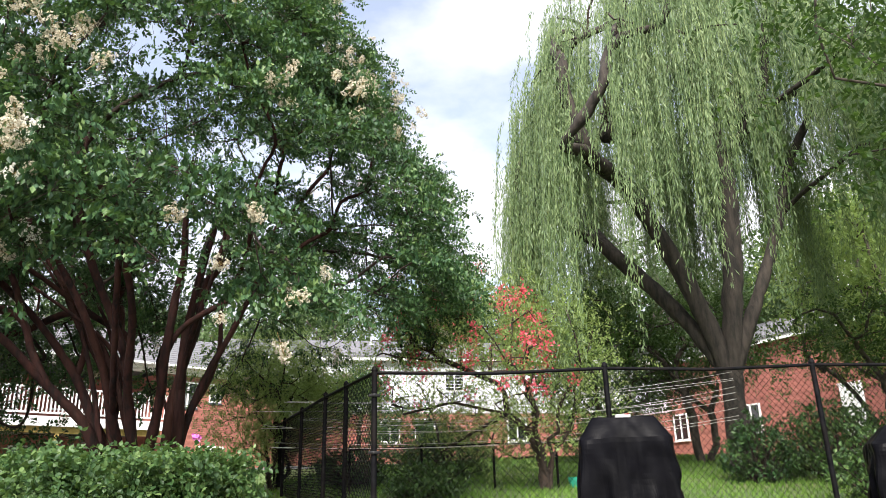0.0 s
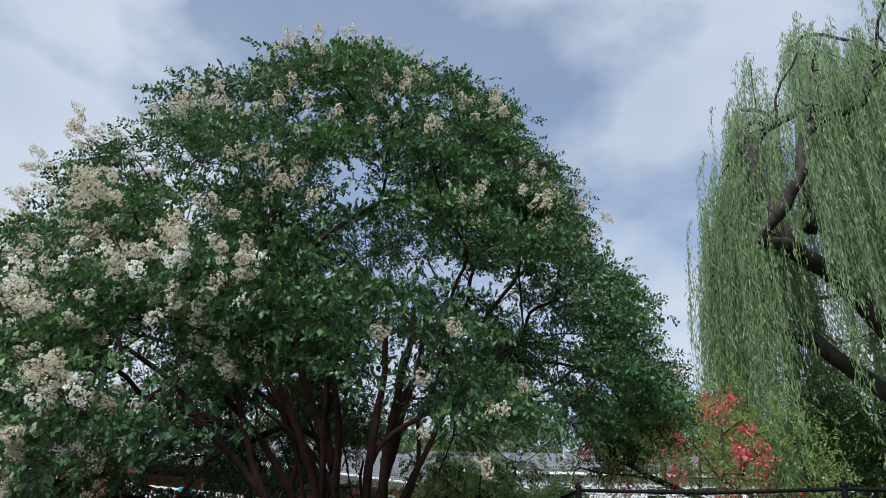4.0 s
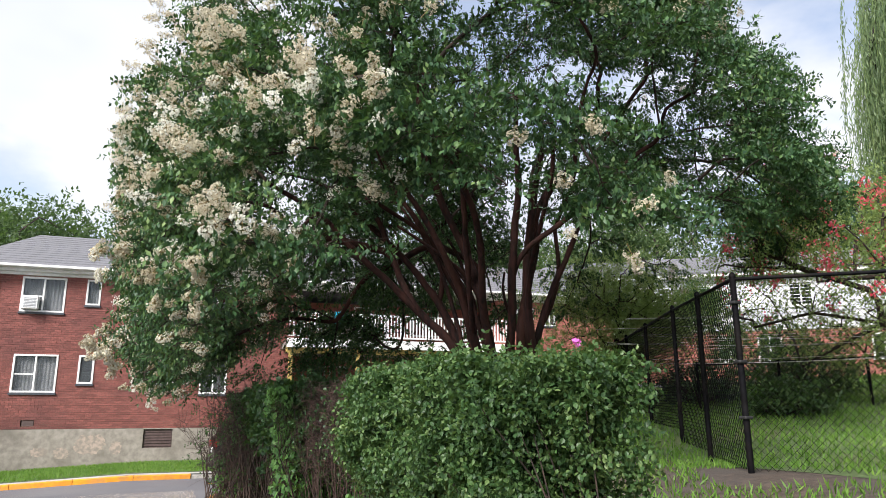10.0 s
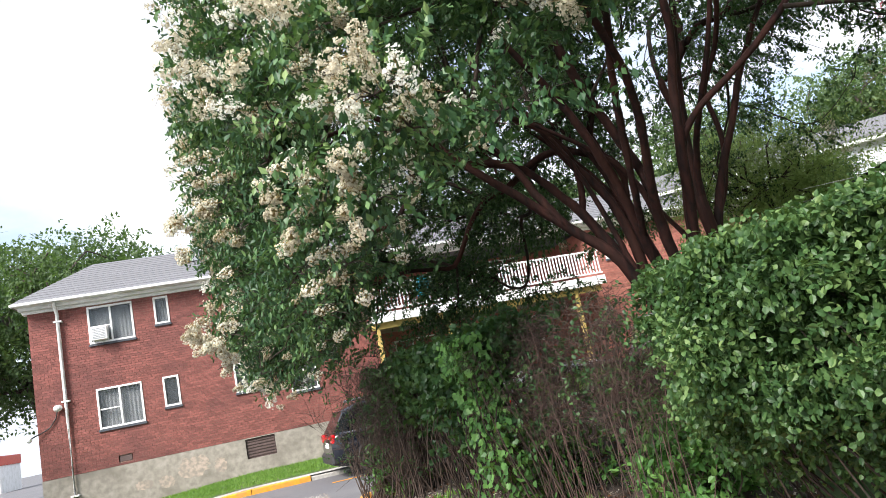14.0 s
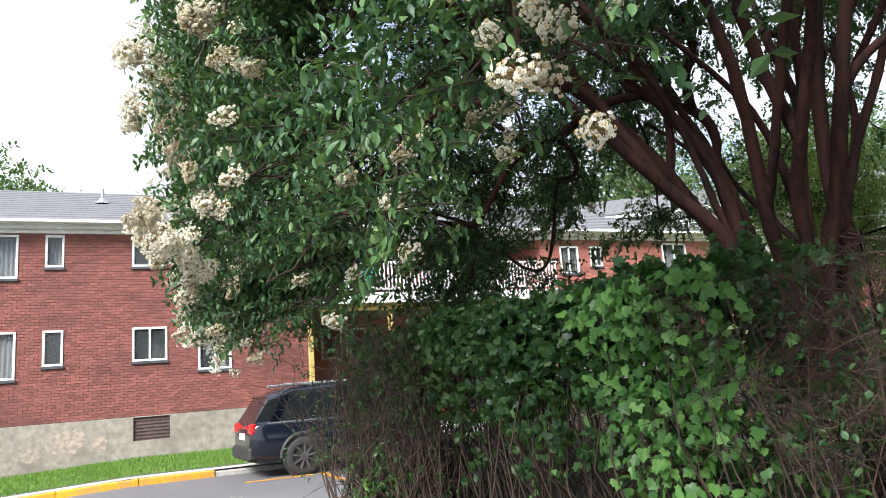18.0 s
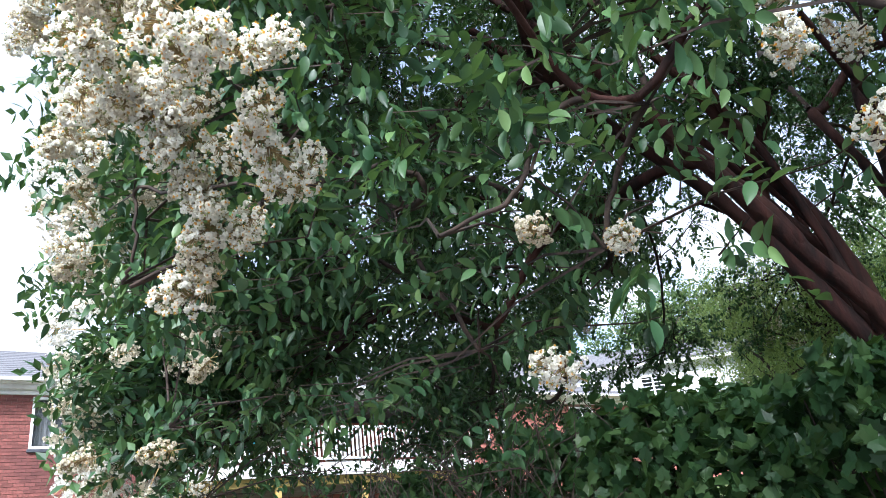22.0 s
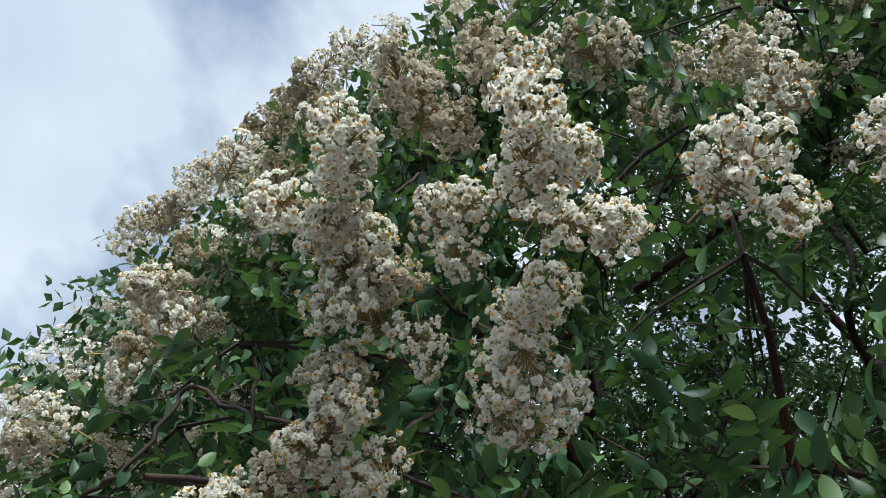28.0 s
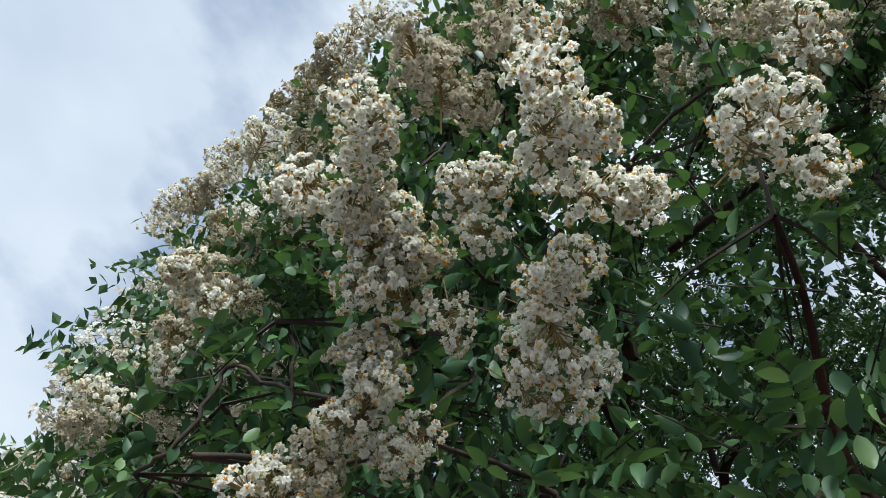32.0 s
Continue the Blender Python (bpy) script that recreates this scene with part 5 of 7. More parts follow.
def front_face(rng, n):
    """The broad hedge with a rounded top: x 2.45 to 3.4, y 3.1 to 5.8, drawn in below."""
    u = rng.random(n)
    y = rng.uniform(3.1, 5.8, n)
    depth = np.abs(rng.normal(size=n)) * 0.14
    s = np.where(u < 0.5, 0, np.where(u < 0.78, 1, np.where(u < 0.92, 2, 3)))
    z = rng.uniform(0.42, 1.75, n)
    x = rng.uniform(2.45, 3.4, n)
    bulge = 0.1 * np.sin(2.3 * y) + 0.07 * np.sin(5.1 * y + 3 * z) + 0.05 * np.sin(9.7 * y - 6 * z)
    under = 1.0 * np.clip(1.0 - z, 0, 1)
    top = 1.59 - 0.16 * np.clip(3.0 - x, 0, 1) ** 2 - 0.1 * np.clip(x - 3.3, 0, 1) + 0.035 * np.sin(4 * x + 3 * y) - 0.15 * np.clip(y - 5.2, 0, 1)
    px = np.select([s == 0, s == 1, s == 2, s == 3], [2.45 + under + bulge + depth + 0.25 * np.clip(z - 1.4, 0, 1), x, x, 3.4 - depth - 0.1 * np.clip(z - 1.4, 0, 1)])
    py = np.select([s == 0, s == 1, s == 2, s == 3], [y, y, 3.1 + depth + 0.45 * np.clip((2.9 - x) * 1.5, 0, 1) + 0.5 * np.clip(0.9 - z, 0, 1), y])
    pz = np.select([s == 0, s == 1, s == 2, s == 3], [np.minimum(z, 1.55), top - depth, np.minimum(z, top), np.minimum(z, 1.53)])
    pz = np.maximum(pz, ground_z(px, py) + 0.05)
    out = np.stack([np.select([s == 0, s == 3], [-1.0 + 0 * u, 1.0 + 0 * u], 0.0), np.where(s == 2, -1.0, 0.0), np.where(s == 1, 1.0, 0.25)], 1)
    at = np.stack([px, py, pz], 1)
    gap = np.array([noise.noise(Vector(p * 4.2)) + 0.5 * noise.noise(Vector(p * 11)) for p in at])
    at -= out * (np.clip(0.06 - gap, 0, 0.5) * 0.7)[:, None]
    ok = gap > -0.36
    return at[ok], out[ok]


broad = hedge("hedge", "broad clipped green hedge with glossy rounded leaves", front_face, 20500, 300, FOLDED, 0.032, 0.025, M_HEDGE, 3, 3.25)
# added solid box in dark leaf colour: closes gaps, stands for inner shade
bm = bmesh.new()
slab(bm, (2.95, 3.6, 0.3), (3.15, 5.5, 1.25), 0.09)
part("core_block", bm, M_DHEDGE, broad, "dark box added to stand for the hedge's shaded inside")


def back_face(rng, n):
    """The dark hedge along the bed: x 2.1 to 2.9, y 7.3 to 13, open and twiggy low down."""
    u = rng.random(n)
    y = rng.uniform(7.55, 12.4, n)
    z = 1.68 - np.abs(rng.normal(size=n)) * 0.55
    x0 = np.maximum(2.12 + 0.1 * np.sin(2.1 * y) + 0.05 * np.sin(6 * y) - 0.06 * (y > 10.5), kerb_x(y) + 0.25)
    depth = np.abs(rng.normal(size=n)) * 0.16
    s = u < 0.62
    px = np.where(s, x0 + depth + 0.2 * np.clip(1.0 - z, 0, 1), rng.uniform(2.15, 2.9, n))
    top = 1.61 + 0.05 * np.sin(1.9 * y) + 0.04 * np.sin(7 * y)
    pz = np.where(s, np.clip(z, 0.35, top), top - depth)
    ok = (rng.random(n) < np.interp(y, [7.55, 8.2, 10.2, 11.2], [0.3, 1.0, 1.0, 0.22])) & (rng.random(n) < np.interp(pz, [0.35, 1.3], [0.2, 1.0]))
    return np.stack([px, y, pz], 1)[ok], np.stack([np.where(s, -1.0, 0.0), 0 * y, np.where(s, 0.2, 1.0)], 1)[ok]


dark = hedge("hedge", "dark overgrown hedge with bare twigs low down", back_face, 3300, 260, LOBED, 0.05, 0.047, M_DHEDGE, 8, 2.3)


def vine_face(rng, n):
    y = rng.choice([7.8, 8.05, 8.3, 9.3, 10.4], n, p=[0.34, 0.34, 0.2, 0.07, 0.05]) + rng.normal(size=n) * 0.14
    z = 1.6 - np.abs(rng.normal(0, 0.6, n)) % 1.35
    x = 2.22 + 0.08 * np.sin(2.1 * y) + np.abs(rng.normal(size=n)) * 0.16 - 0.1 * (z > 1.3)
    return np.stack([x, y, z], 1), np.stack([-1 + 0 * y, 0 * y - 0.2, 0 * y + 0.3], 1)


vr = np.random.default_rng(15)
vine = thing("climbing_vine", "bright green lobed vine climbing over the dark hedge", "vine")
at, out = vine_face(vr, 1250)
v, f = leaves(vr, at, np.stack([vr.normal(size=1250) * 0.4 - 0.3, vr.normal(size=1250) * 0.8, -0.5 - vr.random(1250)], 1), out + vr.normal(size=at.shape) * 0.45, 0.047 * vr.uniform(0.6, 1.35, 1250), 0.047 * vr.uniform(0.6, 1.35, 1250), LOBED)
raw("foliage", v, f, M_VINE, vine, "lobed leaves")
lines = []
for k in range(36):
    p = at[k]
    fx = max(p[0] + 0.15, float(kerb_x(p[1])) + 0.45)
    foot = np.array([fx, p[1] + vr.normal() * 0.2, float(ground_z(fx, p[1]))])
    lines.append((np.array([foot, (foot + p) / 2 + vr.normal(size=3) * 0.1, p]), np.array([0.006, 0.005, 0.003])))
v, f = tubes(lines, 4)
raw("stem_tangle", v, f, M_TWIG, vine)


def twig_bush(name, label, centre, size, count, material, seed, leaf=None, leaf_n=0, leaf_l=0.05):
    """A bush of many fine branching twigs, with leaves on some."""
    rng = np.random.default_rng(seed)
    b = thing(name, label, "shrub")
    lines, tips = [], []
    foot = np.array([centre[0], centre[1], float(ground_z(centre[0], centre[1])) - 0.05])
    for _ in range(count):
        f0 = foot + rng.normal(size=3) * [0.25 * size[0], 0.25 * size[1], 0.0]
        tip = foot + np.array([rng.normal() * 0.5 * size[0], rng.normal() * 0.5 * size[1], size[2] * rng.uniform(0.55, 1.05)])
        mid = f0 * 0.5 + tip * 0.5 + rng.normal(size=3) * 0.13
        mid[2] += 0.1
        lines.append((np.array([f0, (f0 + mid) / 2 + rng.normal(size=3) * 0.04, mid, tip]), np.array([0.008, 0.006, 0.004, 0.0015])))
        for _ in range(11):
            a = f0 + (mid - f0) * rng.uniform(0.35, 1.0) if rng.random() < 0.4 else mid + (tip - mid) * rng.random()
            e = a + unit(rng.normal(size=3) + [0, 0, 0.8]) * rng.uniform(0.15, 0.4) * size[2] * 0.6
            lines.append((np.array([a, (a + e) / 2 + rng.normal(size=3) * 0.02, e]), np.array([0.003, 0.0022, 0.001])))
            tips.append(e)
    v, f = tubes(lines, 4)
    raw("twig_net", v, f, material, b)
    if leaf:
        tips = np.array(tips)[rng.integers(len(tips), size=leaf_n)]
        v, f = sprigs(rng, tips + rng.normal(size=tips.shape) * 0.06, rng.normal(size=tips.shape) + [0, 0, 0.5], 6, leaf_l * 3, leaf_l, leaf_l * 0.6, FOLDED)
        raw("foliage", v, f, leaf, b)
    return b


twig_bush("shrub", "bare brown twiggy shrub at the end of the hedge", (1.95, 11.5), (0.7, 0.9, 1.6), 120, M_DRYTWIG, 4, M_DHEDGE, 300, 0.04)
twig_bush("shrub", "bare brown twiggy shrub at the end of the hedge", (2.2, 10.7), (0.6, 0.7, 1.6), 110, M_DRYTWIG, 5, M_DHEDGE, 240, 0.04)


def twig_hedge(label, xs, ys, top, count, seed):
    """A clipped hedge gone bare: upright stems that break into a dense net of fine brown twigs under the flat top."""
    rng = np.random.default_rng(seed)
    h = thing("hedge", label, "hedge")
    lines, tips = [], []
    for _ in range(count):
        x, y = rng.uniform(*xs), rng.uniform(*ys)
        foot = np.array([x, y, float(ground_z(x, y)) - 0.04])
        tip = foot + [rng.normal() * 0.16, rng.normal() * 0.2, 0]
        tip[2] = top + rng.normal() * 0.035 - 0.2 * rng.random() ** 2
        mid = (foot + tip) / 2 + rng.normal(size=3) * [0.07, 0.08, 0.1]
        lines.append((np.array([foot, mid, tip]), np.array([0.0045, 0.003, 0.0015])))
        for _ in range(26):
            u = 0.5 + 0.5 * rng.random() ** 0.8
            a = foot + (mid - foot) * u * 2 if u < 0.5 else mid + (tip - mid) * (u * 2 - 1)
            e = a + unit(rng.normal(size=3) * [1, 1, 0.8] + [0, 0, 0.2]) * rng.uniform(0.08, 0.26)
            e[2] = min(e[2], top + 0.03)
            lines.append((np.array([a, (a + e) / 2 + rng.normal(size=3) * 0.02, e]), np.array([0.002, 0.0015, 0.0009])))
            for _ in range(3):
                b = a + (e - a) * rng.uniform(0.3, 1.0)
                c = b + unit(rng.normal(size=3)) * rng.uniform(0.04, 0.12)
                c[2] = min(c[2], top + 0.03)
                lines.append((np.array([b, c]), np.array([0.0013, 0.0007])))
            tips.append(e)
    v, f = tubes(lines, 4)
    raw("twig_net", v, f, M_BARETWIG, h)
    tips = np.array(tips)[rng.integers(len(tips), size=count * 9)]
    v, f = sprigs(rng, tips, rng.normal(size=tips.shape) + [0, 0, 0.4], 4, 0.08, 0.036, 0.024, FOLDED)
    raw("foliage", v, f, M_DHEDGE, h, "few small leaves")
    return h


twig_hedge("thin brown hedge of bare twigs before the tree trunk", (2.42, 2.85), (5.95, 7.75), 1.6, 52, 16)
twig_bush("shrub", "bare brown twiggy shrub before the tree trunk", (3.5, 7.9), (0.4, 0.4, 1.2), 34, M_TWIG, 6, M_DHEDGE, 90, 0.04)
twig_bush("shrub", "low green shrub under the hedge", (2.75, 8.2), (0.45, 0.7, 0.5), 40, M_TWIG, 7, M_VINE, 300, 0.06)
twig_bush("shrub", "low green shrub under the hedge", (3.0, 6.4), (0.4, 0.5, 0.5), 36, M_TWIG, 9, M_VINE, 260, 0.06)
twig_bush("shrub", "low green shrub under the hedge", (2.1, 11.2), (0.3, 0.6, 0.4), 36, M_TWIG, 10, M_VINE, 220, 0.05)
twig_bush("shrub", "weedy green plants beside the tree trunk", (4.3, 6.9), (0.6, 0.8, 0.75), 44, M_TWIG, 12, M_VINE, 420, 0.08)
twig_bush("shrub", "weedy green plants beside the tree trunk", (3.2, 6.8), (0.4, 0.45, 0.55), 40, M_TWIG, 13, M_VINE, 420, 0.06)
twig_bush("shrub", "weedy green plants beside the tree trunk", (3.8, 7.5), (0.5, 0.5, 0.5), 40, M_TWIG, 14, M_VINE, 420, 0.06)
pink = thing("pink_flower", "single pink flower standing above the hedge", "flower")
v, f = tubes([(np.array([[3.32, 3.62, 1.3], [3.31, 3.61, 1.7]]), 0.004)], 4)
raw("stalk", v, f, M_BUD, pink)
prng = np.random.default_rng(2)
at = np.tile([[3.31, 3.61, 1.71]], (14, 1)) + prng.normal(size=(14, 3)) * 0.008
v, f = leaves(prng, at, rand_dirs(prng, 14) + [0, 0, 0.5], rand_dirs(prng, 14), 0.027, 0.024, (PETALS, PETAL_F))
raw("petals", v, f, M_PINK, pink)

# ---- other trees ----


def leafy_tree(name, label, foot, height, spread, clumps, per, leaf, ln, wd, seed, bark, crown_low=0.35, shape=DIAMOND, stems=3, girth=0.014, squash=1.0, clump=0.4, bloom=None, blooms=0, lean=(0, 0)):
    rng = np.random.default_rng(seed)
    t = thing(name, label, "tree")
    foot = np.array([foot[0], foot[1], float(ground_z(foot[0], foot[1]))])
    pts = []
    while len(pts) < clumps:
        p = rng.uniform(-1, 1, 3)
        r = np.linalg.norm(p)
        if r > 1 or r < 0.45:
            continue
        q = foot + np.array([p[0] * spread + lean[0], p[1] * spread * squash + lean[1], height * (crown_low + (1 - crown_low) * (p[2] + 1) / 2)])
        if noise.noise(Vector(q * 0.5 + np.array([seed, 0, 0]))) > -0.28:
            pts.append(q)
    pts = np.array(pts)
    st = stems_of(rng, foot, stems, seed, height * 0.5, spread * 0.35)
    if stems == 1:
        st = [np.stack([foot + [0.05 * math.sin(k), 0.05 * math.cos(2 * k), height * 0.55 * k / 8 - 0.1] for k in range(9)])]
    nodes, back, load = grow_simple(rng, st, pts)
    thick, slim = branch_lines(nodes, back, load, girth, 0.5)
    v, f = tubes(thick + slim, 6)
    raw("trunk", v, f, bark, t, smooth=True)
    i = np.repeat(np.arange(len(pts)), per)
    at = pts[i] + rng.normal(size=(len(i), 3)) * clump * np.array([1, 1, 0.7])
    v, f = sprigs(rng, at, rng.normal(size=at.shape) + [0, 0, -0.1], 8, ln * 4, ln, wd, shape)
    raw("crown", v, f, leaf, t)
    if blooms:
        high = pts[pts[:, 2] > foot[2] + 0.42 * height]
        b = high[rng.integers(len(high), size=blooms)]
        b = b[np.argsort(b @ np.array([0.6, -0.6, 0]))][: int(blooms * 0.8)] + rng.normal(size=(int(blooms * 0.8), 3)) * clump * 0.8
        j = np.repeat(np.arange(len(b)), 45)
        at = b[j] + rng.normal(size=(len(j), 3)) * [0.07, 0.07, 0.1]
        v, f = leaves(rng, at, rand_dirs(rng, len(j)), rand_dirs(rng, len(j)), 0.05, 0.05, DIAMOND)
        raw("blossom", v, f, bloom, t, "red flower clusters")
    return t


def grow_simple(rng, stems, ends):
    return grow(rng, stems, ends, 0.8)


leafy_tree("red_crape_myrtle", "slender tree with red flower clusters behind the black fence", (12.6, 8.1), 4.4, 2.3, 170, 20, M_LIGHTLEAF, 0.07, 0.036, 41, M_TWIG, 0.12, stems=5, girth=0.009, bloom=M_REDPETAL, blooms=105, lean=(-0.5, 0.85))
leafy_tree("young_tree", "light green bushy tree beside the lawn", (10.1, 13.4), 3.3, 1.4, 190, 30, M_LIGHTLEAF, 0.06, 0.03, 43, M_TWIG, 0.2, stems=5, girth=0.007)
leafy_tree("shade_tree", "tall dark-leaved tree overhanging the lawn", (13.2, -0.7), 10.8, 3.4, 135, 22, M_OAK, 0.13, 0.07, 47, M_WBARK, 0.3, stems=3, girth=0.007, clump=0.5)
leafy_tree("lime_tree", "yellow-green tree behind the willow", (25, 4.5), 8.0, 2.8, 80, 26, M_LIGHTLEAF, 0.16, 0.1, 49, M_WBARK, 0.3, stems=1, girth=0.02, clump=0.5)
leafy_tree("small_tree", "dense olive-green tree in the yard behind the clothes lines", (18.9, 10.3), 4.8, 2.0, 110, 24, M_OAK, 0.1, 0.055, 51, M_WBARK, 0.08, stems=3, girth=0.012)
leafy_tree("small_tree", "small dark tree on the lawn by the brick house", (22, 4.6), 4.2, 1.9, 50, 22, M_OAK, 0.1, 0.06, 52, M_WBARK, 0.45, stems=3, girth=0.02)
leafy_tree("small_tree", "small tree with brown leaves below the willow", (19.5, 8.2), 4.4, 2.0, 60, 22, M_OAK, 0.1, 0.06, 53, M_WBARK, 0.4, stems=2, girth=0.02)
leafy_tree("street_tree", "large dark tree behind the end of the brick building", (-14.5, 38), 13, 5.5, 150, 22, M_OAK, 0.22, 0.13, 55, M_WBARK, 0.3, stems=2, girth=0.035, clump=0.7)
leafy_tree("street_tree", "large tree rising over the grey roof", (-8.5, 45), 13.5, 6.5, 180, 32, M_FAR, 0.26, 0.15, 57, M_WBARK, 0.35, stems=2, girth=0.035, clump=0.8)
leafy_tree("street_tree", "round street tree beyond the parked cars", (-22, 60), 7, 4, 90, 30, M_FAR, 0.25, 0.15, 59, M_WBARK, 0.3, stems=1, girth=0.03, clump=0.6)
leafy_tree("roadside_tree", "dark tree leaning over the drive", (-11.5, 24), 7.2, 3.7, 64, 8, M_OAK, 0.13, 0.075, 60, M_WBARK, 0.3, stems=2, girth=0.02, clump=0.5)
for k, (x, y, h, s) in enumerate(((36, 48, 15, 7), (46, 40, 15, 7), (30, 55, 14, 7), (48, 24, 15, 7), (45, 10, 14, 7), (22, 58, 14, 7), (40, -4, 14, 7), (30, -12, 14, 6))):
    leafy_tree("background_tree", "tall green tree behind the houses", (x, y), h, s, 120, 26, M_FAR, 0.34, 0.2, 70 + k, M_WBARK, 0.25, stems=1, girth=0.04, clump=0.9)


def willow():
    rng = np.random.default_rng(77)
    t = thing("weeping_willow", "tall weeping willow with long hanging pale green strands", "tree")
    foot = np.array([17.0, 6.2, float(ground_z(17.0, 6.2))])
    tops = []
    while len(tops) < 230:
        az, q = rng.uniform(0, 2 * np.pi), math.sqrt(rng.random())
        r = 4.5 * q
        z = 6.4 + 8.3 * math.sqrt(max(0, 1 - q * q)) * rng.uniform(0.55, 1.0)
        p = foot + np.array([r * math.cos(az), r * math.sin(az), z - foot[2] + 1.2])
        if noise.noise(Vector(p * 0.55)) > -0.08:
            tops.append(p)
    tops = np.array(tops)
    fork = foot + [0, 0, 2.1]
    up = np.linspace(0, 1, 7)[:, None]
    stem = foot - [0, 0, 0.2] + up * (fork - foot + [0, 0, 0.2])
    limbs = [np.concatenate([stem, fork + up[1:] * np.array(d) + np.sin(up[1:] * 3) * np.array([0.15, -0.2, 0])]) for d in ((-1.6, 1.6, 5.2), (0.3, -0.4, 6.2), (1.8, -1.5, 5.5), (-0.6, 2.6, 3.5))]
    nodes, back, load = grow(rng, limbs, tops, 0.7)
    thick, slim = branch_lines(nodes, back, load, 0.02, 0.55, [(0.33, 0.05)] * 4, 13)
    for n, (line, rr) in enumerate(sorted(thick, key=lambda q: -max(q[1]))):
        k = np.linspace(0, len(line) - 1, len(line) * 4)
        c = np.stack([np.interp(k, np.arange(len(line)), line[:, i]) for i in range(3)], 1)
        for _ in range(14):
            c[1:-1] = (c[:-2] + c[1:-1] * 2 + c[2:]) / 4
        v, f = tubes([(c, np.interp(k, np.arange(len(line)), rr))], 9)
        v += np.array([[noise.noise(Vector(p * 3)), noise.noise(Vector(p * 3 + 5)), 0] for p in v]) * 0.05
        raw("limb" if n else "trunk", v, f, M_WILLOWBARK, t, "" if n else "grey furrowed trunk and leader", smooth=True)
    v, f = tubes(slim, 4)
    raw("branch_work", v, f, M_TWIG, t)
    # the pollarded knots with upright shoots
    KNOTS = ((14.9, 7.25, 9.3), (17.3, 5.2, 9.8))
    for kp in KNOTS:
        lines = []
        for _ in range(26):
            e = np.array(kp) + [rng.normal() * 0.35, rng.normal() * 0.35, rng.uniform(0.5, 1.5)]
            lines.append((np.array([kp + rng.normal(size=3) * 0.1, (np.array(kp) + e) / 2 + rng.normal(size=3) * 0.08, e]), np.array([0.07, 0.035, 0.012])))
        v, f = tubes(lines, 5)
        raw("shoot_tuft", v, f, M_TWIG, t, "dark upright shoots on a cut knot")
        bm = bmesh.new()
        bmesh.ops.create_icosphere(bm, subdivisions=2, radius=0.3, matrix=Matrix.Translation(kp))
        for vv in bm.verts:
            vv.co += Vector((noise.noise(vv.co * 4), noise.noise(vv.co * 4 + Vector((3, 3, 3))), 0)) * 0.12
        part("knot", bm, M_WILLOWBARK, t)
    # strands
    per, S = 14, []
    gaps = [np.array(k) + d for k in KNOTS for d in ([0, 0, 0.3], [-0.9, -0.7, 0.2], [-1.8, -1.3, 0])]
    at_all, al_all = [], []
    for p in tops:
        n = per if rng.random() < 0.85 else 4
        edge = np.hypot(p[0] - foot[0], p[1] - foot[1]) / 5.2
        for _ in range(n):
            a = p + rng.normal(size=3) * [0.19, 0.19, 0.3]
            outw = unit(np.array([a[0] - foot[0], a[1] - foot[1], 0.0]) + rng.normal(size=3) * 0.3)
            ln = min(rng.uniform(1.5, 4.6) + 1.2 * edge, a[2] - foot[2] - rng.uniform(0.8, 2.0))
            if ln < 0.6:
                continue
            # open windows in the curtain round the cut knots and over the fork
            mid = a - np.array([0, 0, ln / 2])
            if any(np.hypot(*(mid - g)[:2]) < 0.8 and abs(a[2] - ln * 0.5 - g[2]) < ln * 0.5 + 0.5 for g in gaps) and rng.random() < 0.6:
                continue
            if np.hypot(a[0] - foot[0], a[1] - foot[1]) < 3.4:
                ln = min(ln, max(a[2] - foot[2] - rng.uniform(1.9, 3.3), 0.8))
            m = max(int(ln / 0.12), 6)
            s = np.linspace(0, 1, m)
            pts = a + outw * (0.32 * np.sqrt(s))[:, None] - np.array([0, 0, 1.0]) * (ln * s**1.15)[:, None]
            pts += np.stack([0.05 * np.sin(7 * s + a[0] * 9), 0.05 * np.cos(6 * s + a[1] * 9), 0 * s], 1) * s[:, None] * 1.5
            S.append((pts[:: max(1, m // 6)], np.full(len(pts[:: max(1, m // 6)]), 0.004)))
            for _ in range(4):
                at_all.append(pts + rng.normal(size=pts.shape) * 0.035)
                d = np.tile([0, 0, -1.0], (m, 1)) + rng.normal(size=(m, 3)) * 0.27
                al_all.append(d)
    at, al = np.concatenate(at_all), np.concatenate(al_all)
    v, f = leaves(rng, at, al, rand_dirs(rng, len(at)), 0.16 * rng.uniform(0.6, 1.2, len(at)), 0.022, NARROW)
    raw("strand_curtain", v, f, M_WILLOW, t, "long hanging leafy strands")
    v, f = tubes(S, 3)
    raw("strand_core", v, f, M_LIGHTLEAF, t)


willow()

# ---- the black fence ----
FENCE_RIGHT = [(5.97, 5.21), (7.7, 3.62), (9.35, 2.15), (11.1, 0.6), (12.9, -1.0), (14.7, -2.6)]
FENCE_LEFT = [(5.97, 5.21), (6.62, 6.5), (7.28, 7.8), (8.35, 9.9), (9.4, 12.0), (10.5, 14.0)]
LOW_FENCE = [(10.4, 11.2), (11.4, 10.2), (12.4, 9.2), (13.1, 8.2), (14.0, 7.4)]


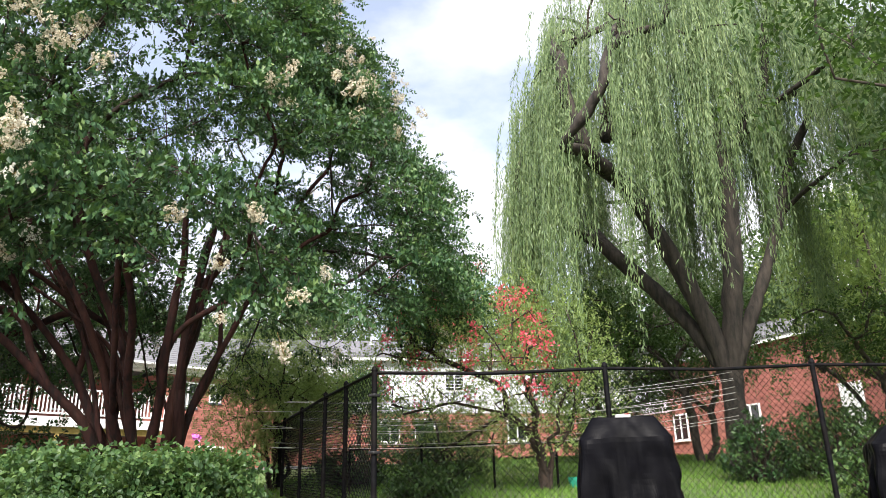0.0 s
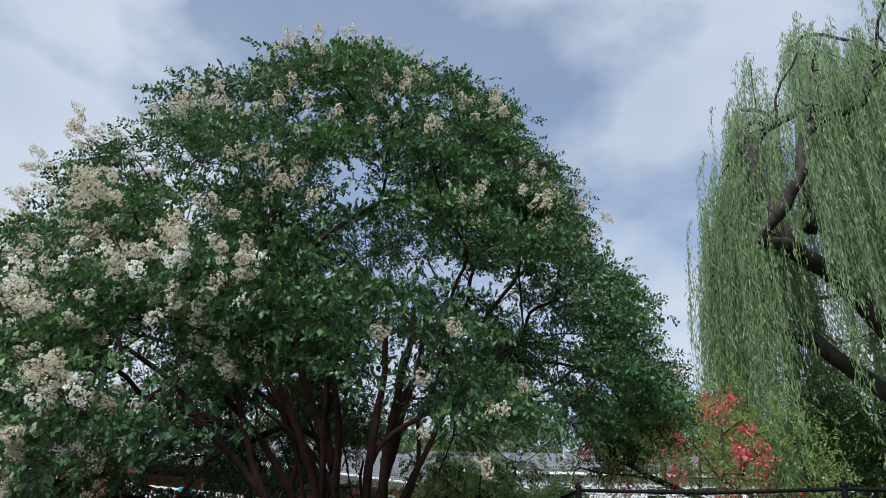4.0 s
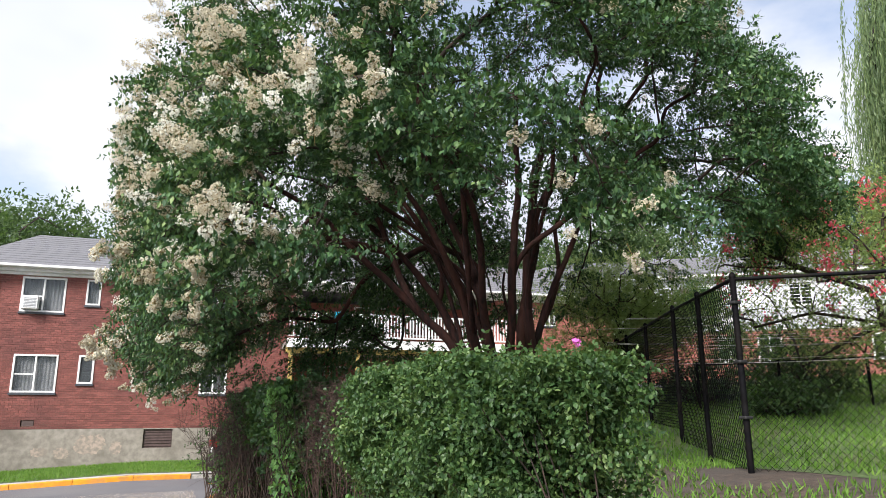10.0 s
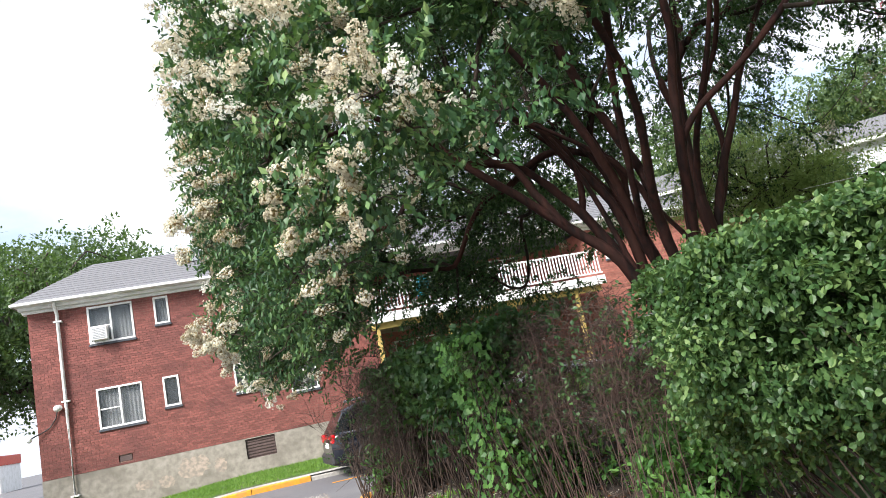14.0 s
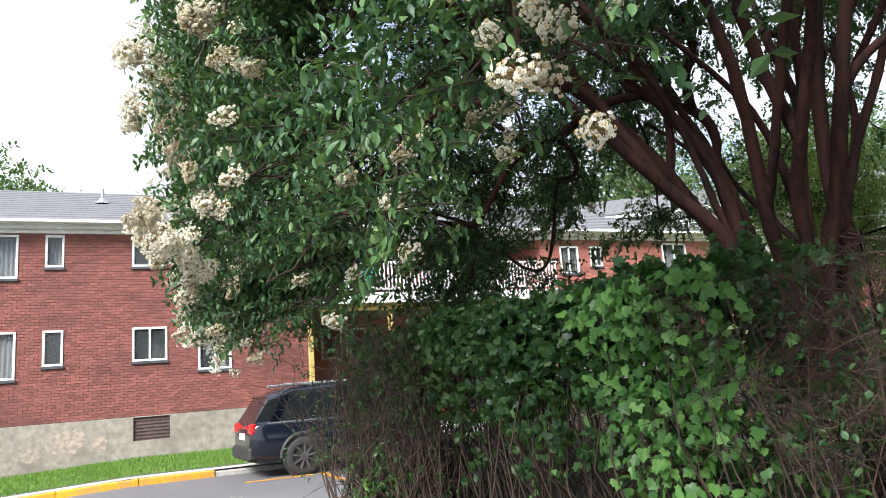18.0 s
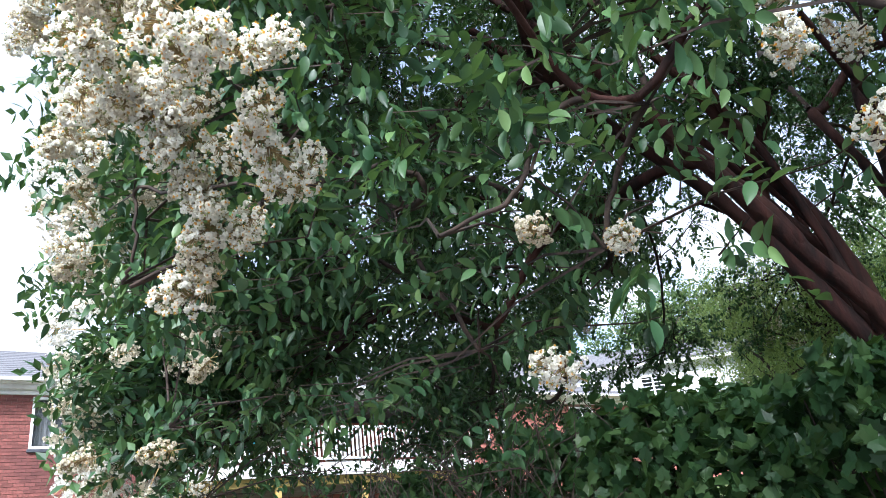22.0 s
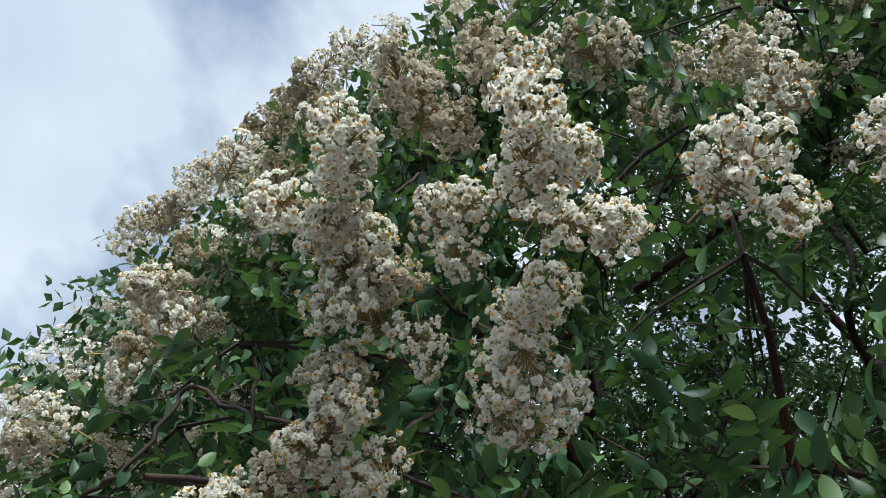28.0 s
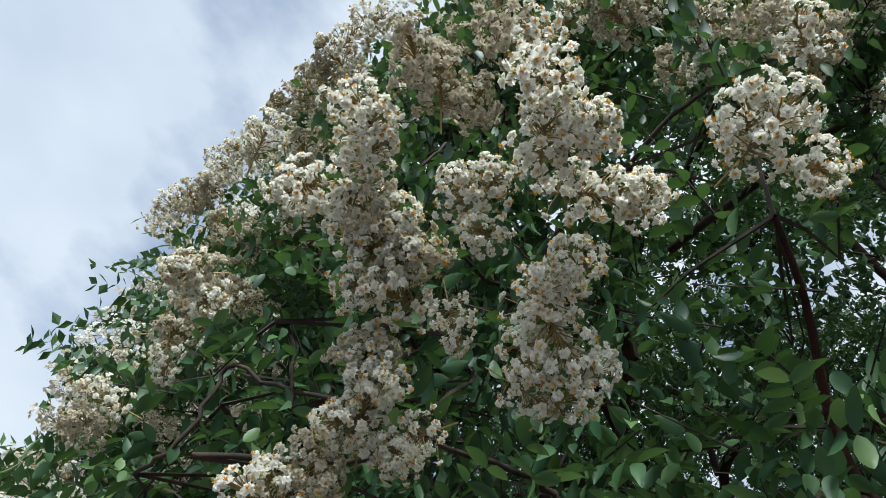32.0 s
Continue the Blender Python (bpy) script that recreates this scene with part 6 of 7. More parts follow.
def chain_mesh(a, b, high, pitch=0.07, wire=0.0027):
    """Woven diamond wire between two posts: upright zigzag wires, each hooked into the next."""
    a, b = np.array(a), np.array(b)
    half = pitch / 2
    n, m = int(np.linalg.norm(b[:2] - a[:2]) / half), int(high / half)
    t = unit(b - a)
    vs, fs, base = [], [], 0
    nrm = np.array([-t[1], t[0], 0])
    i = np.arange(m + 1)
    for k in range(n):
        odd = (i + k) % 2
        p = a + t * ((k + odd) * half)[:, None] + np.array([0, 0, 1.0]) * (i * high / m)[:, None] + nrm * (0.003 * odd)[:, None]
        q = np.stack([p + t * wire, p - t * wire * 0.6 + nrm * wire, p - t * wire * 0.6 - nrm * wire], 1)
        vs.append(q.reshape(-1, 3))
        r = np.arange(m)
        for j in range(3):
            fs.append(np.stack([base + 3 * r + j, base + 3 * r + (j + 1) % 3, base + 3 * r + 3 + (j + 1) % 3, base + 3 * r + 3 + j], 1))
        base += 3 * (m + 1)
    return np.concatenate(vs), np.concatenate(fs)


def fence(label, posts, high, mid_rail=0.0, pitch=0.07, radius=0.03, sag=0.0, tops=None):
    fe = thing("chain_link_fence", label, "fence")
    p3 = [np.array([x, y, float(ground_z(x, y))]) for x, y in posts]
    tp = [(p[2] + high) if tops is None else t for p, t in zip(p3, tops or [0] * len(p3))]
    for p, t in zip(p3, tp):
        v, f = tubes([(np.array([p - [0, 0, 0.25], [p[0], p[1], t]]), radius), (np.array([[p[0], p[1], t], [p[0], p[1], t + 0.03], [p[0], p[1], t + 0.05]]), np.array([radius * 1.25, radius, 0.004]))], 10)
        raw("post", v, f, M_BLACKIRON, fe, smooth=True)
    for (p, t), (q, u) in zip(zip(p3, tp), zip(p3[1:], tp[1:])):
        mid = (np.array([p[0], p[1], t]) + np.array([q[0], q[1], u])) / 2 - [0, 0, sag]
        line = np.array([[p[0], p[1], t - 0.02], mid - [0, 0, 0.02], [q[0], q[1], u - 0.02]])
        v, f = tubes([(line, radius * 0.65)], 8)
        raw("top_rail", v, f, M_BLACKIRON, fe, smooth=True)
        if mid_rail:
            v, f = tubes([(line - [0, 0, mid_rail], radius * 0.5)], 6)
            raw("mid_rail", v, f, M_BLACKIRON, fe, smooth=True)
        h = min(t - p[2], u - q[2]) - 0.05
        a = np.array([p[0], p[1], min(t - 0.03, 9) - h])
        b = np.array([q[0], q[1], a[2]])
        v, f = chain_mesh(a, b, h, pitch)
        v[:, 2] += (u - t) * np.clip(np.linalg.norm(v[:, :2] - p[:2], axis=1) / np.linalg.norm(q[:2] - p[:2]), 0, 1)
        raw("wire_mesh", v, f, M_BLACKIRON, fe, "woven diamond wire")
    return fe


fence("tall black chain-link fence across the sloping yard", FENCE_RIGHT, 1.7, 0.0, 0.07, 0.027, 0.03, [2.56, 2.57, 2.58, 2.62, 2.66, 2.7])
fence("tall black chain-link fence running back beside the tree", FENCE_LEFT, 1.75, 0.0, 0.075, 0.029, 0.0, [2.56, 2.62, 2.68, 2.74, 2.8, 2.86])
fence("low black chain-link fence before the lawn", LOW_FENCE, 0.85, 0.0, 0.1, 0.025)
gate = thing("gate_latch", "grey metal latch on the tall fence post", "latch")
for z in (1.25, 1.75, 2.3):
    boxpart("strap", (5.925, 5.165, z), (6.015, 5.255, z + 0.03), M_PLASTIC, gate, 0.008)
lines = thing("clothes_lines", "white clothes lines strung above the fence", "clothes line")
lr = np.random.default_rng(6)
for k in range(11):
    z = 2.05 + 0.085 * k + lr.normal() * 0.02
    a, b = np.array([8.2 + 0.25 * (k % 4), 10.6 + 0.3 * (k % 3), z + 0.1]), np.array([16.4, 5.9, z + 0.6 + 0.05 * (k % 5)])
    t = np.linspace(0, 1, 14)[:, None]
    v, f = tubes([(a + (b - a) * t - np.array([0, 0, 0.5]) * 4 * t * (1 - t) * lr.uniform(0.3, 0.7), 0.0042)], 4)
    raw("rope", v, f, M_ROPE, lines)

# ---- grills under covers ----


def grill(at, turn, label, wide=0.78, deep=0.55, high=1.12):
    """A barbecue hidden by a loose black cover that falls in folds."""
    g = thing("covered_grill", label, "grill", "covered grills", at)
    g.rotation_euler = (0, 0, turn)
    n, m = 168, 40
    ang = np.linspace(0, 2 * np.pi, n, endpoint=False)
    vs = []
    for j in range(m + 1):
        t = j / m
        # flat top, sloping shoulders, then a skirt that hangs in folds
        z = high * (1 - 0.12 * t / 0.18) if t < 0.18 else high * 0.88 * (1 - (t - 0.18) / 0.82)
        wide_t = 0.6 + 0.3 * min(t / 0.18, 1) + 0.1 * max(0, (t - 0.18) / 0.82)
        skirt = ease(0.2, 0.75, t)
        for a in ang:
            c, s = math.cos(a), math.sin(a)
            r = 1 / (abs(c) ** 9 + abs(s) ** 9) ** (1 / 9)
            u = a * 15 + 1.8 * math.sin(2 * a) + 1.1 * t + 0.7 * math.sin(5 * t + 3 * a)
            saw = abs((u / math.pi) % 2 - 1) * 2 - 1
            fold = 1 + skirt * (0.09 * saw + 0.03 * math.sin(17 * a + 5 * t)) + 0.1 * noise.noise(Vector((c * 5, s * 5, t * 7))) * ease(0.1, 0.3, t)
            vs.append((c * r * wide / 2 * wide_t * fold, s * r * deep / 2 * wide_t * fold, z + 0.012 * noise.noise(Vector((c * 4, s * 4, t * 9))) - 0.02 * skirt * saw * t))
    fs = [[j * n + i, j * n + (i + 1) % n, (j + 1) * n + (i + 1) % n, (j + 1) * n + i] for j in range(m) for i in range(n)]
    me = bpy.data.meshes.new("cover")
    me.from_pydata(vs, [], fs + [list(range(n))[::-1]])
    me.polygons.foreach_set("use_smooth", np.zeros(len(me.polygons), bool))
    me.update()
    mesh_ob("cover", me, M_COVER, g, "creased black vinyl cover")
    boxpart("badge", (-0.05, -deep / 2 * 0.66, high - 0.012), (0.05, -deep / 2 * 0.56, high + 0.01), M_METALGREY, g, 0.004, "small pale badge")
    boxpart("badge_mark", (0.012, -deep / 2 * 0.655, high + 0.004), (0.04, -deep / 2 * 0.57, high + 0.013), M_TAIL, g)
    return g


grill((5.62, 2.24, float(ground_z(5.62, 2.24))), math.radians(-58), "barbecue grill under a creased black cover", 0.66, 0.48, 1.18)
grill((7.15, 0.85, float(ground_z(7.15, 0.85))), math.radians(-70), "second barbecue grill under a black cover", 0.8, 0.6, 0.98)

# ---- cars ----


def car(label, at, turn, paint, length=4.75, tall=1.7, name="suv"):
    """A parked five-door car, nose along +x: lofted body, glass, lamps, bumpers, roof rails, four wheels."""
    c = thing(name, label, "car", at=at)
    c.rotation_euler = (0, 0, turn)
    L, H, W = length, tall, 0.94
    k = L / 4.75
    xs = np.array([-2.37, -2.34, -2.25, -2.05, -1.6, -0.8, 0.2, 0.9, 1.35, 1.9, 2.2, 2.36, 2.38]) * k
    top = np.array([0.78, 0.98, 1.05, 1.06, 1.05, 1.04, 1.03, 1.02, 1.0, 0.94, 0.86, 0.7, 0.6]) * H / 1.7
    low = np.array([0.42, 0.34, 0.3, 0.27, 0.26, 0.25, 0.25, 0.25, 0.25, 0.27, 0.29, 0.36, 0.42])
    half = np.array([0.74, 0.86, 0.91, 0.94, 0.945, 0.95, 0.95, 0.94, 0.93, 0.9, 0.84, 0.72, 0.6])
    vs, ring = [], 10
    for x, t, lo, h in zip(xs, top, low, half):
        prof = [(h * 0.82, lo), (h * 0.97, lo + 0.12), (h, lo + (t - lo) * 0.5), (h * 0.985, t - 0.08), (h * 0.93, t), (-h * 0.93, t), (-h * 0.985, t - 0.08), (-h, lo + (t - lo) * 0.5), (-h * 0.97, lo + 0.12), (-h * 0.82, lo)]
        vs += [(x, y, z) for y, z in prof]
    n = len(xs)
    fs = [[i * ring + j, i * ring + (j + 1) % ring, (i + 1) * ring + (j + 1) % ring, (i + 1) * ring + j] for i in range(n - 1) for j in range(ring)]
    fs += [list(range(ring)), [(n - 1) * ring + j for j in reversed(range(ring))]]
    raw("body", vs, [f for f in fs if len(f) == 4], paint, c, smooth=True)
    for q, x in ((list(range(ring)), 0), ([j for j in reversed(range(ring))], n - 1)):
        me = bpy.data.meshes.new("panel")
        me.from_pydata(vs[x * ring : (x + 1) * ring], [], [q])
        mesh_ob("end_panel", me, paint, c)
    # cabin: pillars and roof in paint, glass slightly inside
    cx = np.array([-2.3, -2.0, -1.5, -0.6, 0.3, 0.85, 1.3]) * k
    cz = np.array([1.02, 1.5, 1.66, 1.7, 1.66, 1.45, 1.02]) * H / 1.7
    ch = np.array([0.84, 0.74, 0.7, 0.69, 0.7, 0.74, 0.86])
    b0 = 1.02 * H / 1.7
    gv, gf = [], []
    for x, z, h in zip(cx, cz, ch):
        gv += [(x, 0.88, b0), (x, h, max(b0, z - 0.05)), (x, h - 0.08, max(b0 + 0.001, z)), (x, -h + 0.08, max(b0 + 0.001, z)), (x, -h, max(b0, z - 0.05)), (x, -0.88, b0)]
    gf = [[i * 6 + j, i * 6 + j + 1, (i + 1) * 6 + j + 1, (i + 1) * 6 + j] for i in range(6) for j in range(5)]
    raw("greenhouse", gv, gf, M_CARGLASS, c, "dark tinted glass", smooth=False)
    rv = [v for x, z, h in list(zip(cx, cz, ch))[1:5] for v in ((x, h + 0.012, z - 0.07), (x, h - 0.07, z + 0.012), (x, -h + 0.07, z + 0.012), (x, -h - 0.012, z - 0.07))]
    raw("roof", rv, [[i * 4 + j, i * 4 + j + 1, (i + 1) * 4 + j + 1, (i + 1) * 4 + j] for i in range(3) for j in range(3)], paint, c, smooth=True)
    for s in (1, -1):
        for x0, x1, z1 in ((-2.02, -1.72, 1.52), (-0.72, -0.6, 1.66), (0.28, 0.42, 1.62)):
            a = [(x0 * k, s * 0.892, b0), (x0 * k + 0.14, s * 0.892, b0), (x1 * k + 0.14, s * 0.735, z1 * H / 1.7), (x1 * k, s * 0.735, z1 * H / 1.7)]
            bm = bmesh.new()
            bm.faces.new([bm.verts.new(p) for p in a])
            bmesh.ops.solidify(bm, geom=bm.faces[:], thickness=0.02)
            part("pillar", bm, paint, c)
        bm = slab(bmesh.new(), (-1.7 * k, s * 0.62 - 0.02, H * 1.0), (0.2 * k, s * 0.62 + 0.02, H * 1.03), 0.01)
        part("roof_rail", bm, M_CHROME, c)
        bm = slab(bmesh.new(), (-2.05 * k, s * 0.895 - 0.012, b0 - 0.012), (1.2 * k, s * 0.895 + 0.012, b0 + 0.014), 0.004)
        part("window_trim", bm, M_CHROME, c)
        part("tail_light", slab(bmesh.new(), (-2.36 * k, min(s * 0.5, s * 0.87), 0.82), (-2.18 * k, max(s * 0.5, s * 0.87), 1.03), 0.03), M_TAIL, c, "red tail light")
        part("headlight", slab(bmesh.new(), (2.2 * k, min(s * 0.45, s * 0.78), 0.68), (2.34 * k, max(s * 0.45, s * 0.78), 0.84), 0.03), M_CHROME, c)
        part("mirror", slab(bmesh.new(), (0.82 * k, min(s * 0.95, s * 1.12), 1.02), (1.0 * k, max(s * 0.95, s * 1.12), 1.18), 0.03), paint, c)
        part("side_cladding", slab(bmesh.new(), (-0.95 * k, min(s * 0.93, s * 0.965), 0.27), (0.95 * k, max(s * 0.93, s * 0.965), 0.45), 0.02), M_PLASTIC, c)
        for xd in (-0.75, 0.2):
            part("door_handle", slab(bmesh.new(), (xd * k, min(s * 0.945, s * 0.972), 0.88), (xd * k + 0.2, max(s * 0.945, s * 0.972), 0.91), 0.006), M_CHROME, c)
        for wx in (-1.38 * k, 1.45 * k):
            wheel = tagged(new("wheel"), "wheel with a dark alloy rim")
            wheel.parent = c
            wheel.location = (wx, s * 0.885, 0.36)
            t = np.linspace(0, 2 * np.pi, 25)
            ringp = lambda r, y: np.stack([r * np.cos(t), 0 * t + y, r * np.sin(t)], 1)
            ys = [(0.235, -0.1), (0.33, -0.115), (0.36, -0.08), (0.365, 0), (0.36, 0.08), (0.33, 0.115), (0.235, 0.1)]
            pts = [ringp(r, y) for r, y in ys]
            vv = np.concatenate(pts)
            ff = [[i * 25 + j, i * 25 + j + 1, (i + 1) * 25 + j + 1, (i + 1) * 25 + j] for i in range(6) for j in range(24)]
            raw("tyre", vv, ff, M_TYRE, wheel, smooth=True)
            bm = bmesh.new()
            for q in range(9):
                m4 = Matrix.Rotation(q * 2 * math.pi / 9, 4, "Y")
                got = bmesh.ops.create_cube(bm, size=1, matrix=m4 @ Matrix.Translation((0, s * 0.09, 0.13)) @ Matrix.Diagonal((0.034, 0.03, 0.22, 1)))
            bmesh.ops.create_cone(bm, cap_ends=True, segments=12, radius1=0.05, radius2=0.05, depth=0.24, matrix=Matrix.Rotation(math.pi / 2, 4, "X"))
            part("rim", bm, M_RIM, wheel)
            # disc in tyre black, added so that the gaps between spokes look dark
            bm = bmesh.new()
            bmesh.ops.create_cone(bm, cap_ends=True, segments=20, radius1=0.235, radius2=0.235, depth=0.02, matrix=Matrix.Rotation(math.pi / 2, 4, "X"))
            part("dark_gap_disc", bm, M_TYRE, wheel)
            arch = [(np.array([[wx + 0.44 * math.cos(a), s * 0.945, 0.36 + 0.44 * math.sin(a)] for a in np.linspace(0.0, math.pi, 12)]), 0.045)]
            v, f = tubes(arch, 6)
            raw("wheel_arch", v, f, M_PLASTIC, c, smooth=True)
            bm = bmesh.new()
            bmesh.ops.create_cone(bm, cap_ends=True, segments=24, radius1=0.42, radius2=0.42, depth=0.02, matrix=Matrix.Translation((wx, s * 0.946, 0.36)) @ Matrix.Rotation(math.pi / 2, 4, "X"))
            part("wheel_well", bm, M_PLASTIC, c)
    part("rear_bumper", slab(bmesh.new(), (-2.42 * k, -0.84, 0.34), (-2.2 * k, 0.84, 0.6), 0.05), M_PLASTIC, c, "black plastic bumper")
    part("front_bumper", slab(bmesh.new(), (2.2 * k, -0.78, 0.34), (2.42 * k, 0.78, 0.56), 0.05), M_PLASTIC, c)
    part("tail_bar", slab(bmesh.new(), (-2.375 * k, -0.5, 0.93), (-2.33 * k, 0.5, 0.98), 0.01), M_TAIL, c)
    part("number_plate", slab(bmesh.new(), (-2.375 * k, -0.26, 0.72), (-2.362 * k, 0.26, 0.85), 0.004), M_WHITE, c, "plain pale plate")
    return c


car("dark blue five-door car parked on the drive", (4.42, 20.45, -0.33), 0.05, M_CAR)
car("silver car parked beside the dark one", (7.6, 17.6, -0.31), 0.05, M_SILVER, 4.5, 1.5, "parked_car")
for k, (x, y, p, lb) in enumerate(((-13.5, 43.5, M_CAR, "dark car parked on the far street"), (-17.5, 47, M_SILVER, "pale car parked on the far street"), (-20.5, 52, M_SILVER, "white van-like car on the far street"))):
    car(lb, (x, y, float(ground_z(x, y))), 0.5, p, 4.6, 1.55, "street_car")
# stands in for another car's dark rear and orange plate; the post is added
sign = thing("orange_plate_board", "dark board with an orange stripe on an added post, for a car's orange plate", "sign")
v, f = tubes([(np.array([[3.55, 17.3, -0.4], [3.55, 17.3, 0.75]]), 0.025)], 6)
raw("post", v, f, M_METALGREY, sign)
boxpart("board", (3.42, 17.25, 0.35), (3.7, 17.28, 0.75), M_PLASTIC, sign, 0.01)
boxpart("stripe", (3.44, 17.244, 0.52), (3.68, 17.249, 0.62), M_ORANGE, sign)
for k in range(3):
    ln = boxpart("bay_line", (3.3 + 2.6 * k, 15.4, -0.296), (3.42 + 2.6 * k, 19.3, -0.29), M_YELLOW, None)
    tagged(ln, "faded yellow parking bay line on the asphalt", "road marking", kind="structure")
tagged(boxpart("bay_line", (1.95, 19.2, -0.312), (3.2, 19.32, -0.306), M_YELLOW, None), "faded yellow line by the kerb end", "road marking", kind="structure")

# ---- the house with white siding ----


def placed(ob, x, y, turn):
    """Turns and sets a thing that was built facing -y at the origin."""
    ob.matrix_basis = Matrix.Translation((x, y, 0)) @ Matrix.Rotation(turn, 4, "Z")
    return ob


def house_window(parent, x0, x1, z0, z1, panes=2):
    w = tagged(new("window"), "white-framed window")
    w.parent = parent
    bm = bmesh.new()
    for a, b in (((x0, z0), (x1, z0 + 0.07)), ((x0, z1 - 0.07), (x1, z1)), ((x0, z0 + 0.07), (x0 + 0.07, z1 - 0.07)), ((x1 - 0.07, z0 + 0.07), (x1, z1 - 0.07)), (((x0 + x1) / 2 - 0.03, z0 + 0.07), ((x0 + x1) / 2 + 0.03, z1 - 0.07))):
        slab(bm, (a[0], -0.08, a[1]), (b[0], 0.03, b[1]), 0.005)
    part("frame", bm, M_WHITE, w)
    boxpart("pane", (x0 + 0.07, -0.03, z0 + 0.07), (x1 - 0.07, -0.022, z1 - 0.07), M_CARGLASS, w)
    boxpart("sill", (x0 - 0.05, -0.12, z0 - 0.06), (x1 + 0.05, 0.0, z0), M_WHITE, w, 0.008)


def courses(parent, x0, x1, z0, z1, holes=(), y=0.0):
    bm = bmesh.new()
    z = z0
    while z < z1 - 0.07:
        cut = sorted([(h[0], h[1]) for h in holes if z + 0.06 > h[2] and z < h[3]])
        a = x0
        for c in cut + [(x1, x1)]:
            if c[0] > a + 0.02:
                slab(bm, (a, y - 0.012, z), (c[0], y + 0.02, z + 0.062))
            a = c[1]
        z += 0.075
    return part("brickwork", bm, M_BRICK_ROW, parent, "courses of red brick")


WB = 2.3
house = thing("white_sided_house", "two-storey house with white siding over red brick", "house")
for z0, z1, mt, nm in ((WB - 1.2, 4.95, M_MORTAR, "lower_wall"), (4.95, 7.55, M_SIDING, "upper_wall")):
    boxpart(nm, (-6, 0.0, z0), (26, 9, z1), mt, house)
for k in range(17):
    bm = bmesh.new()
    got = slab(bm, (-6.02, -0.035, 4.97 + k * 0.152), (26, 0.01, 4.97 + k * 0.152 + 0.15), 0)
    for v in bm.verts:
        if v.co.y < -0.02 and v.co.z > 4.97 + k * 0.152 + 0.1:
            v.co.y += 0.022
    part("siding_board", bm, M_SIDING, house)
hw = [(3.35, 4.3, 3.6, 4.7), (5.0, 6.0, 3.6, 4.7), (9.6, 10.6, 3.6, 4.7), (13.5, 14.5, 3.6, 4.7)]
courses(house, -6, 26, WB - 1.0, 4.94, hw)
for h in hw + [(-0.3, 0.7, 5.9, 7.1), (2.2, 3.2, 6.0, 7.1), (6.5, 7.5, 6.0, 7.1), (11, 12, 6.0, 7.1)]:
    house_window(house, *h)
boxpart("fascia", (-6.4, -0.45, 7.42), (26.4, -0.32, 7.66), M_WHITE, house, 0.01)
boxpart("soffit", (-6.4, -0.318, 7.45), (26.4, 0.1, 7.56), M_WHITE, house)
roof("roof", -6.4, 26.4, -0.5, 9.4, 7.66, 9.35, 2.0, M_ROOF, house)
v, f = tubes([(np.array([[3.2, 3.0, 8.6], [3.2, 3.0, 9.3]]), 0.06), (np.array([[3.2, 3.0, 8.75], [3.2, 3.0, 8.85], [3.2, 3.0, 9.0]]), [0.25, 0.15, 0.07])], 10)
raw("roof_vent", v, f, M_METALGREY, house, smooth=True)
placed(house, 21.2, 28.0, math.radians(-34))

far_house = thing("brick_house", "red brick house with white windows behind the willow", "house")
boxpart("wall", (-14, 0.02, 1.0), (16, 9, 7.4), M_MORTAR, far_house)
fw = [(5.6, 6.9, 4.3, 5.5), (2.9, 4.2, 4.0, 5.3), (-4.6, -3.5, 3.5, 4.8), (-9, -8, 3.5, 4.8), (10, 11.3, 4.3, 5.5)]
fdoor = (0.4, 1.5, 2.9, 5.1)
courses(far_house, -14, 16, 1.2, 7.38, fw + [fdoor])
for h in fw:
    house_window(far_house, *h)
d = tagged(new("door"), "white panelled door")
d.parent = far_house
boxpart("leaf", (fdoor[0] + 0.06, -0.03, fdoor[2]), (fdoor[1] - 0.06, 0.018, fdoor[3] - 0.06), M_WHITE, d, 0.01)
boxpart("frame", (fdoor[0], -0.05, fdoor[3] - 0.06), (fdoor[1], 0.018, fdoor[3]), M_WHITE, d)
for q in range(4):
    boxpart("panel", (fdoor[0] + 0.15 + 0.42 * (q % 2), -0.045, fdoor[2] + 0.2 + 1.0 * (q // 2)), (fdoor[0] + 0.48 + 0.42 * (q % 2), -0.028, fdoor[2] + 0.95 + 1.0 * (q // 2)), M_WHITE, d, 0.01)
boxpart("steps", (4.0, -2.2, 2.0), (9.0, -0.02, 3.05), M_CONCRETE, far_house, 0.03, "grey concrete landing")
for k in range(9):
    v, f = tubes([(np.array([[4.1 + k * 0.2, -2.15, 3.05], [4.1 + k * 0.2, -2.15, 3.9]]), 0.02)], 5)
    raw("rail_bar", v, f, M_BLACKIRON, far_house)
boxpart("handrail", (4.05, -2.18, 3.9), (5.8, -2.12, 3.95), M_BLACKIRON, far_house)
boxpart("fascia", (-14.3, -0.4, 7.3), (16.3, -0.3, 7.55), M_WHITE, far_house)
roof("roof", -14.4, 16.4, -0.45, 9.4, 7.55, 9.4, 2.0, M_ROOF, far_house)
placed(far_house, 33.2, 9.0, math.radians(-110))
shop = thing("red_shop", "low red and white shop across the far street", "shop")
boxpart("wall", (-58, 124, -2), (-36, 134, 3.2), M_WHITE, shop)
boxpart("sign_band", (-58.2, 123.8, 3.2), (-35.8, 134, 4.6), M_REDSHOP, shop, 0.03, "plain red band")
boxpart("shop_glass", (-57, 123.9, 0.0), (-37, 123.98, 2.4), M_CARGLASS, shop)
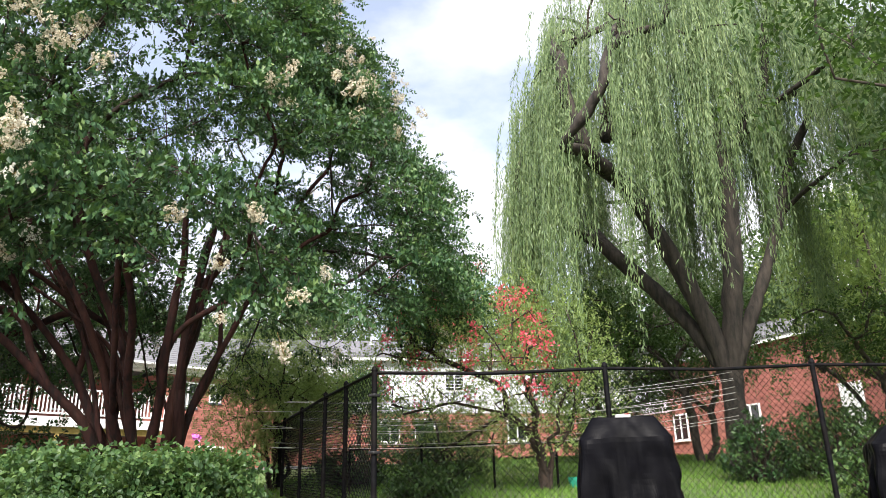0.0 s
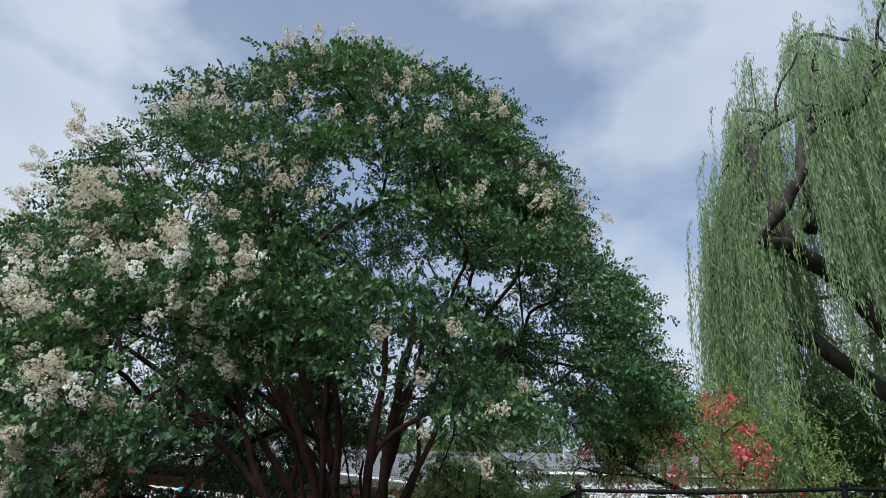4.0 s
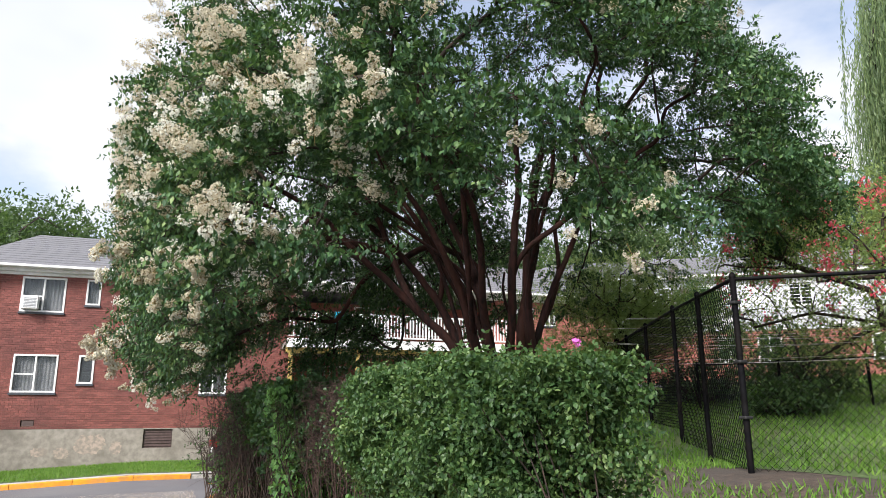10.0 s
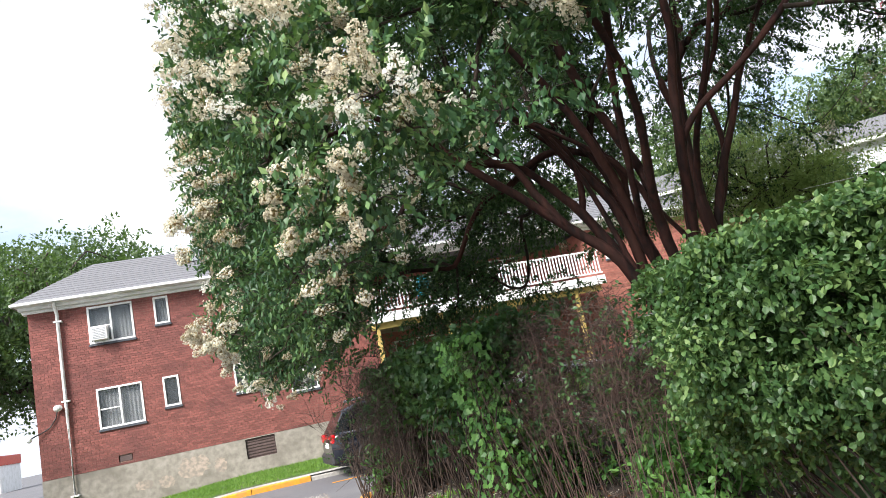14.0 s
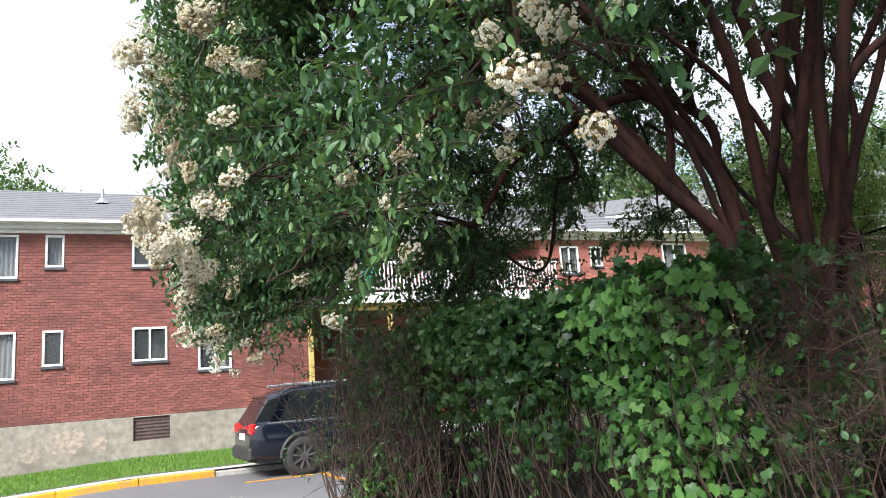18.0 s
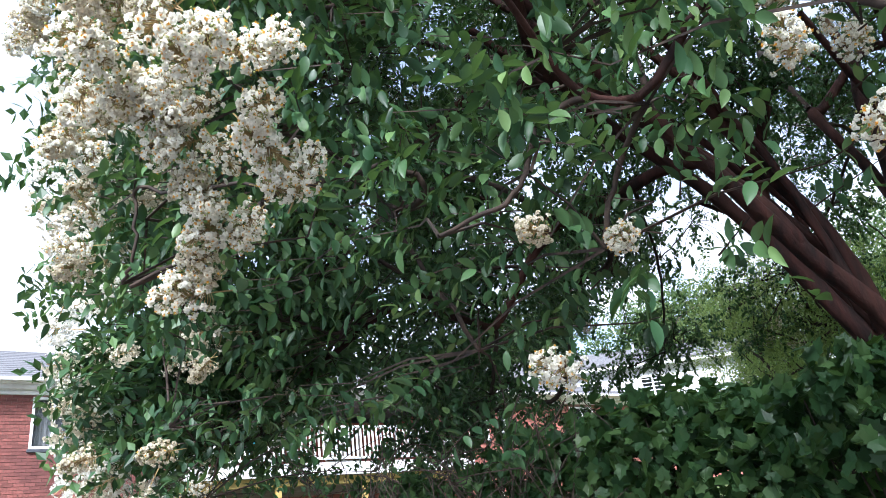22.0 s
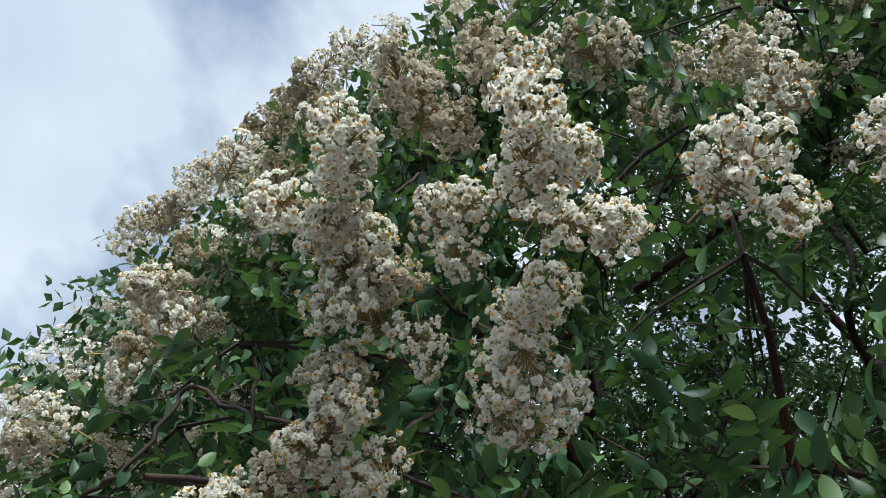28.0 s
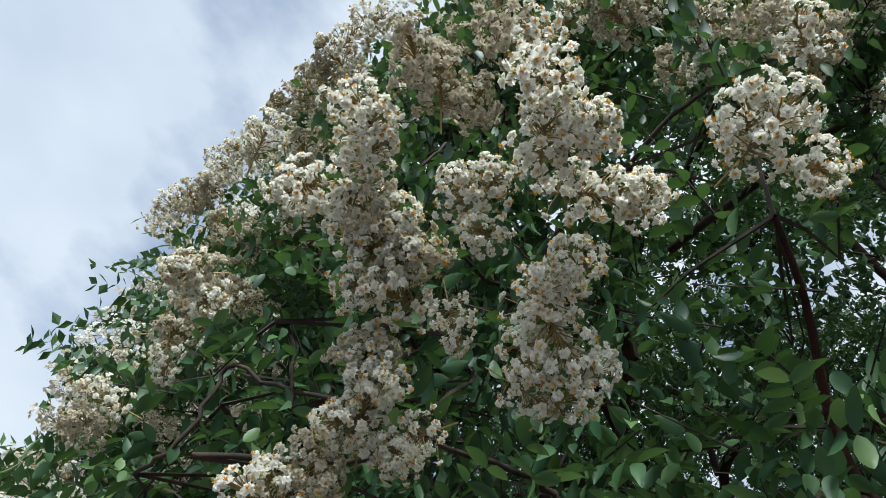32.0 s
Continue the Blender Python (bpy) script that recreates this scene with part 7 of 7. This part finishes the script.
hill = ground_sheet("far_street", np.arange(-60, -9, 3.0), np.arange(30, 75, 3.0), M_PATH, "pale paved street beyond the building", "pavement", lambda x, y: (np.abs(y - 40 - 0.25 * (x + 20)) < 2), 0.02)

# ---- shrubs on the lawn, grass, litter ----


def round_bush(label, centre, size, count, seed, mt=M_HEDGE):
    rng = np.random.default_rng(seed)
    b = thing("bush", label, "shrub", "bushes on the lawn")
    g = float(ground_z(centre[0], centre[1]))
    d = rand_dirs(rng, count) * (1 - 0.25 * np.abs(rng.normal(size=(count, 1))) * 0.7)
    lump = 1 + 0.12 * np.sin(5 * d[:, :1] + 3 * d[:, 1:2]) + 0.1 * np.sin(7 * d[:, 2:3] + 2)
    at = np.array([centre[0], centre[1], g + size[2] * 0.45]) + d * lump * np.array(size) * [1, 1, 0.55]
    at = at[at[:, 2] > g + 0.03]
    v, f = sprigs(rng, at, d[: len(at)] + rng.normal(size=at.shape) * 0.5, 6, 0.2, 0.09, 0.055, DIAMOND)
    raw("foliage", v, f, mt, b)
    lines = [(np.array([[centre[0] + rng.normal() * 0.08, centre[1] + rng.normal() * 0.08, g - 0.05], p]), np.array([0.02, 0.006])) for p in at[:60]]
    v, f = tubes(lines, 4)
    raw("twig_net", v, f, M_TWIG, b)


for k, (c, s, n) in enumerate((((11.4, 12.4), (0.8, 0.8, 0.8), 500), ((13.6, 11.6), (1.1, 1.0, 1.1), 700), ((10.6, 9.3), (0.65, 0.6, 0.55), 420), ((15.4, 5.2), (0.6, 0.6, 1.2), 450), ((16.3, 4.2), (1.0, 0.9, 1.4), 600), ((18.2, 4.4), (1.1, 1.0, 1.2), 500), ((15.2, 14.4), (1.4, 1.2, 1.7), 700), ((20.5, 12), (1.4, 1.4, 1.8), 600), ((12.9, 2.4), (0.8, 0.8, 1.0), 420))):
    round_bush("leafy green bush behind the black fence", c, s, n, 100 + k, M_HEDGE if k % 3 else M_DHEDGE)
cone = leafy_tree("conifer", "narrow green conifer beside the fence", (15.06, 16.65), 3.0, 0.75, 70, 26, M_DHEDGE, 0.07, 0.04, 64, M_WBARK, 0.08, stems=1, girth=0.008, clump=0.22)
bucket = thing("green_tub", "green plastic tub under the red-flowering tree", "tub")
bm = bmesh.new()
bmesh.ops.create_cone(bm, cap_ends=True, segments=18, radius1=0.14, radius2=0.18, depth=0.2, matrix=Matrix.Translation((13.3, 7.9, float(ground_z(13.3, 7.9)) + 0.09)))
part("tub", bm, M_GREENP, bucket)
cloth = thing("turquoise_towel", "turquoise towel hung over the balcony rail", "towel")
bm = slab(bmesh.new(), (6.3, 25.6, 4.35), (6.75, 25.66, 5.02), 0.02)
part("cloth", bm, M_TURQ, cloth)


def blades(name, label, xs, ys, n, seed, keep, long=0.09):
    rng = np.random.default_rng(seed)
    x, y = rng.uniform(*xs, n), rng.uniform(*ys, n)
    ok = keep(x, y)
    x, y = x[ok], y[ok]
    at = np.stack([x, y, ground_z(x, y) - 0.005], 1)
    up = np.stack([rng.normal(size=len(x)) * 0.5, rng.normal(size=len(x)) * 0.5, np.ones(len(x))], 1)
    v, f = leaves(rng, at, up, rand_dirs(rng, len(x)), long * rng.uniform(0.6, 1.3, len(x)), long * 0.16, NARROW)
    return tagged(raw(name, v, f, M_GRASS), label, "grass", kind="stuff")


lawn_grass = blades("grass", "short green grass of the lawn", (6.6, 22), (-3, 16), 60000, 1, lambda x, y: (lot_side(x, y) < 0.4) & (x > 6.6), 0.11)
yard_grass = blades("grass", "patchy grass and weeds beside the hedge", (4.3, 6.7), (0, 13), 14000, 2, lambda x, y: (lot_side(x, y) < 0.3) & (np.sin(3 * x + y) + np.sin(2.3 * y) > -0.3), 0.09)
bed_grass = blades("grass", "tufts of grass along the kerb", (1.8, 3.3), (3.5, 12.6), 9000, 3, lambda x, y: (x > kerb_x(y) + 0.2) & (np.sin(4.1 * y) + np.sin(9 * y + 3 * x) > 0.75), 0.1)
verge_grass = blades("grass", "grass strip at the foot of the building", (-11, 5), (21.9, 26.95), 42000, 4, lambda x, y: x < 9, 0.09)
verge_grass.location.z = 0.13


def litter(name, label, n, seed, mt, xs, ys, ln, keep):
    rng = np.random.default_rng(seed)
    x, y = rng.uniform(*xs, n), rng.uniform(*ys, n)
    ok = keep(x, y, rng.random(n))
    x, y = x[ok], y[ok]
    at = np.stack([x, y, ground_z(x, y) + 0.012], 1)
    al = np.stack([rng.normal(size=len(x)), rng.normal(size=len(x)), rng.normal(size=len(x)) * 0.12], 1)
    v, f = leaves(rng, at, al, np.array([0, 0, 1.0]) + rng.normal(size=at.shape) * 0.25, ln * rng.uniform(0.6, 1.3, len(x)), ln * rng.uniform(0.5, 0.9, len(x)), (PETALS, PETAL_F))
    return tagged(raw(name, v, f, mt), label, "litter", kind="stuff")


litter("fallen_petals", "white petals fallen on the soil bed", 16000, 11, M_LITTER, (1.6, 5), (3, 13), 0.022, lambda x, y, r: (x > kerb_x(y) + 0.15) & (r < 0.8))
litter("fallen_petals", "white petals fallen on the asphalt", 46000, 12, M_LITTER, (-2.5, 3), (3.5, 17), 0.021, lambda x, y, r: (x < kerb_x(y) - 0.02) & (r < np.exp(-(kerb_x(y) - x) / 1.9)))
litter("dead_leaves", "dry brown leaves on the soil bed", 2200, 13, M_DEADLEAF, (1.7, 5), (3, 13), 0.05, lambda x, y, r: (x > kerb_x(y) + 0.12))
pud = np.array([(-3.3 + (1.5 + 0.3 * math.sin(3 * a) + 0.15 * math.sin(7 * a)) * math.cos(a), 12.6 + (1.7 + 0.4 * math.sin(2 * a + 1)) * math.sin(a)) for a in np.linspace(0, 2 * np.pi, 60, endpoint=False)])
pz = max(float(ground_z(x, y)) for x, y in pud) + 0.006
me = bpy.data.meshes.new("puddle")
me.from_pydata([(x, y, pz) for x, y in pud] + [(-3.3, 12.6, pz)], [], [[i, (i + 1) % 60, 60] for i in range(60)])
me.update()
tagged(mesh_ob("puddle", me, M_WATER), "shallow puddle on the asphalt", "puddle", kind="structure")
man = thing("drain_cover", "small dark iron drain cover in the asphalt", "drain cover")
boxpart("grate", (0.35, 13.2, float(ground_z(0.6, 13.3)) - 0.02), (0.75, 13.45, float(ground_z(0.6, 13.3)) + 0.008), M_BLACKIRON, man, 0.004)

# ---- brickwork of the nearest wall ----
brick_wall("brickwork", WX0, WX1, WZ0, WZ1, FY, holes, wall, (-1.5, 2.9, 1.0, 2.0))
